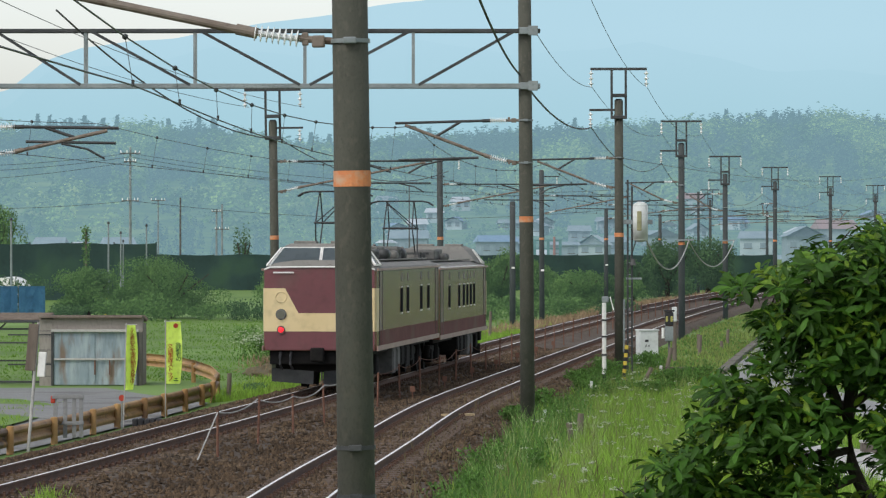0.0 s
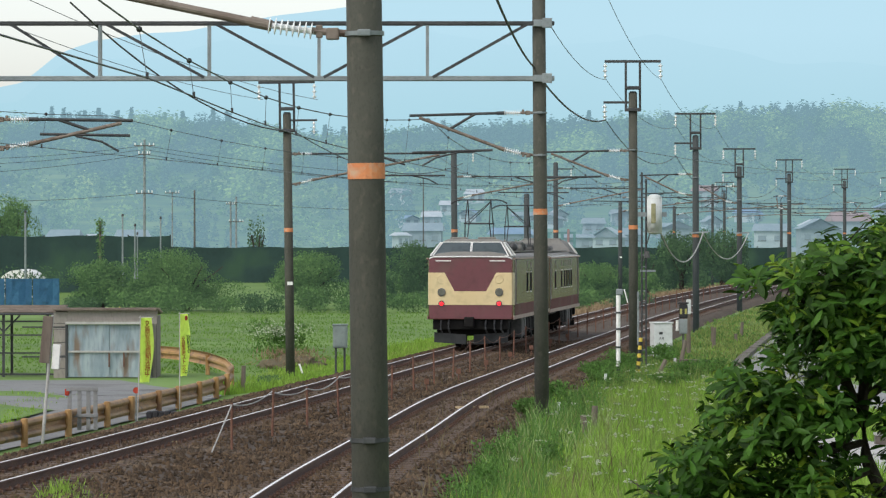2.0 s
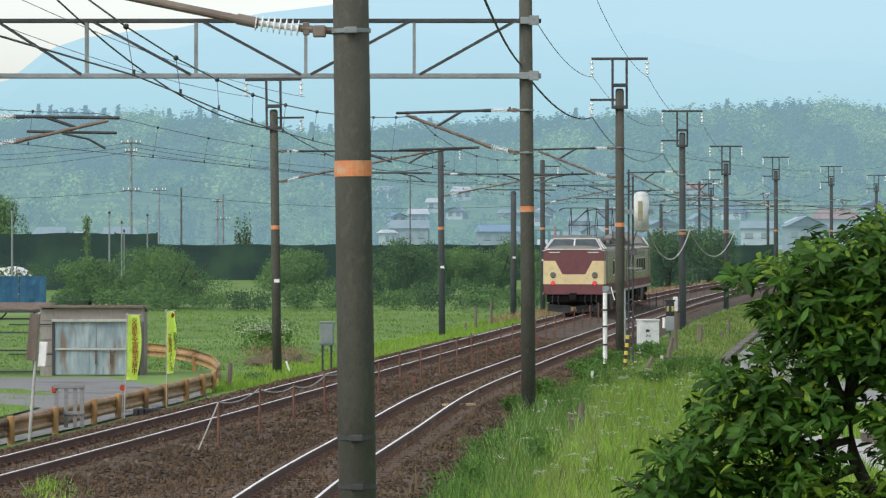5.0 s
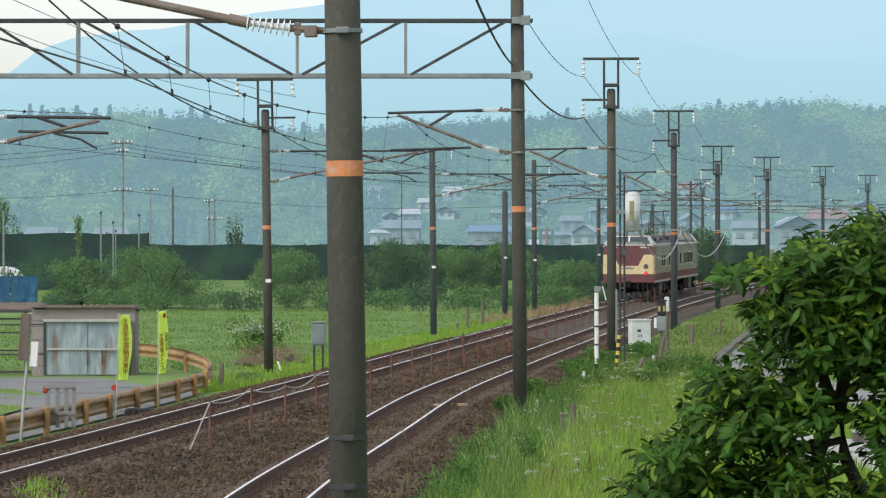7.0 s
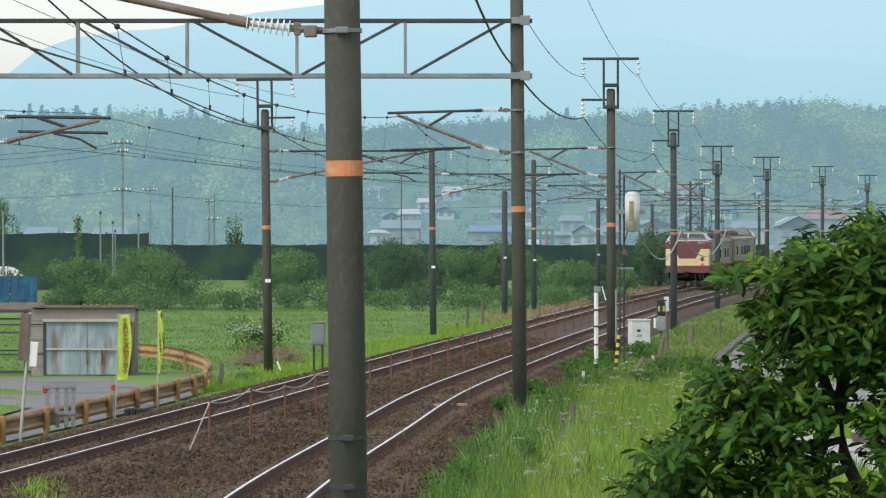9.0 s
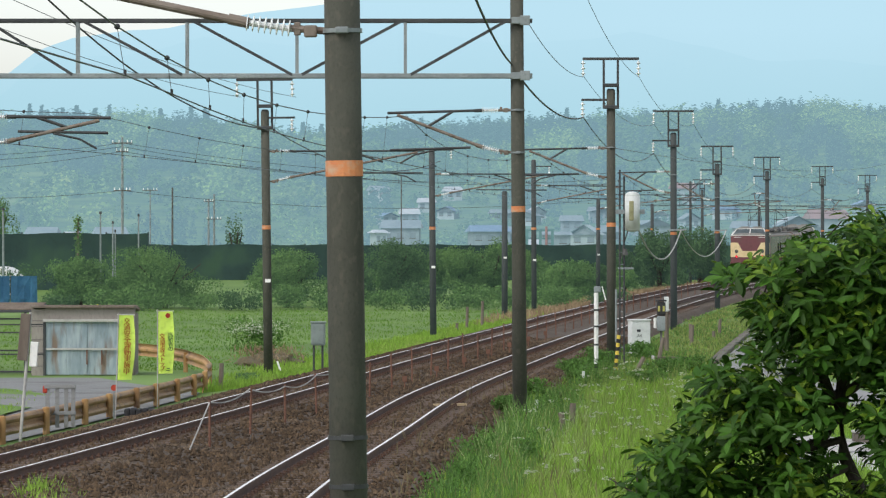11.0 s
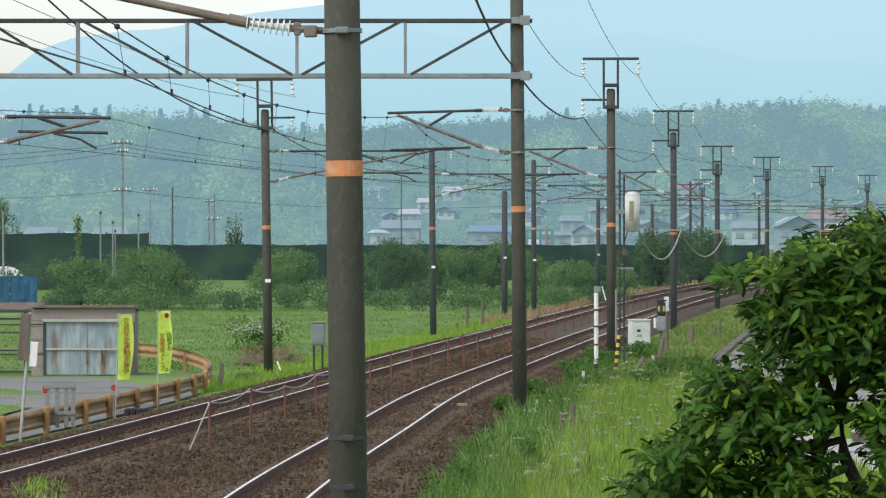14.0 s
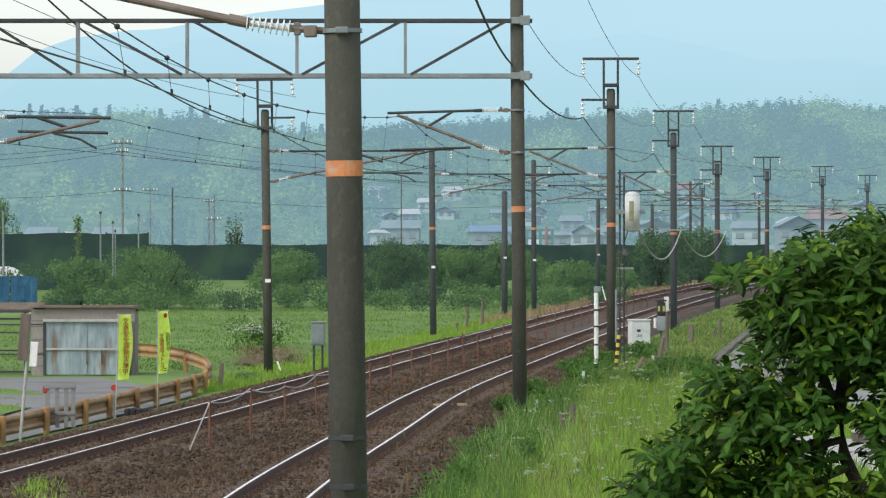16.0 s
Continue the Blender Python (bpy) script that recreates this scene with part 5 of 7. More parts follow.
def make_right_kit():
    g = lambda x, y: ground_z(x, y)
    # relay cabinet
    x, y = 6.35, 150.0
    c = thing("relay_cabinet", (x, y, g(x, y) - 0.04), "white steel relay cabinet lettered A4 in the grass", "cabinet")
    bm = B()
    box(bm, (0, 0, 0.64), (0.62, 0.5, 1.1), rot=(0, 0, 14), bevel=0.02)
    part("body", bm, M_BOX, c)
    bm = B()
    box(bm, (0, 0, 1.21), (0.67, 0.56, 0.05), rot=(0, 0, 14), bevel=0.015)
    part("lid", bm, M_BOX, c)
    bm = B()
    box(bm, (0, 0, 0.05), (0.74, 0.6, 0.22), rot=(0, 0, 14), bevel=0.02)
    part("plinth", bm, M_CONC, c)
    me = text_mesh("A4", 0.14, M_CABLE)
    share("lettering", me, c, pose(0.0, -0.265, 0.7, 90, 0, 14))
    bm = B()
    box(bm, (-0.02, -0.262, 0.87), (0.12, 0.015, 0.08), rot=(0, 0, 14))
    part("badge", bm, M_CABLE, c)
    for z in (0.4, 0.9):
        bm = B()
        box(bm, (0.33, 0.0, z), (0.05, 0.08, 0.12), rot=(0, 0, 14))
        part("hinge", bm, M_PIPE, c)
    # white marker post
    x, y = 4.2, 127.0
    p = thing("marker_post", (x, y, g(x, y)), "tall white tubular post with a small lamp head", "post")
    bm = B()
    rod(bm, (0, 0, 0.4), (0, 0, 2.35), 0.06, n=12)
    part("tube", bm, M_WHITE, p)
    bm = B()
    rod(bm, (0, 0, -0.1), (0, 0, 0.4), 0.055, n=12)
    part("foot", bm, M_BLACK, p)
    for z in (0.9, 1.4, 1.85):
        bm = B()
        rod(bm, (0, 0, z), (0, 0, z + 0.05), 0.075, n=12)
        part("clamp", bm, M_DSTEEL, p)
    bm = B()
    box(bm, (0.03, 0, 2.44), (0.19, 0.12, 0.17), bevel=0.03)
    part("head", bm, M_STEEL, p)
    bm = B()
    bar(bm, (0.16, 0, 2.52), (0.26, 0, 2.15), 0.05, 0.03)
    part("flap", bm, M_WHITE, p)
    # striped guy guard and its thin tube
    x, y = 4.9, 131.0
    q = thing("guy_guard", (x, y, g(x, y)), "yellow and black striped guy-wire guard", "guy guard")
    for k in range(10):
        bm = B()
        a, b = Vector((-0.03, 0, 0.11 * k)), Vector((0.07, 0, 1.1))
        rod(bm, Vector((-0.03, 0, -0.02)).lerp(b, k / 10), Vector((-0.03, 0, -0.02)).lerp(b, (k + 1) / 10), 0.055, n=10)
        part("stripe", bm, M_YEL if k % 2 else M_BLACK, q)
    bm = B()
    rod(bm, (0.0, 0.1, 0.9), (0.0, 0.1, 2.4), 0.03, n=8)
    part("tube", bm, M_STEEL, q)
    # dwarf signal
    x, y = 7.3, 155.0
    s = thing("ground_signal", (x, y, g(x, y)), "dark dwarf signal with two yellow lenses on a post", "signal")
    s.scale = (0.8, 0.8, 1.0)
    bm = B()
    rod(bm, (0, 0, -0.1), (0, 0, 0.75), 0.05, n=10)
    part("post", bm, M_UGREY, s)
    bm = B()
    box(bm, (0, 0, 1.0), (0.34, 0.26, 0.5), bevel=0.03)
    part("case", bm, M_STEEL, s)
    bm = B()
    box(bm, (0, 0, 1.5), (0.36, 0.3, 0.46), bevel=0.04)
    part("lamp_head", bm, M_BLACK, s)
    for dx in (-0.1, 0.1):
        bm = B()
        box(bm, (dx, -0.155, 1.5), (0.09, 0.02, 0.18), bevel=0.006)
        part("lens", bm, M_LEAFGREEN, s)
    bm = B()
    box(bm, (0, 0, 1.77), (0.44, 0.36, 0.06), bevel=0.015)
    part("hood", bm, M_BLACK, s)
    bm = B()
    rod(bm, (-0.25, 0, 0.85), (-0.25, 0, 1.2), 0.07, n=10)
    part("telephone", bm, M_WHITE, s)
    # short wooden post with white fittings
    x, y = 7.55, 156.5
    w = thing("wooden_post", (x, y, g(x, y)), "weathered wooden post with white fittings", "post")
    bm = B()
    rod(bm, (0, 0, -0.1), (0, 0, 1.5), 0.08, 0.07, 10)
    part("shaft", bm, M_WOOD, w)
    bm = B()
    box(bm, (0, -0.02, 1.65), (0.16, 0.14, 0.5), bevel=0.03)
    part("fitting", bm, M_BOX, w)
    # ladder pole and capsule with its bracket
    x, y = 5.38, 141.0
    l = thing("ladder_mast", (x, y, g(x, y)), "slim steel mast with a ladder beside the concrete pole", "mast")
    for dx in (0.0, 0.13):
        bm = B()
        rod(bm, (dx, 0, -0.1), (dx, 0, 5.7 if dx else 5.9), 0.03, n=8)
        part("upright", bm, M_DSTEEL, l)
    for k in range(14):
        bm = B()
        rod(bm, (0, 0, 0.5 + 0.36 * k), (0.13, 0, 0.5 + 0.36 * k), 0.014, n=6)
        part("rung", bm, M_STEEL, l)
    bm = B()
    bar(bm, (-0.25, -0.1, 4.62), (0.75, -0.1, 4.62), 0.1, 0.14)
    part("bracket", bm, M_STEEL, l)
    bm = B()
    bar(bm, (-0.05, 0, 2.9), (0.42, 0, 2.9), 0.05, 0.06)
    part("step", bm, M_STEEL, l)
    bm = B()
    rod(bm, (0.16, 0, 3.3), (0.16, 0, 3.5), 0.1, 0.05, 12)
    part("bell", bm, M_UGREY, l)
    k = thing("pole_transformer", (x + 0.38, y - 0.1, g(x, y) + 4.2), "pale rounded pole-mounted transformer with a yellowed panel", "transformer")
    bm = B()
    rod(bm, (0, 0, -0.1), (0, 0, 0.9), 0.23, n=20)
    ball(bm, (0, 0, 0.9), 0.23, 20, (1, 1, 0.6))
    ball(bm, (0, 0, -0.1), 0.23, 20, (1, 1, 0.4))
    part("tank", bm, M_BOX, k, smooth=True)
    bm = B()
    box(bm, (-0.04, -0.22, 0.45), (0.14, 0.06, 0.6), bevel=0.02)
    part("panel", bm, M_OLIVE, k)
    for pts in (sag((5.82, 141, 4.0), (9.86, 192, 3.68), 1.22, 20), sag((9.86, 192, 3.66), (14.67, 240, 3.68), 1.2, 20)):
        wire("hanging_cable", pts, 0.027, "pale cable hanging in a loose bow between poles", M_CONC, "hanging cables")
    for pts in ([(5.75, 141, 4.35), (5.75, 141.2, 4.0), (5.5, 141.2, 3.2), (5.42, 141, 2.8)], [(5.85, 141, 4.4), (5.95, 141.4, 4.1), (5.5, 141.2, 3.7)]):
        wire("hanging_cable", pts, 0.022, "thin cable down the slim mast", M_UGREY, "hanging cables")
    for q2, y2 in ((right_poles[3], 192.0), (right_poles[4], 240.0)):
        bm = B()
        bar(bm, (-0.2, -0.16, 3.68 - q2.location.z), (0.5, -0.16, 3.7 - q2.location.z), 0.06, 0.07)
        part("cable_bracket", bm, M_STEEL, q2)
    # concrete trough block, stakes and stumps in the grass
    x, y = 7.0, 143.0
    b = thing("concrete_trough", (x, y, g(x, y)), "mossy concrete trough block lying in the grass", "trough")
    bm = B()
    bar(bm, (-0.5, 0, 0.12), (0.55, 0.2, 0.1), 0.3, 0.26)
    part("block", bm, M_WOOD, b)
    bm = B()
    rod(bm, (-0.56, 0, 0.15), (-0.48, 0, 0.15), 0.14, n=12)
    part("pipe_end", bm, M_CONC, b)
    for x, y, h, ln in ((2.55, 93.0, 0.62, 0.06), (2.42, 91.0, 0.5, -0.1), (5.35, 131.5, 0.5, 0.35), (6.75, 146.0, 0.75, 0.2), (9.0, 168.0, 0.75, 0.05), (9.35, 175.0, 0.6, 0), (11.2, 188.0, 0.6, 0.05), (10.4, 178.0, 0.35, 0.0)):
        st = thing("wooden_stake", (x, y, g(x, y)), "weathered grey wooden stake in the grass", "stake", "wooden stakes")
        bm = B()
        rod(bm, (0, 0, -0.2), (ln, 0, h), 0.07, 0.06, 8)
        part("stake", bm, M_WOOD, st)
    for x, y, h in ((3.55, 117.0, 0.5), (2.05, 101.0, 0.35)):
        st = thing("plastic_marker", (x, y, g(x, y)), "slim pale plastic marker in the grass", "marker")
        bm = B()
        rod(bm, (0, 0, -0.1), (0, 0, h), 0.035, n=8)
        part("tube", bm, M_BOX, st)
    # planks left in the ballast
    for x, y, a, ln in ((0.15, 100.0, 62, 0.75), (-5.35, 83.0, 40, 0.4)):
        st = thing("plank", (x, y, -0.13), "short pale plank lying in the ballast", "plank", "loose planks")
        bm = B()
        box(bm, (0, 0, 0), (ln, 0.16, 0.06), rot=(0, 0, 90 - a), bevel=0.01)
        part("board", bm, M_PLANK, st)


make_right_kit()


# ---- plants ----
M_LEAF = surf("tree_leaf", (0.022, 0.066, 0.006), (0.044, 0.112, 0.010), 0.5, 0.55, 0.1, 30, island=0.45, trans=0.25, spec=0.2)
M_LEAFNEW = surf("tree_leaf_fresh_toplit", (0.08, 0.17, 0.012), (0.15, 0.23, 0.018), 0.4, 0.5, 0.1, 30, island=0.3, trans=0.3, spec=0.25)
M_BARK = surf("bark", (0.035, 0.028, 0.022), (0.06, 0.048, 0.038), 0.2, 0.95, 0.6, 30)
M_BUSH = surf("bush_leaf", (0.065, 0.14, 0.026), (0.105, 0.2, 0.04), 1.5, 0.9, 0, 6, island=0.22, trans=0.45)
M_BUSHD = surf("dark_leaf", (0.036, 0.086, 0.02), (0.058, 0.122, 0.03), 1.5, 0.9, 0, 6, island=0.25, trans=0.4)
M_BLADE = surf("grass_blade", (0.175, 0.32, 0.032), (0.26, 0.42, 0.052), 2.5, 0.65, 0, 6, island=0.28, trans=0.45, c3=(0.30, 0.38, 0.09), patch=0.3)
M_RICE = surf("rice_blade", (0.09, 0.2, 0.018), (0.128, 0.24, 0.025), 6, 0.7, 0, 6, island=0.15, trans=0.3)
M_FLOWER = surf("white_flower", (0.6, 0.62, 0.5), (0.7, 0.7, 0.6), 0.5, 0.8, 0, 10)
M_WEED = surf("weed_leaf", (0.075, 0.17, 0.03), (0.12, 0.24, 0.045), 0.6, 0.7, 0, 6, island=0.4, trans=0.4)
M_YGRASS = surf("mown_grass", (0.15, 0.215, 0.045), (0.22, 0.26, 0.075), 1.5, 0.7, 0, 6, island=0.3, trans=0.3)
M_DRYBANK = surf("dry_bank", (0.22, 0.15, 0.085), (0.27, 0.2, 0.12), 1.5, 0.9, 0, 6, island=0.3)
M_DRY = surf("dry_stems", (0.11, 0.09, 0.045), (0.15, 0.12, 0.06), 0.6, 0.9, 0, 10, island=0.3)


# Slight pale air glow mixed into the bush leaves as haze.
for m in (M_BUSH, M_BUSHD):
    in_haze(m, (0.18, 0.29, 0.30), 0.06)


def blob_points(rng, n, lobes):
    """Points in the outer shells of several lobes, with outward normals."""
    k = rng.integers(0, len(lobes), n)
    c = np.array([l[:3] for l in lobes])[k]
    r = np.array([l[3:6] for l in lobes])[k]
    d = rng.normal(size=(n, 3))
    d /= np.linalg.norm(d, axis=1, keepdims=True)
    q = (0.55 + 0.5 * rng.random((n, 1)) ** 0.6)
    nm = d + rng.normal(0, 0.5, (n, 3))
    nm /= np.linalg.norm(nm, axis=1, keepdims=True)
    return c + d * r * q, nm


def make_bush(x, y, w, h, seed, label, dark=False, leaf=0.11, n=17000, name="bush", cat="bush", base=None, trunk=True):
    rng = np.random.default_rng(seed)
    z = ground_z(x, y) if base is None else base
    t = thing(name, (x, y, z), label, cat, "fruit trees" if name == "fruit_tree" else "")
    if trunk:
        bm = B()
        rod(bm, (0, 0, -0.2), (0.05, 0, h * 0.5), h * 0.045, h * 0.025, 8)
        for k in range(5):
            a = k * 1.3
            rod(bm, (0.02, 0, h * 0.25), (math.cos(a) * w * 0.28, math.sin(a) * w * 0.28, h * 0.68), h * 0.02, h * 0.008, 6)
        part("trunk", bm, M_BARK, t)
    lobes = []
    for k in range(26):
        a, q = rng.uniform(0, 2 * math.pi), rng.uniform(0.05, 0.36)
        lz = h * (0.16 + 0.62 * rng.random())
        s = rng.uniform(0.13, 0.21)
        lobes.append((math.cos(a) * q * w, math.sin(a) * q * w, lz, s * w, s * w, s * h * 1.15))
    p, nm = blob_points(rng, n, lobes)
    v, f = leaf_quads(rng, p, nm, leaf, leaf * 0.7, 0.4)
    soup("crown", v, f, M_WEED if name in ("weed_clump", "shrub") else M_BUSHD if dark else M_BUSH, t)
    return t


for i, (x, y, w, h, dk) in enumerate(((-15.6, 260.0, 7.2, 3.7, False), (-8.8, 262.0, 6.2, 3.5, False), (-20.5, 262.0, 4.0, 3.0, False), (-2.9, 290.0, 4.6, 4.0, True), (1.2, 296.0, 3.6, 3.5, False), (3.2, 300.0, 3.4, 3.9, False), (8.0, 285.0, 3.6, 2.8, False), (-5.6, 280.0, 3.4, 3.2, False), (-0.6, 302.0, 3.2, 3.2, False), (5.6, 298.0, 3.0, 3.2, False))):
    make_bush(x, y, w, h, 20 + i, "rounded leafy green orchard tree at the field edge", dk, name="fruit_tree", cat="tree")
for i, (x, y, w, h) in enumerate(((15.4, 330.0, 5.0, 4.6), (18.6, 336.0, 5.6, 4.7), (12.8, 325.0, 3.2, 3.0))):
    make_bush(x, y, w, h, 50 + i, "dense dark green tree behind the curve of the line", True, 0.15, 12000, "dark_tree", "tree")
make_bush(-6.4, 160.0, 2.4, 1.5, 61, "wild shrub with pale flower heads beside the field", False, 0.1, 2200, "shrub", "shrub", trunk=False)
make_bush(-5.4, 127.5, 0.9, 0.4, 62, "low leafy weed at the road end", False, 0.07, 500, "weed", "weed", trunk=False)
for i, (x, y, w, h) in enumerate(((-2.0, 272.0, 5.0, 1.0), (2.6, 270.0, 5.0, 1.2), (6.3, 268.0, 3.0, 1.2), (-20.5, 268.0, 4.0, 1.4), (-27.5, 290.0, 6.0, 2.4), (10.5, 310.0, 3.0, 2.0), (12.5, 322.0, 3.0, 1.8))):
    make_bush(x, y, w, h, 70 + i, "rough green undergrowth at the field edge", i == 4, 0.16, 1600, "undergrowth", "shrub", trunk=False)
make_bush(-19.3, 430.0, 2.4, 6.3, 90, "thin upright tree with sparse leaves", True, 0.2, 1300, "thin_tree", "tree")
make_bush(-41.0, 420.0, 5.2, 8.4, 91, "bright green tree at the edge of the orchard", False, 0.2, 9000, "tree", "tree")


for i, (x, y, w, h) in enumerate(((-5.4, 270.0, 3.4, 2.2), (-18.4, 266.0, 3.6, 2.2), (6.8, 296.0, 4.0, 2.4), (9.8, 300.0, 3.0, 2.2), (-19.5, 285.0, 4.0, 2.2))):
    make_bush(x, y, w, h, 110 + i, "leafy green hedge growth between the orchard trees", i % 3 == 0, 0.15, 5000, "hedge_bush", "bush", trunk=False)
for i, (x, y, w, h) in enumerate(((4.4, 133.5, 1.6, 0.8), (3.6, 128.0, 1.3, 0.6), (6.2, 146.5, 1.5, 0.6), (6.2, 128.0, 1.5, 0.7), (5.4, 122.0, 1.4, 0.5), (2.6, 103.0, 0.9, 0.55), (1.4, 100.0, 0.7, 0.5), (2.2, 109.0, 0.9, 0.6), (7.2, 137.0, 1.4, 0.55))):
    make_bush(x, y, w, h, 130 + i, "clump of broad-leaved green weeds on the verge", False, 0.07, 1500, "weed_clump", "weed", trunk=False)


for i in range(13):
    make_bush(-21.0 + 2.5 * i, 253.0 + 3.0 * (i % 2), 3.2, 0.9 + 0.35 * ((i * 7) % 3), 160 + i, "rough green undergrowth at the field edge", i % 4 == 0, 0.13, 1500, "undergrowth", "shrub", trunk=False)


def make_mound():
    rng = np.random.default_rng(41)
    m = thing("earth_mound", (-5.7, 152.0, ground_z(-5.7, 152.0)), "brown heap of earth and dead stalks by the field", "mound")
    bm = B()
    bmesh.ops.create_icosphere(bm, subdivisions=4, radius=1.0)
    for v in bm.verts:
        q = 1 + 0.25 * noise.noise(v.co * 2.2) + 0.12 * noise.noise(v.co * 7)
        v.co = Vector((v.co.x * 1.05 * q, v.co.y * 1.8 * q, max(-0.1, v.co.z * 0.4 * q)))
    part("earth", bm, M_DRY, m, smooth=True)
    c = np.stack([rng.normal(0, 0.55, 500), rng.normal(0, 0.9, 500), 0.05 + 0.42 * rng.random(500)], axis=1)
    nm = rng.normal(size=(500, 3))
    nm /= np.linalg.norm(nm, axis=1, keepdims=True)
    tagged(soup("dead_straw", *leaf_quads(rng, c, nm, 0.3, 0.03, 0.8), M_DRYBANK, m), kind="stuff")
    # pale flower heads on the shrub beside it
    c = np.stack([rng.normal(-6.4, 0.6, 900), rng.normal(159.2, 0.6, 900), 0.34 + rng.normal(0.0, 0.13, 900)], axis=1)
    nm = rng.normal(size=(900, 3))
    nm /= np.linalg.norm(nm, axis=1, keepdims=True)
    tagged(soup("shrub_flowers", *leaf_quads(rng, c, nm, 0.034, 0.026), M_FLOWER), "tiny pale flowers over the wild shrub", "flowers", kind="stuff")


make_mound()


def leaf_mesh(mat):
    """One broad pointed leaf with a folded midrib, 1 m long along +y."""
    me = bpy.data.meshes.new("leaf")
    prof = [(0.0, 0.02), (0.18, 0.08), (0.42, 0.145), (0.66, 0.18), (0.86, 0.12), (1.0, 0.0)]
    vs, fs = [], []
    for y, w in prof:
        zc = -0.22 * y * y
        vs += [(-w, y, zc + 0.35 * w), (0, y, zc), (w, y, zc + 0.35 * w)]
    for k in range(len(prof) - 1):
        a = 3 * k
        fs += [(a, a + 1, a + 4, a + 3), (a + 1, a + 2, a + 5, a + 4)]
    me.from_pydata(vs, [], fs)
    me.materials.append(mat)
    me.polygons.foreach_set("use_smooth", [True] * len(fs))
    return me, np.array(vs), fs


def make_near_tree():
    rng = np.random.default_rng(5)
    t = thing("broadleaf_tree", (2.15, 24.5, -1.3), "dark glossy broadleaf tree close to the camera", "tree")
    W = lambda x, y, z: (x - 2.15, y - 24.5, z + 1.3)
    bm = B()
    tube(bm, [W(2.3, 24.5, -1.5), W(2.34, 24.5, 0.5), W(2.3, 24.5, 1.95), W(2.22, 24.5, 2.2), W(2.12, 24.5, 2.42), W(2.1, 24.5, 2.68), W(2.13, 24.5, 2.9)], 0.036, 10)
    tube(bm, [W(2.1, 24.5, 2.72), W(2.2, 24.5, 2.8), W(2.42, 24.5, 2.8), W(2.7, 24.5, 2.95)], 0.028, 8)
    tube(bm, [W(2.1, 24.5, 2.62), W(2.02, 24.4, 2.52), W(1.86, 24.4, 2.47), W(1.74, 24.3, 2.5)], 0.015, 7)
    tube(bm, [W(2.08, 24.5, 2.75), W(1.96, 24.4, 2.74), W(1.92, 24.4, 2.92), W(1.84, 24.4, 3.05)], 0.016, 7)
    tube(bm, [W(2.16, 24.5, 2.36), W(2.0, 24.4, 2.3), W(1.9, 24.4, 2.2)], 0.018, 7)
    tube(bm, [W(2.06, 24.5, 2.7), W(1.95, 24.3, 2.95), W(1.98, 24.4, 3.25), W(2.1, 24.4, 3.5)], 0.03, 7)
    tube(bm, [W(2.1, 24.5, 2.5), W(1.85, 24.3, 2.45), W(1.6, 24.3, 2.5)], 0.022, 6)
    tube(bm, [W(2.25, 24.5, 2.0), W(1.8, 24.4, 2.2), W(1.5, 24.3, 2.32)], 0.018, 6)
    part("trunk", bm, M_BARK, t, "dark forked trunk")
    # crown lobes: x, z, rx, rz
    upper = [(2.15, 3.43, 0.19, 0.25), (1.91, 3.51, 0.16, 0.09), (1.72, 3.41, 0.13, 0.07), (1.89, 3.26, 0.24, 0.16), (2.15, 3.07, 0.22, 0.21),
             (1.94, 3.00, 0.21, 0.12), (1.74, 3.08, 0.09, 0.08), (1.59, 2.77, 0.22, 0.11), (1.43, 2.86, 0.12, 0.05), (1.86, 2.77, 0.16, 0.12),
             (1.35, 2.71, 0.11, 0.05), (1.53, 2.57, 0.24, 0.11), (1.26, 2.51, 0.13, 0.05), (1.74, 2.62, 0.15, 0.12), (1.11, 2.45, 0.10, 0.04)]
    lower = [(1.38, 2.33, 0.36, 0.12), (1.08, 2.25, 0.18, 0.05), (1.77, 2.33, 0.18, 0.07), (2.30, 3.28, 0.21, 0.39), (2.30, 2.92, 0.18, 0.12),
             (2.21, 3.63, 0.15, 0.09), (1.50, 3.38, 0.08, 0.04), (2.00, 2.42, 0.08, 0.03), (2.32, 2.62, 0.1, 0.06), (1.83, 2.15, 0.59, 0.12),
             (2.33, 2.21, 0.24, 0.12), (1.97, 3.16, 0.15, 0.12), (1.66, 2.97, 0.08, 0.06), (2.39, 3.2, 0.18, 0.5), (1.66, 3.20, 0.07, 0.05)]
    lobes = upper + lower + [(1.88, 2.24, 0.16, 0.05), (1.78, 2.42, 0.12, 0.08), (2.3, 2.48, 0.1, 0.04), (1.95, 2.66, 0.12, 0.07), (2.24, 2.66, 0.1, 0.05)]
    area = np.array([l[2] * l[3] for l in lobes])
    area = area ** 0.8 / (area ** 0.8).sum()
    me_a, va, fa = leaf_mesh(M_LEAF)
    me_b, vb, fb = leaf_mesh(M_LEAFNEW)
    singles, vs, fs = 0, {0: [], 1: []}, {0: [], 1: []}
    for i in range(2250):
        k = rng.choice(len(lobes), p=area)
        cx, cz, rx, rz = lobes[k]
        d = rng.normal(size=3)
        d /= np.linalg.norm(d)
        q = 0.35 + 0.7 * rng.random() ** 0.7
        px, py, pz = cx + d[0] * rx * q, 24.3 + d[1] * 0.65 * q, cz + d[2] * rz * q
        out = Vector((d[0] * 0.7, d[1] * 0.5 - 0.12, d[2] * 0.5 + 0.8)).normalized()
        m0 = Matrix.Translation(W(px, py, pz)) @ out.to_track_quat("Z", "Y").to_matrix().to_4x4()
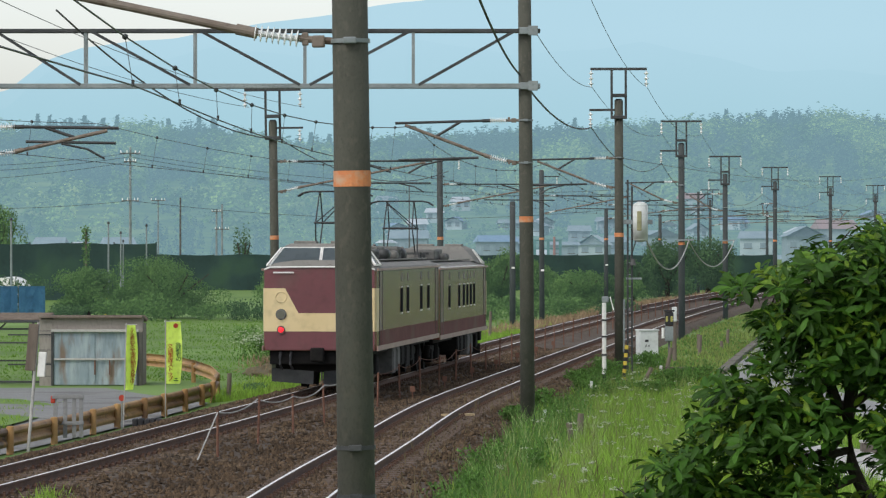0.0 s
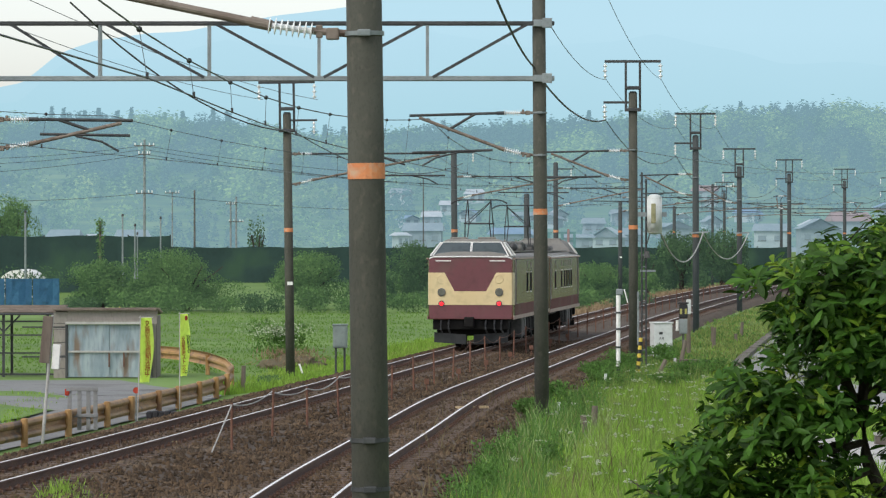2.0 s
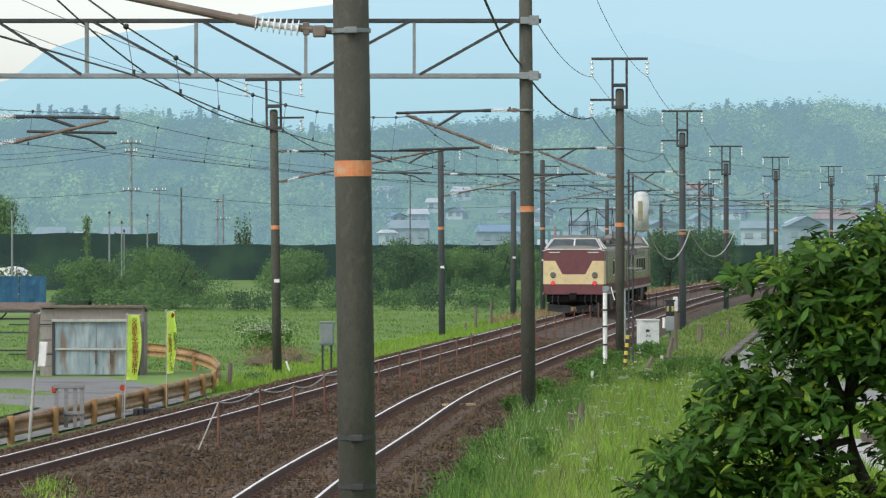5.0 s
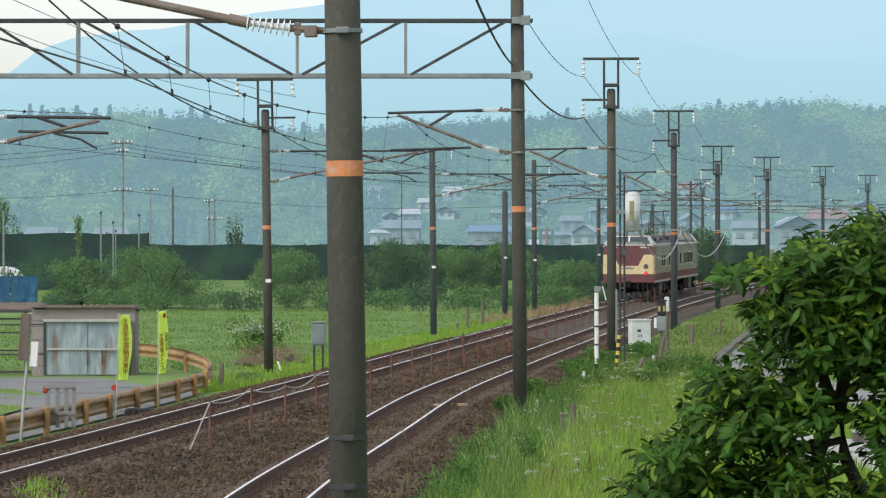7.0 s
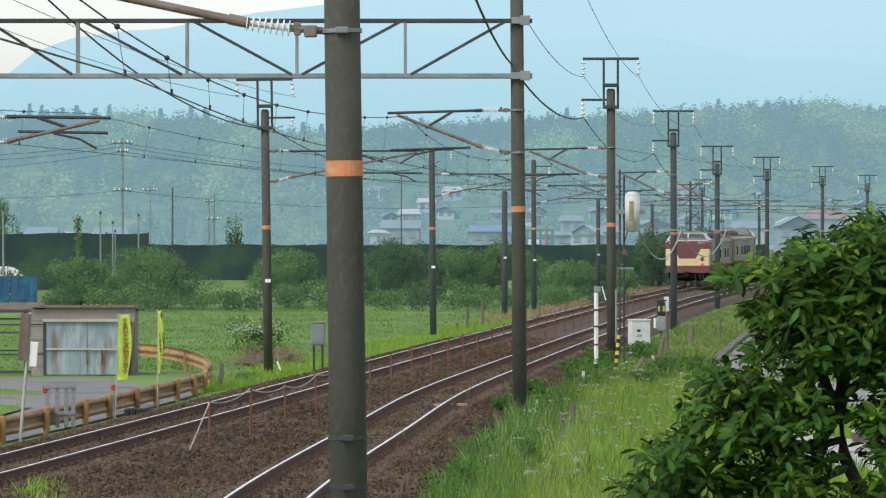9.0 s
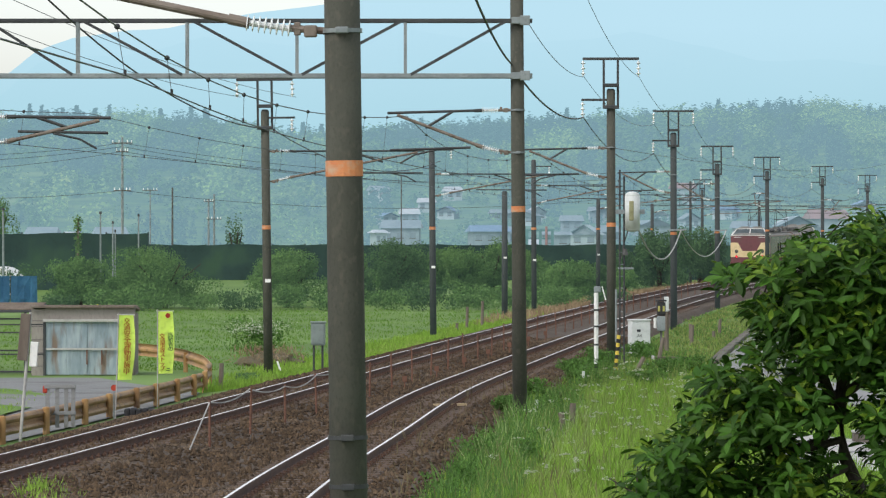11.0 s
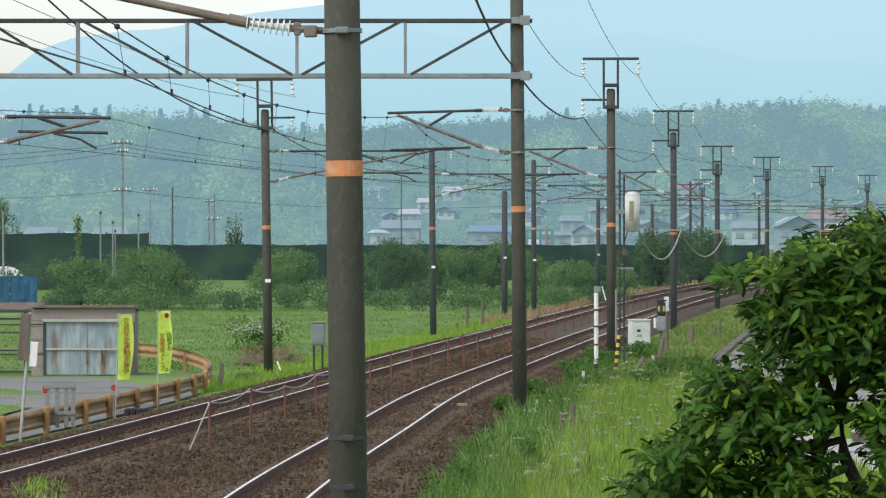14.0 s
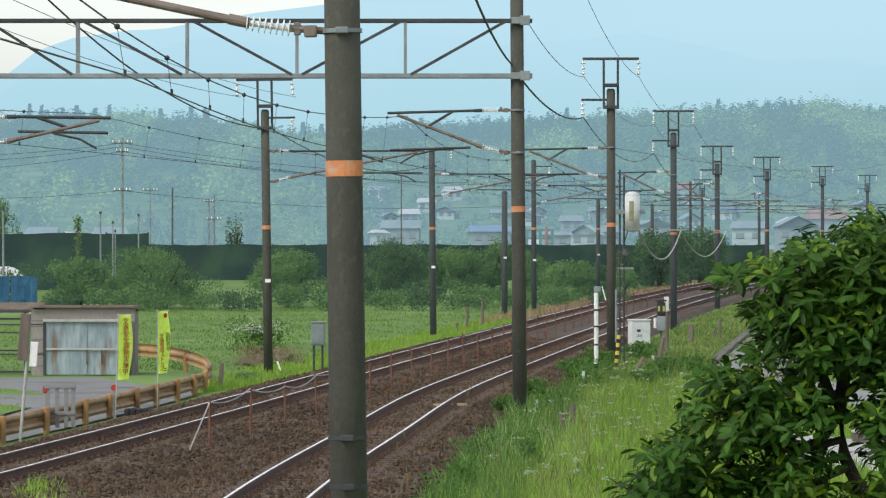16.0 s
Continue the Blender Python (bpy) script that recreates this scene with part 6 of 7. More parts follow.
        # Fresh leaves crowd the lobe tops, also painting the light caught from above.
        fresh = rng.random() < (0.4 if d[2] > 0.2 else 0.06)
        for j in range(int(rng.integers(5, 9))):
            L = rng.uniform(0.055, 0.115)
            m = m0 @ pose(0, 0, 0, 0, 0, j * 137.5 + rng.uniform(-15, 15)) @ pose(0, 0.012, rng.uniform(-0.09, 0.02), rng.uniform(-15, 42), rng.uniform(-30, 30), rng.uniform(-25, 25)) @ Matrix.Scale(L, 4)
            if singles < 290 and py < 24.1 and q > 0.75:
                share("leaf", me_b if fresh else me_a, t, m)
                singles += 1
            else:
                w = 1 if fresh else 0
                b = len(vs[w])
                mm = np.array(m)
                vs[w] += (va @ mm[:3, :3].T + mm[:3, 3]).tolist()
                fs[w] += [tuple(b + q2 for q2 in f) for f in fa]
    for w, mat in ((0, M_LEAF), (1, M_LEAFNEW)):
        tagged(soup("foliage", vs[w], fs[w], mat, t, smooth=True), kind="stuff")
    # twigs
    bm = B()
    for i in range(60):
        k = rng.choice(len(lobes), p=area)
        cx, cz, rx, rz = lobes[k]
        a = Vector(W(cx + rng.uniform(-0.5, 0.5) * rx, 24.4, cz - rz * 0.6))
        b = a + Vector((rng.uniform(-0.2, 0.2), rng.uniform(-0.3, 0.2), rng.uniform(0.05, 0.25)))
        rod(bm, a, b, 0.006, 0.003, 5)
    tagged(part("twig_rest", bm, M_BARK, t), kind="stuff")


make_near_tree()


def blades(name, n, place, hmin, hmax, width, mat, seed, label):
    """Tall grass: bent tapering blades, three points on each side."""
    rng = np.random.default_rng(seed)
    vs, fs = [], []
    for i in range(n):
        p = place(rng)
        if p is None:
            continue
        x, y = p
        z = ground_z(x, y) - 0.03
        clump = 0.55 + 0.9 * max(0.0, noise.noise((x * 0.9, y * 0.25, 3)) + 0.35)
        h = rng.uniform(hmin, hmax) * clump
        a = rng.uniform(0, 2 * math.pi)
        if name == "tall_grass":
            h *= 1 - 0.8 * sstep(112, 148, y)
        bend = h * rng.uniform(0.1, 0.55)
        dx, dy = math.cos(a) * bend, math.sin(a) * bend
        w = width * rng.uniform(0.6, 1.3)
        k = len(vs)
        vs += [(x - w, y, z), (x + w, y, z), (x + dx * 0.35 - w * 0.8, y + dy * 0.35, z + h * 0.6), (x + dx * 0.35 + w * 0.8, y + dy * 0.35, z + h * 0.6), (x + dx, y + dy, z + h)]
        fs += [(k, k + 1, k + 3, k + 2), (k + 2, k + 3, k + 4)]
    return tagged(soup(name, vs, fs, mat), label, "grass", kind="stuff")


def on_lane(x, y):
    """True on the service lane below the line."""
    return y > 139 and 4.8 < x - right_x(y) < 8.3 or 111 < y <= 139 and x > 7.8 + 0.004 * (139 - y) ** 2


def verge(rng):
    y = 58 + 150 * rng.random() ** 1.7
    o = 2.0 + 8.0 * rng.random() ** 1.1
    if o < 2.9 + 0.5 * noise.noise((y * 0.3, 0, 0)) and rng.random() < 0.75:
        return None
    x = right_x(y) + o
    return None if x > 6.0 and 83 < y < 99 or on_lane(x, y) else (x, y)


blades("tall_grass", 78000, verge, 0.16, 0.46, 0.009, M_BLADE, 1, "tall fresh green grass on the railway verge")
blades("dry_grass", 900, lambda r: (right_x(62 + 60 * r.random()) + 1.4 + 1.6 * r.random() ** 2, 62 + 60 * r.random()), 0.2, 0.6, 0.009, M_DRY, 2, "dry brown stems between grass and ballast")
blades("bank_grass", 14000, lambda r: (lambda y: (left_x(y) - 2.5 - 3.2 * r.random(), y))(124 + 110 * r.random() ** 1.3), 0.1, 0.32, 0.014, M_BLADE, 3, "rough grass along the foot of the ballast")
blades("field_rice", 16000, lambda r: (lambda y: (left_x(y) - 5.5 - 22 * r.random(), y))(146 + 110 * r.random() ** 1.2), 0.06, 0.14, 0.02, M_RICE, 4, "young green rice in the field")
blades("track_weeds", 900, lambda r: (lambda y: (left_x(y) + 1.2 + 0.9 * r.random(), y))(64.5 + 6.5 * r.random()), 0.12, 0.4, 0.012, M_BLADE, 5, "bright weeds growing between the tracks")


def far_verge(r):
    y = 140 + 150 * r.random() ** 1.2
    o = 2.0 + 10.0 * r.random()
    return None if on_lane(right_x(y) + o, y) else (right_x(y) + o, y)


blades("mown_grass", 26000, far_verge, 0.07, 0.2, 0.02, M_YGRASS, 6, "short yellowish cut grass along the line")
blades("shoulder_weeds", 5000, lambda r: (lambda y: (right_x(y) + 1.3 + 1.5 * r.random() ** 0.6, y))(60 + 110 * r.random() ** 1.3), 0.04, 0.2, 0.012, M_WEED, 7, "sparse weeds on the ballast shoulder")
blades("seed_grass", 3500, lambda r: (lambda y: (right_x(y) + 2.6 + 4.0 * r.random(), y))(62 + 70 * r.random()), 0.35, 0.75, 0.006, M_YGRASS, 9, "pale seeding grass stems above the verge")


blades("island_grass", 3500, lambda r: (-10.3 - 5.0 * r.random(), 105 + 20 * r.random()), 0.06, 0.2, 0.014, M_BLADE, 23, "short grass on the island in the lane")
M_SEED = surf("pale_seed_heads", (0.28, 0.38, 0.13), (0.38, 0.46, 0.2), 0.6, 0.7, 0, 8, island=0.25, trans=0.35)
blades("feather_grass", 380, lambda r: (lambda y: (0.9 + 1.9 * r.random() + 0.05 * (y - 86), y))(76 + 24 * r.random()), 0.4, 0.7, 0.007, M_SEED, 21, "pale arching seed grass by the foot of the pole")
blades("weed_stems", 2200, lambda r: (lambda y: (right_x(y) + 2.0 + 1.3 * r.random(), y))(62 + 42 * r.random()), 0.35, 0.75, 0.007, M_WEED, 22, "dark upright weed stems at the edge of the ballast")
blades("bank_straw", 7000, lambda r: (lambda y: (left_x(y) - 2.3 - 2.6 * r.random(), y))(215 + 130 * r.random()), 0.2, 0.5, 0.02, M_DRYBANK, 10, "reddish dry grass along the far side of the line")


def edge_weeds():
    rng = np.random.default_rng(14)
    for i in range(26):
        y = 66 + 80 * rng.random()
        x = right_x(y) + 2.1 + 1.1 * rng.random()
        make_bush(x, y, rng.uniform(0.4, 1.0), rng.uniform(0.3, 0.75), 300 + i, "clump of broad-leaved green weeds on the verge", False, 0.06, 420, "weed_clump", "weed", trunk=False)


edge_weeds()


def umbels():
    rng = np.random.default_rng(8)
    vs, fs = [], []
    for i in range(150):
        y = 70 + 60 * rng.random()
        x = right_x(y) + 2.6 + 3.6 * rng.random()
        z = ground_z(x, y) + rng.uniform(0.3, 0.55)
        for j in range(12):
            k = len(vs)
            cx, cy, cz = x + rng.normal(0, 0.05), y + rng.normal(0, 0.05), z + rng.normal(0, 0.015)
            s = 0.024
            vs += [(cx - s, cy, cz), (cx, cy - s, cz + s), (cx + s, cy, cz), (cx, cy + s, cz + s)]
            fs.append((k, k + 1, k + 2, k + 3))
    tagged(soup("white_umbels", vs, fs, M_FLOWER), "tiny white flower heads in the tall grass", "flowers", kind="stuff")


umbels()


# ---- middle distance ----
def make_windbreak(x0, x1, y, top, label):
    n = int((x1 - x0) / 3.0)
    w = thing("windbreak_fence", (x0, y, ground_z(x0, y)), label, "fence", "windbreak fences")
    z0 = ground_z(x0, y)
    h = top - z0
    for i in range(n + 1):
        bm = B()
        rod(bm, (3.0 * i, 0.1, -0.3), (3.0 * i, 0.1, h + 0.1), 0.05, n=6)
        part("post", bm, M_DSTEEL, w)
        if i < n:
            bm = B()
            rows = [[bm.verts.new((3.0 * (i + a / 4), 0.05 * math.sin(a * 1.6 + b), h * b / 4 + (0.05 * math.sin(i * 2.3 + a) if b == 4 else 0))) for a in range(5)] for b in range(5)]
            for r0, r1 in zip(rows, rows[1:]):
                for a in range(4):
                    bm.faces.new((r0[a], r0[a + 1], r1[a + 1], r1[a]))
            part("net_panel", bm, M_NET, w)


make_windbreak(-27.5, 32.0, 420.0, 2.45, "long dark green windbreak net behind the orchard")
make_windbreak(-36.0, -21.0, 330.0, 3.5, "taller dark green windbreak net by the orchard")


def make_mid_left():
    f = thing("net_fence", (-25.95, 262.0, ground_z(-26, 262)), "blue agricultural net on thin posts", "fence")
    for i in range(3):
        bm = B()
        rows = [[bm.verts.new((-1.6 + 1.55 * i + 1.5 * a / 4, 0.06 * math.sin(a * 2 + b), 0.05 + 1.75 * b / 3)) for a in range(5)] for b in range(4)]
        for r0, r1 in zip(rows, rows[1:]):
            for a in range(4):
                bm.faces.new((r0[a], r0[a + 1], r1[a + 1], r1[a]))
        bmesh.ops.solidify(bm, geom=list(bm.faces), thickness=0.02)
        part("net_panel", bm, M_BLUE, f, "blue net panel")
        bm = B()
        rod(bm, (-1.6 + 1.55 * i, 0.1, -0.2), (-1.6 + 1.55 * i, 0.1, 1.95), 0.03, n=6)
        part("post", bm, M_DSTEEL, f)
    g = thing("plastic_tunnel", (-29.0, 300.0, ground_z(-29, 300)), "small white plastic greenhouse tunnel", "greenhouse")
    bm = B()
    pr = [(math.cos(a * math.pi / 10) * 1.6, math.sin(a * math.pi / 10) * 1.9) for a in range(11)]
    ra = [bm.verts.new((x, 0, z)) for x, z in pr]
    rb = [bm.verts.new((x, 8, z)) for x, z in pr]
    for k in range(10):
        bm.faces.new((ra[k], ra[k + 1], rb[k + 1], rb[k]))
    bm.faces.new(ra)
    part("cover", bm, M_WHITE, g)
    # thin poles among the orchard
    for x, y, zt, r, lab in ((-20.7, 280.0, 4.7, 0.06, 0), (-19.6, 275.0, 4.1, 0.05, 0), (-18.4, 280.0, 4.55, 0.05, 0), (-26.2, 276.0, 4.9, 0.07, 0), (-19.1, 270.0, 3.6, 0.04, 0)):
        p = thing("thin_pole", (x, y, ground_z(x, y)), "thin grey steel pole among the orchard trees", "pole", "orchard poles")
        bm = B()
        rod(bm, (0, 0, -0.2), (0, 0, zt - p.location.z), r, r * 0.8, 8)
        part("shaft", bm, M_STEEL, p)
        bm = B()
        rod(bm, (0, 0, zt - p.location.z), (0, 0, zt - p.location.z + 0.15), r * 1.6, r, 8)
        part("cap", bm, M_DSTEEL, p)
    p = thing("ivy_pole", (-22.3, 283.0, ground_z(-22, 283)), "old pole overgrown with bright ivy", "pole")
    bm = B()
    rod(bm, (0, 0, -0.2), (0, 0, 5.0), 0.07, n=8)
    part("shaft", bm, M_WOOD, p)
    rng = np.random.default_rng(33)
    c = np.stack([rng.normal(0, 0.13, 500), rng.normal(0, 0.13, 500), 5.2 * rng.random(500) ** 0.7], axis=1)
    nm = rng.normal(size=(500, 3))
    nm /= np.linalg.norm(nm, axis=1, keepdims=True)
    v, f2 = leaf_quads(rng, c, nm, 0.16, 0.12)
    soup("ivy", v, f2, M_BUSH, p)
    p = thing("yellow_post", (-20.2, 271.0, ground_z(-20, 271)), "yellow plastic guard post in the grass", "post")
    bm = B()
    rod(bm, (0, 0, -0.1), (0.05, 0, 1.45), 0.06, n=8)
    part("tube", bm, M_YEL, p)


make_mid_left()


def utility_pole(x, y, zt, arms, label="tall grey utility pole with cross-arms", r=0.13):
    z = ground_z(x, y)
    p = thing("utility_pole", (x, y, z), label, "utility pole", "distant utility poles")
    bm = B()
    rod(bm, (0, 0, -0.3), (0, 0, zt - z), r, r * 0.7, 10)
    part("shaft", bm, M_STEEL if arms else M_UGREY, p)
    for za, w in arms:
        bm = B()
        box(bm, (0, -0.15, za - z), (w, 0.08, 0.09))
        part("cross_arm", bm, M_UGREY, p)
        for s in (-0.45, -0.15, 0.25, 0.45):
            bm = B()
            rod(bm, (s * w, -0.15, za - z + 0.03), (s * w, -0.15, za - z + 0.25), 0.06, 0.04, 6)
            part("insulator", bm, M_INSUL, p)


utility_pole(-26.3, 380.0, 11.4, ((10.9, 1.7), (10.2, 1.0), (7.0, 1.4)))
utility_pole(-31.6, 500.0, 8.2, ((8.1, 1.6),), "street lamp post with a pale twin head", 0.09)
utility_pole(-29.2, 500.0, 8.4, (), "plain thin utility pole")
utility_pole(-25.3, 500.0, 7.2, ((6.9, 1.0),), "plain dark utility pole")
utility_pole(-24.7, 500.0, 7.7, ((5.0, 1.6),), "plain dark utility pole")
utility_pole(-4.5, 500.0, 9.8, (), "thin grey pole in front of the village", 0.08)
for k, (za, zb, zc) in enumerate(((10.9, 9.5, 9.2), (10.6, 9.0, 8.2), (10.2, 8.2, 8.6), (7.0, 6.4, 6.8))):
    wire("utility_wire", sag((-26.3, 380.0, za), (-44.0, 360.0, zb), 0.4), 0.018, "thin dark utility wire", group="utility wires")
    wire("utility_wire", sag((-26.3, 380.0, za), (16.0, 440.0, zc), 1.2, 20), 0.018, "thin dark utility wire", group="utility wires")

# Village colours paled and blued to paint in distance haze.
M_ROOFT = surf("roof_tile_grey_hazy", (0.19, 0.26, 0.30), (0.23, 0.30, 0.34), 2, 0.6, 0.3, 3)
M_ROOFB = surf("roof_tile_blue_hazy", (0.14, 0.24, 0.36), (0.18, 0.28, 0.4), 2, 0.6, 0.3, 3)
M_ROOFR = surf("roof_tile_red_hazy", (0.26, 0.2, 0.2), (0.3, 0.22, 0.22), 2, 0.6, 0.3, 3)
M_ROOFW = surf("roof_sheet_pale_hazy", (0.38, 0.44, 0.48), (0.46, 0.5, 0.54), 2, 0.5, 0.1, 3)
M_WALLW = surf("house_wall_white_hazy", (0.33, 0.41, 0.44), (0.38, 0.46, 0.49), 2, 0.8, 0.1, 3)
M_WALLG = surf("house_wall_grey_hazy", (0.22, 0.29, 0.33), (0.27, 0.34, 0.38), 2, 0.8, 0.1, 3)


M_TEAL = surf("teal_paint", (0.06, 0.17, 0.16), (0.08, 0.21, 0.2), 0.6, 0.6, 0.05, 6)
M_REDPOST = surf("red_oxide", (0.26, 0.1, 0.075), (0.32, 0.13, 0.1), 0.6, 0.7, 0.05, 6)


def make_loading_frame():
    f = thing("loading_frame", (10.4, 500.0, ground_z(10.4, 500)), "teal steel frame with two red posts near the village", "steel frame")
    z0 = f.location.z
    for x in (-1.35, 0.1, 1.4):
        bm = B()
        bar(bm, (x, 0, -0.2), (x, 0, 3.9 - z0), 0.3, 0.3)
        part("post", bm, M_TEAL, f)
    for z in (2.9, 3.8):
        bm = B()
        bar(bm, (-1.5, 0, z - z0), (1.55, 0, z - z0), 0.2, 0.18)
        part("beam", bm, M_TEAL, f)
    for x in (-0.75, 0.75):
        bm = B()
        rod(bm, (x, -0.4, -0.2), (x, -0.4, 4.2 - z0), 0.16, 0.13, 10)
        part("red_post", bm, M_REDPOST, f)


make_loading_frame()


# Panes paled towards the wall tone for haze.
M_FARWIN = surf("far_window_hazy", (0.17, 0.23, 0.26), (0.2, 0.26, 0.29), 2, 0.4, 0, 3)


def house(x, y, z, w, d, h, rh, wall, roof, gable, label, turn=0.0):
    """A village house: walls, pitched roof with eaves, windows in frames."""
    t = thing("house", (x, y, z), label, "house", "village houses")
    t.rotation_euler = (0, 0, radians(turn))
    bm = B()
    box(bm, (0, 0, h / 2 - 1.0), (w, d, h + 2.0))
    part("wall", bm, wall, t)
    bm = B()
    e = 0.6
    if gable:
        pr = [(-w / 2 - e, h - 0.2), (0, h + rh), (w / 2 + e, h - 0.2)]
        a = [bm.verts.new((px, -d / 2 - e, pz)) for px, pz in pr]
        b = [bm.verts.new((px, d / 2 + e, pz)) for px, pz in pr]
    else:
        pr = [(-d / 2 - e, h - 0.2), (0, h + rh), (d / 2 + e, h - 0.2)]
        a = [bm.verts.new((-w / 2 - e * (0.2 if i == 1 else 1), py, pz)) for i, (py, pz) in enumerate(pr)]
        b = [bm.verts.new((w / 2 + e * (0.2 if i == 1 else 1), py, pz)) for i, (py, pz) in enumerate(pr)]
    for i in range(3):
        bm.faces.new((a[i], a[(i + 1) % 3], b[(i + 1) % 3], b[i]))
    bm.faces.new(a) if not gable else None
    bm.faces.new(b) if not gable else None
    part("roof", bm, roof, t)
    if gable:
        bm = B()
        g = [bm.verts.new(v) for v in ((-w / 2, -d / 2 - 0.01, h - 0.25), (w / 2, -d / 2 - 0.01, h - 0.25), (0, -d / 2 - 0.01, h + rh * 0.86))]
        f = bm.faces.new(g)
        bmesh.ops.solidify(bm, geom=[f], thickness=0.1)
        part("gable", bm, wall, t)
    n = max(2, int(w / 2.6))
    for i in range(n):
        bm = B()
        box(bm, (-w / 2 + w * (i + 0.5) / n, -d / 2 - 0.02, h * 0.62), (w / n * 0.5, 0.06, 1.1))
        win = part("window", bm, M_FARWIN, t)
        bm = B()
        box(bm, (-w / 2 + w * (i + 0.5) / n, -d / 2 - 0.06, h * 0.62 - 0.6), (w / n * 0.55, 0.1, 0.1))
        part("sill", bm, M_UGREY, win)


# Air glow mixed into village and steel frame as haze.
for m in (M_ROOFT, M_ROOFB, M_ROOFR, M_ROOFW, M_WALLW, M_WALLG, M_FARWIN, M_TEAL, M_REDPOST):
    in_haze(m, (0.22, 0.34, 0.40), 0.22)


NEAR_VILLAGE = (
        (-95.0, 1100, 0, 7.0, 3.2, 1.6, M_WALLG, M_ROOFT, False, "far grey-roofed farmhouse in the village"),
        (-88.0, 1100, 0, 3.5, 3.0, 0.7, M_WALLW, M_ROOFW, False, "far low house with a pale roof"),
        (-79.0, 1100, 0, 7.0, 3.2, 1.6, M_WALLG, M_ROOFT, False, "far grey low house by the orchard"),
        (-9.0, 1000, 0, 8.0, 4.6, 1.6, M_WALLG, M_ROOFT, False, "far dark house with a grey tiled roof"),
        (-13.8, 990, 0, 2.4, 3.6, 0.5, M_WALLW, M_ROOFW, False, "far small white outbuilding"),
        (9.8, 1000, 0, 8.0, 3.9, 1.2, M_WALLG, M_ROOFB, False, "far house with a blue roof"),
        (22.0, 900, 0, 5.5, 3.2, 0.5, M_WALLG, M_ROOFT, False, "far shed with a grey roof"),
        (31.0, 1000, 0, 6.0, 3.2, 2.0, M_WALLW, M_WALLW, True, "far white gabled house"),
        (46.0, 1000, 0, 7.0, 5.2, 1.6, M_WALLG, M_ROOFW, True, "far pale gabled house"),
        (66.0, 1000, 0, 7.0, 4.6, 1.4, M_WALLW, M_ROOFT, False, "far white house with a grey roof"))
SLOPE_VILLAGE = (
        (74.5, 980, 0, 8.0, 5.0, 2.0, M_WALLG, M_ROOFT, True, "far grey house with a tiled roof"),
        (82.0, 990, 0, 8.0, 6.6, 1.8, M_WALLW, M_ROOFR, False, "far house with a pinkish roof"),
        (91.0, 980, 0, 8.0, 6.0, 2.4, M_WALLW, M_ROOFW, True, "far large white gabled house"),
        (72.5, 1400, 8, 7.0, 6.0, 1.6, M_WALLW, M_ROOFR, False, "far house with a red roof up the slope"),
        (-5.0, 1400, 8, 5.0, 3.0, 1.2, M_WALLW, M_ROOFW, False, "far house with a bright pale roof"),
        (3.0, 1450, 6, 5.0, 3.0, 1.4, M_WALLW, M_ROOFW, False, "far house with a bright pale roof"),
        (-20.0, 1450, 4, 6.0, 3.5, 1.4, M_WALLW, M_ROOFT, False, "far white house on the slope"),
        (27.0, 1350, 9, 5.0, 3.0, 1.5, M_WALLW, M_ROOFW, True, "far white house on the slope"),
        (36.0, 1300, 6, 6.0, 3.5, 1.4, M_WALLG, M_ROOFT, False, "far grey house on the slope"),
        (101.0, 1050, 0, 8.0, 5.0, 2.0, M_WALLG, M_ROOFT, False, "far grey house with tiled roof"))
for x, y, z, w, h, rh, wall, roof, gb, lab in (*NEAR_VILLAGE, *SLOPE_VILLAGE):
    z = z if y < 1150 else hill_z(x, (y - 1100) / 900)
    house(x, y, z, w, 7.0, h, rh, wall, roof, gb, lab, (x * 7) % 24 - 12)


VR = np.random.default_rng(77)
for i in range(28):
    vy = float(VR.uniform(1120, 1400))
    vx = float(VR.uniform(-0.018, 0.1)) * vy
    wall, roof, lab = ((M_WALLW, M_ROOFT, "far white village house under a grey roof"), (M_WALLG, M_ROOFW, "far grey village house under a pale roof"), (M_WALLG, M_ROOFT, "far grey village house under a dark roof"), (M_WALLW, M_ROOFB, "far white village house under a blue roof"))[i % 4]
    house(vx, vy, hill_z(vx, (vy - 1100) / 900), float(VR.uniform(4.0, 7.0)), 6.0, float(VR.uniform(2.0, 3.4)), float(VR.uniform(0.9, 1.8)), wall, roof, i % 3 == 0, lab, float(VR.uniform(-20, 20)))


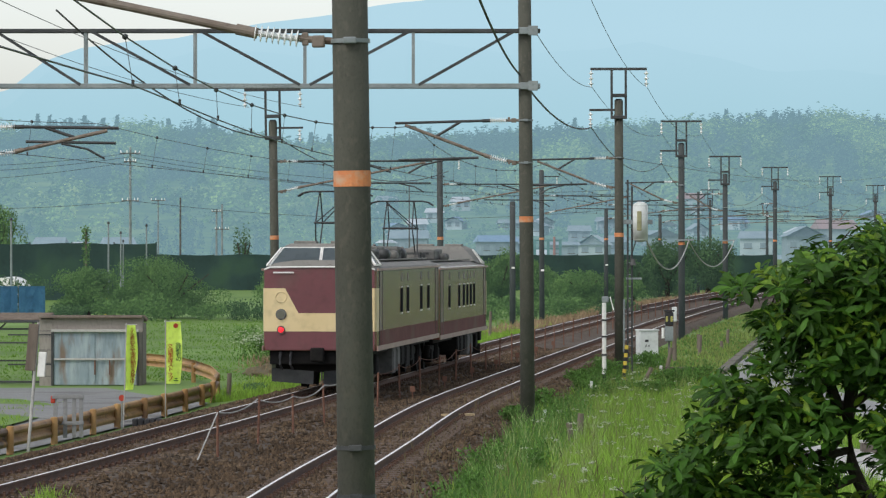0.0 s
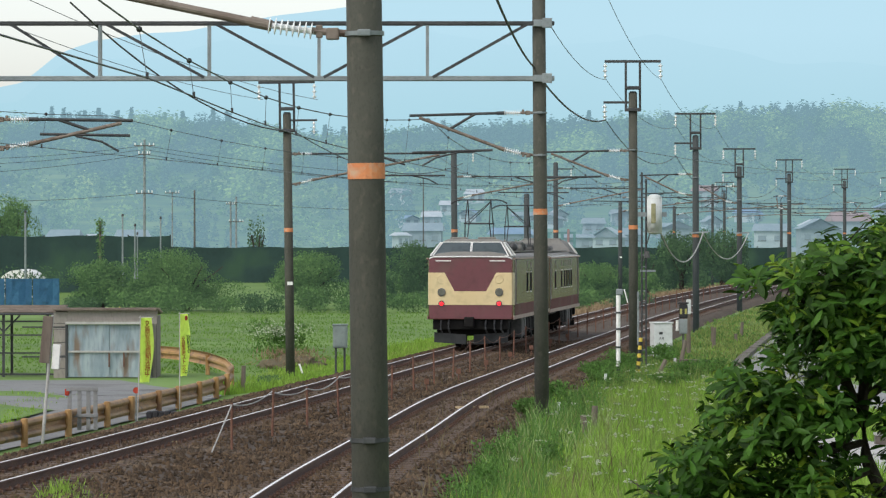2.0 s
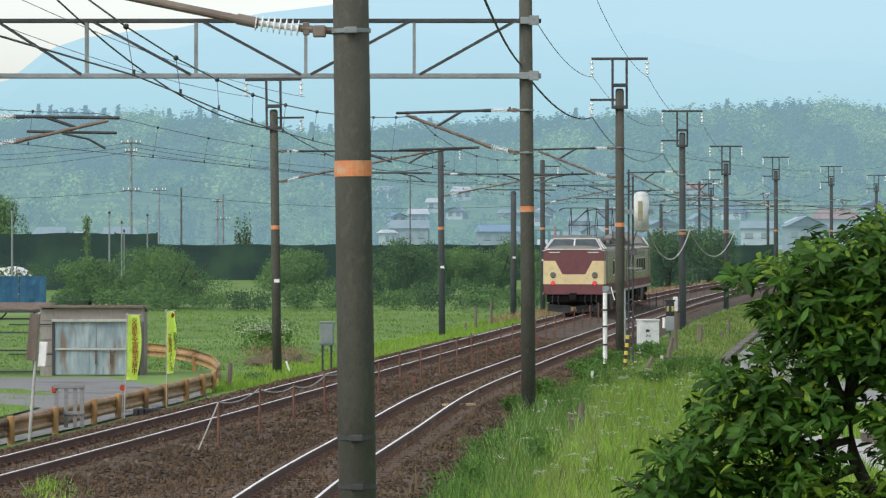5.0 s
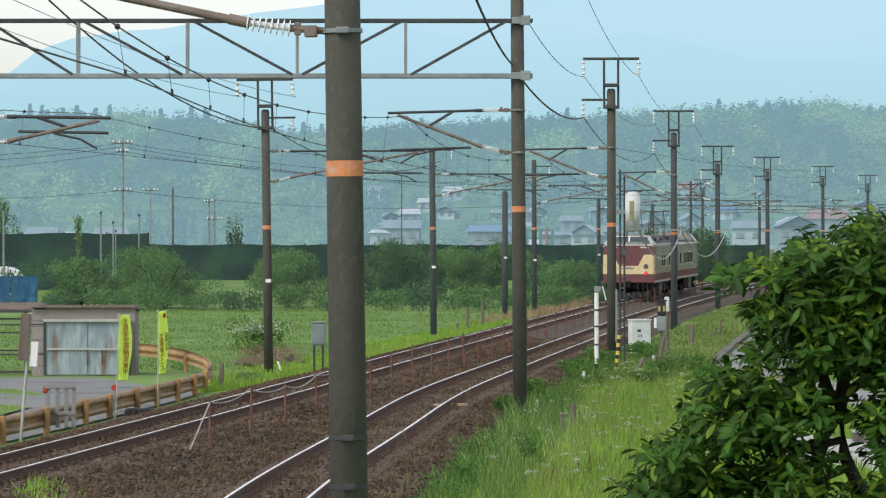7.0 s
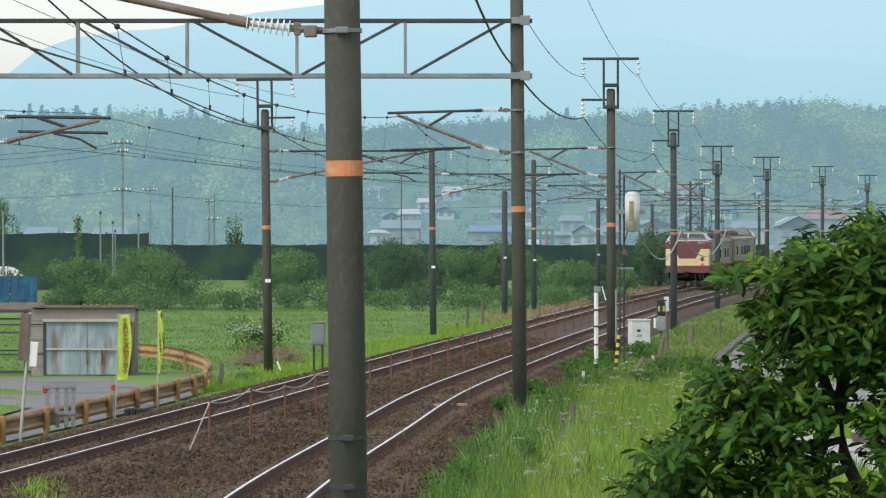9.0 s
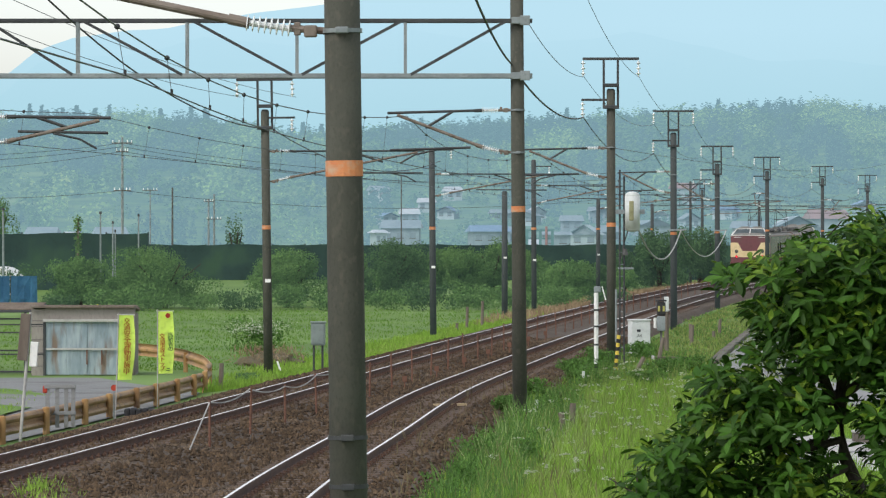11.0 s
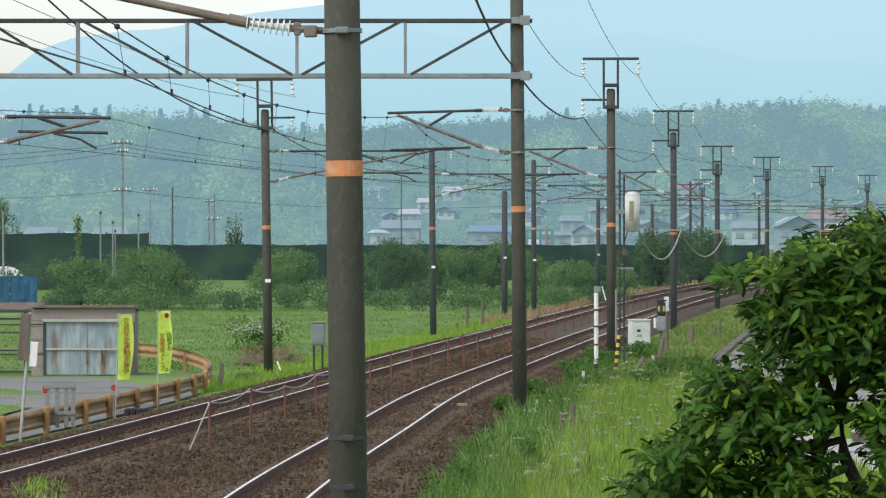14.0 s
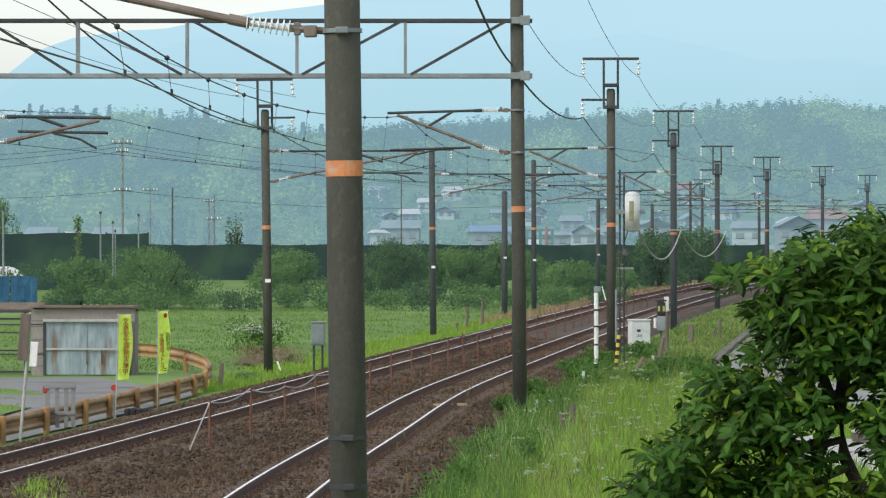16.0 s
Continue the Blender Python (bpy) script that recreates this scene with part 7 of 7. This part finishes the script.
def make_verge_tufts():
    """Uneven tufts of grass along the far verge and the edge of the ballast."""
    rng = np.random.default_rng(91)
    c = []
    while len(c) < 6000:
        y = rng.uniform(125, 240)
        x = right_x(y) + 2.0 + 6.0 * rng.random() ** 1.3
        if noise.noise((x * 0.5, y * 0.12, 2.0)) > -0.1:
            k = int(rng.integers(8, 22))
            p = np.stack([x + rng.normal(0, 0.22, k), y + rng.normal(0, 0.5, k)], axis=1)
            c += [(u, v, ground_z(u, v) - 0.02) for u, v in p]
    for part_no, (n, mat) in enumerate(((9000, M_YGRASS), (4000, M_WEED))):
        seedlings = np.array(c)[rng.integers(0, len(c), n)] + rng.normal(0, (0.3, 0.9, 0.0), (n, 3))
        seedlings[:, 2] = [ground_z(u, v) - 0.02 for u, v in seedlings[:, :2]]
        nm = rng.normal(size=(n, 3)) * (1, 1, 0.15)
        nm /= np.linalg.norm(nm, axis=1, keepdims=True)
        tagged(soup("verge_grass", *leaf_quads(rng, seedlings, nm, 0.16 if part_no == 0 else 0.15, 0.03 if part_no == 0 else 0.07, 2.0), mat), "uneven tufts of grass on the verge", "grass", kind="stuff")


make_verge_tufts()


SWING_A = ((0, 58), (0.5, 68), (1, 26), (1.5, 8), (2, 50), (2.5, 79), (3, 96), (3.5, 100), (4, 64), (5.2, 45), (6.5, 73), (7, 50), (7.5, 55), (8, 58), (8.5, 44), (9, 50), (9.2, 44), (10.2, 35),
           (11.3, 26), (11.5, 42), (12, 26), (12.5, 24), (13, 15), (13.5, 26), (14, 38), (14.5, 38), (15, 58), (15.3, 44), (15.5, 44), (16, 44))
SWING_B = ((0, 20), (0.5, 64), (1, 70), (1.5, 38), (2, 60), (2.5, 58), (3, 44), (3.5, 69), (4, 80), (5.2, 60), (6.5, 73), (7, 60), (7.5, 60), (8, 44), (8.5, 69), (9, 78), (9.2, 84), (10.2, 50),
           (11.3, 15), (11.5, 26), (12, 30), (12.5, 26), (13, 44), (13.3, 50), (13.5, 14), (14, 38), (14.3, 30), (14.5, 44), (15, 38), (15.5, 38), (16, 50))


def motions():
    walk(tail_car, train_rows(0.0))
    walk(lead_car, train_rows(CAR))
    walk(cloth_a, [(t, pose(0, 0, 0, 0, 0, a)) for t, a in SWING_A])
    walk(cloth_b, [(t, pose(0, 0, 0, 0, 0, a)) for t, a in SWING_B])


motions()
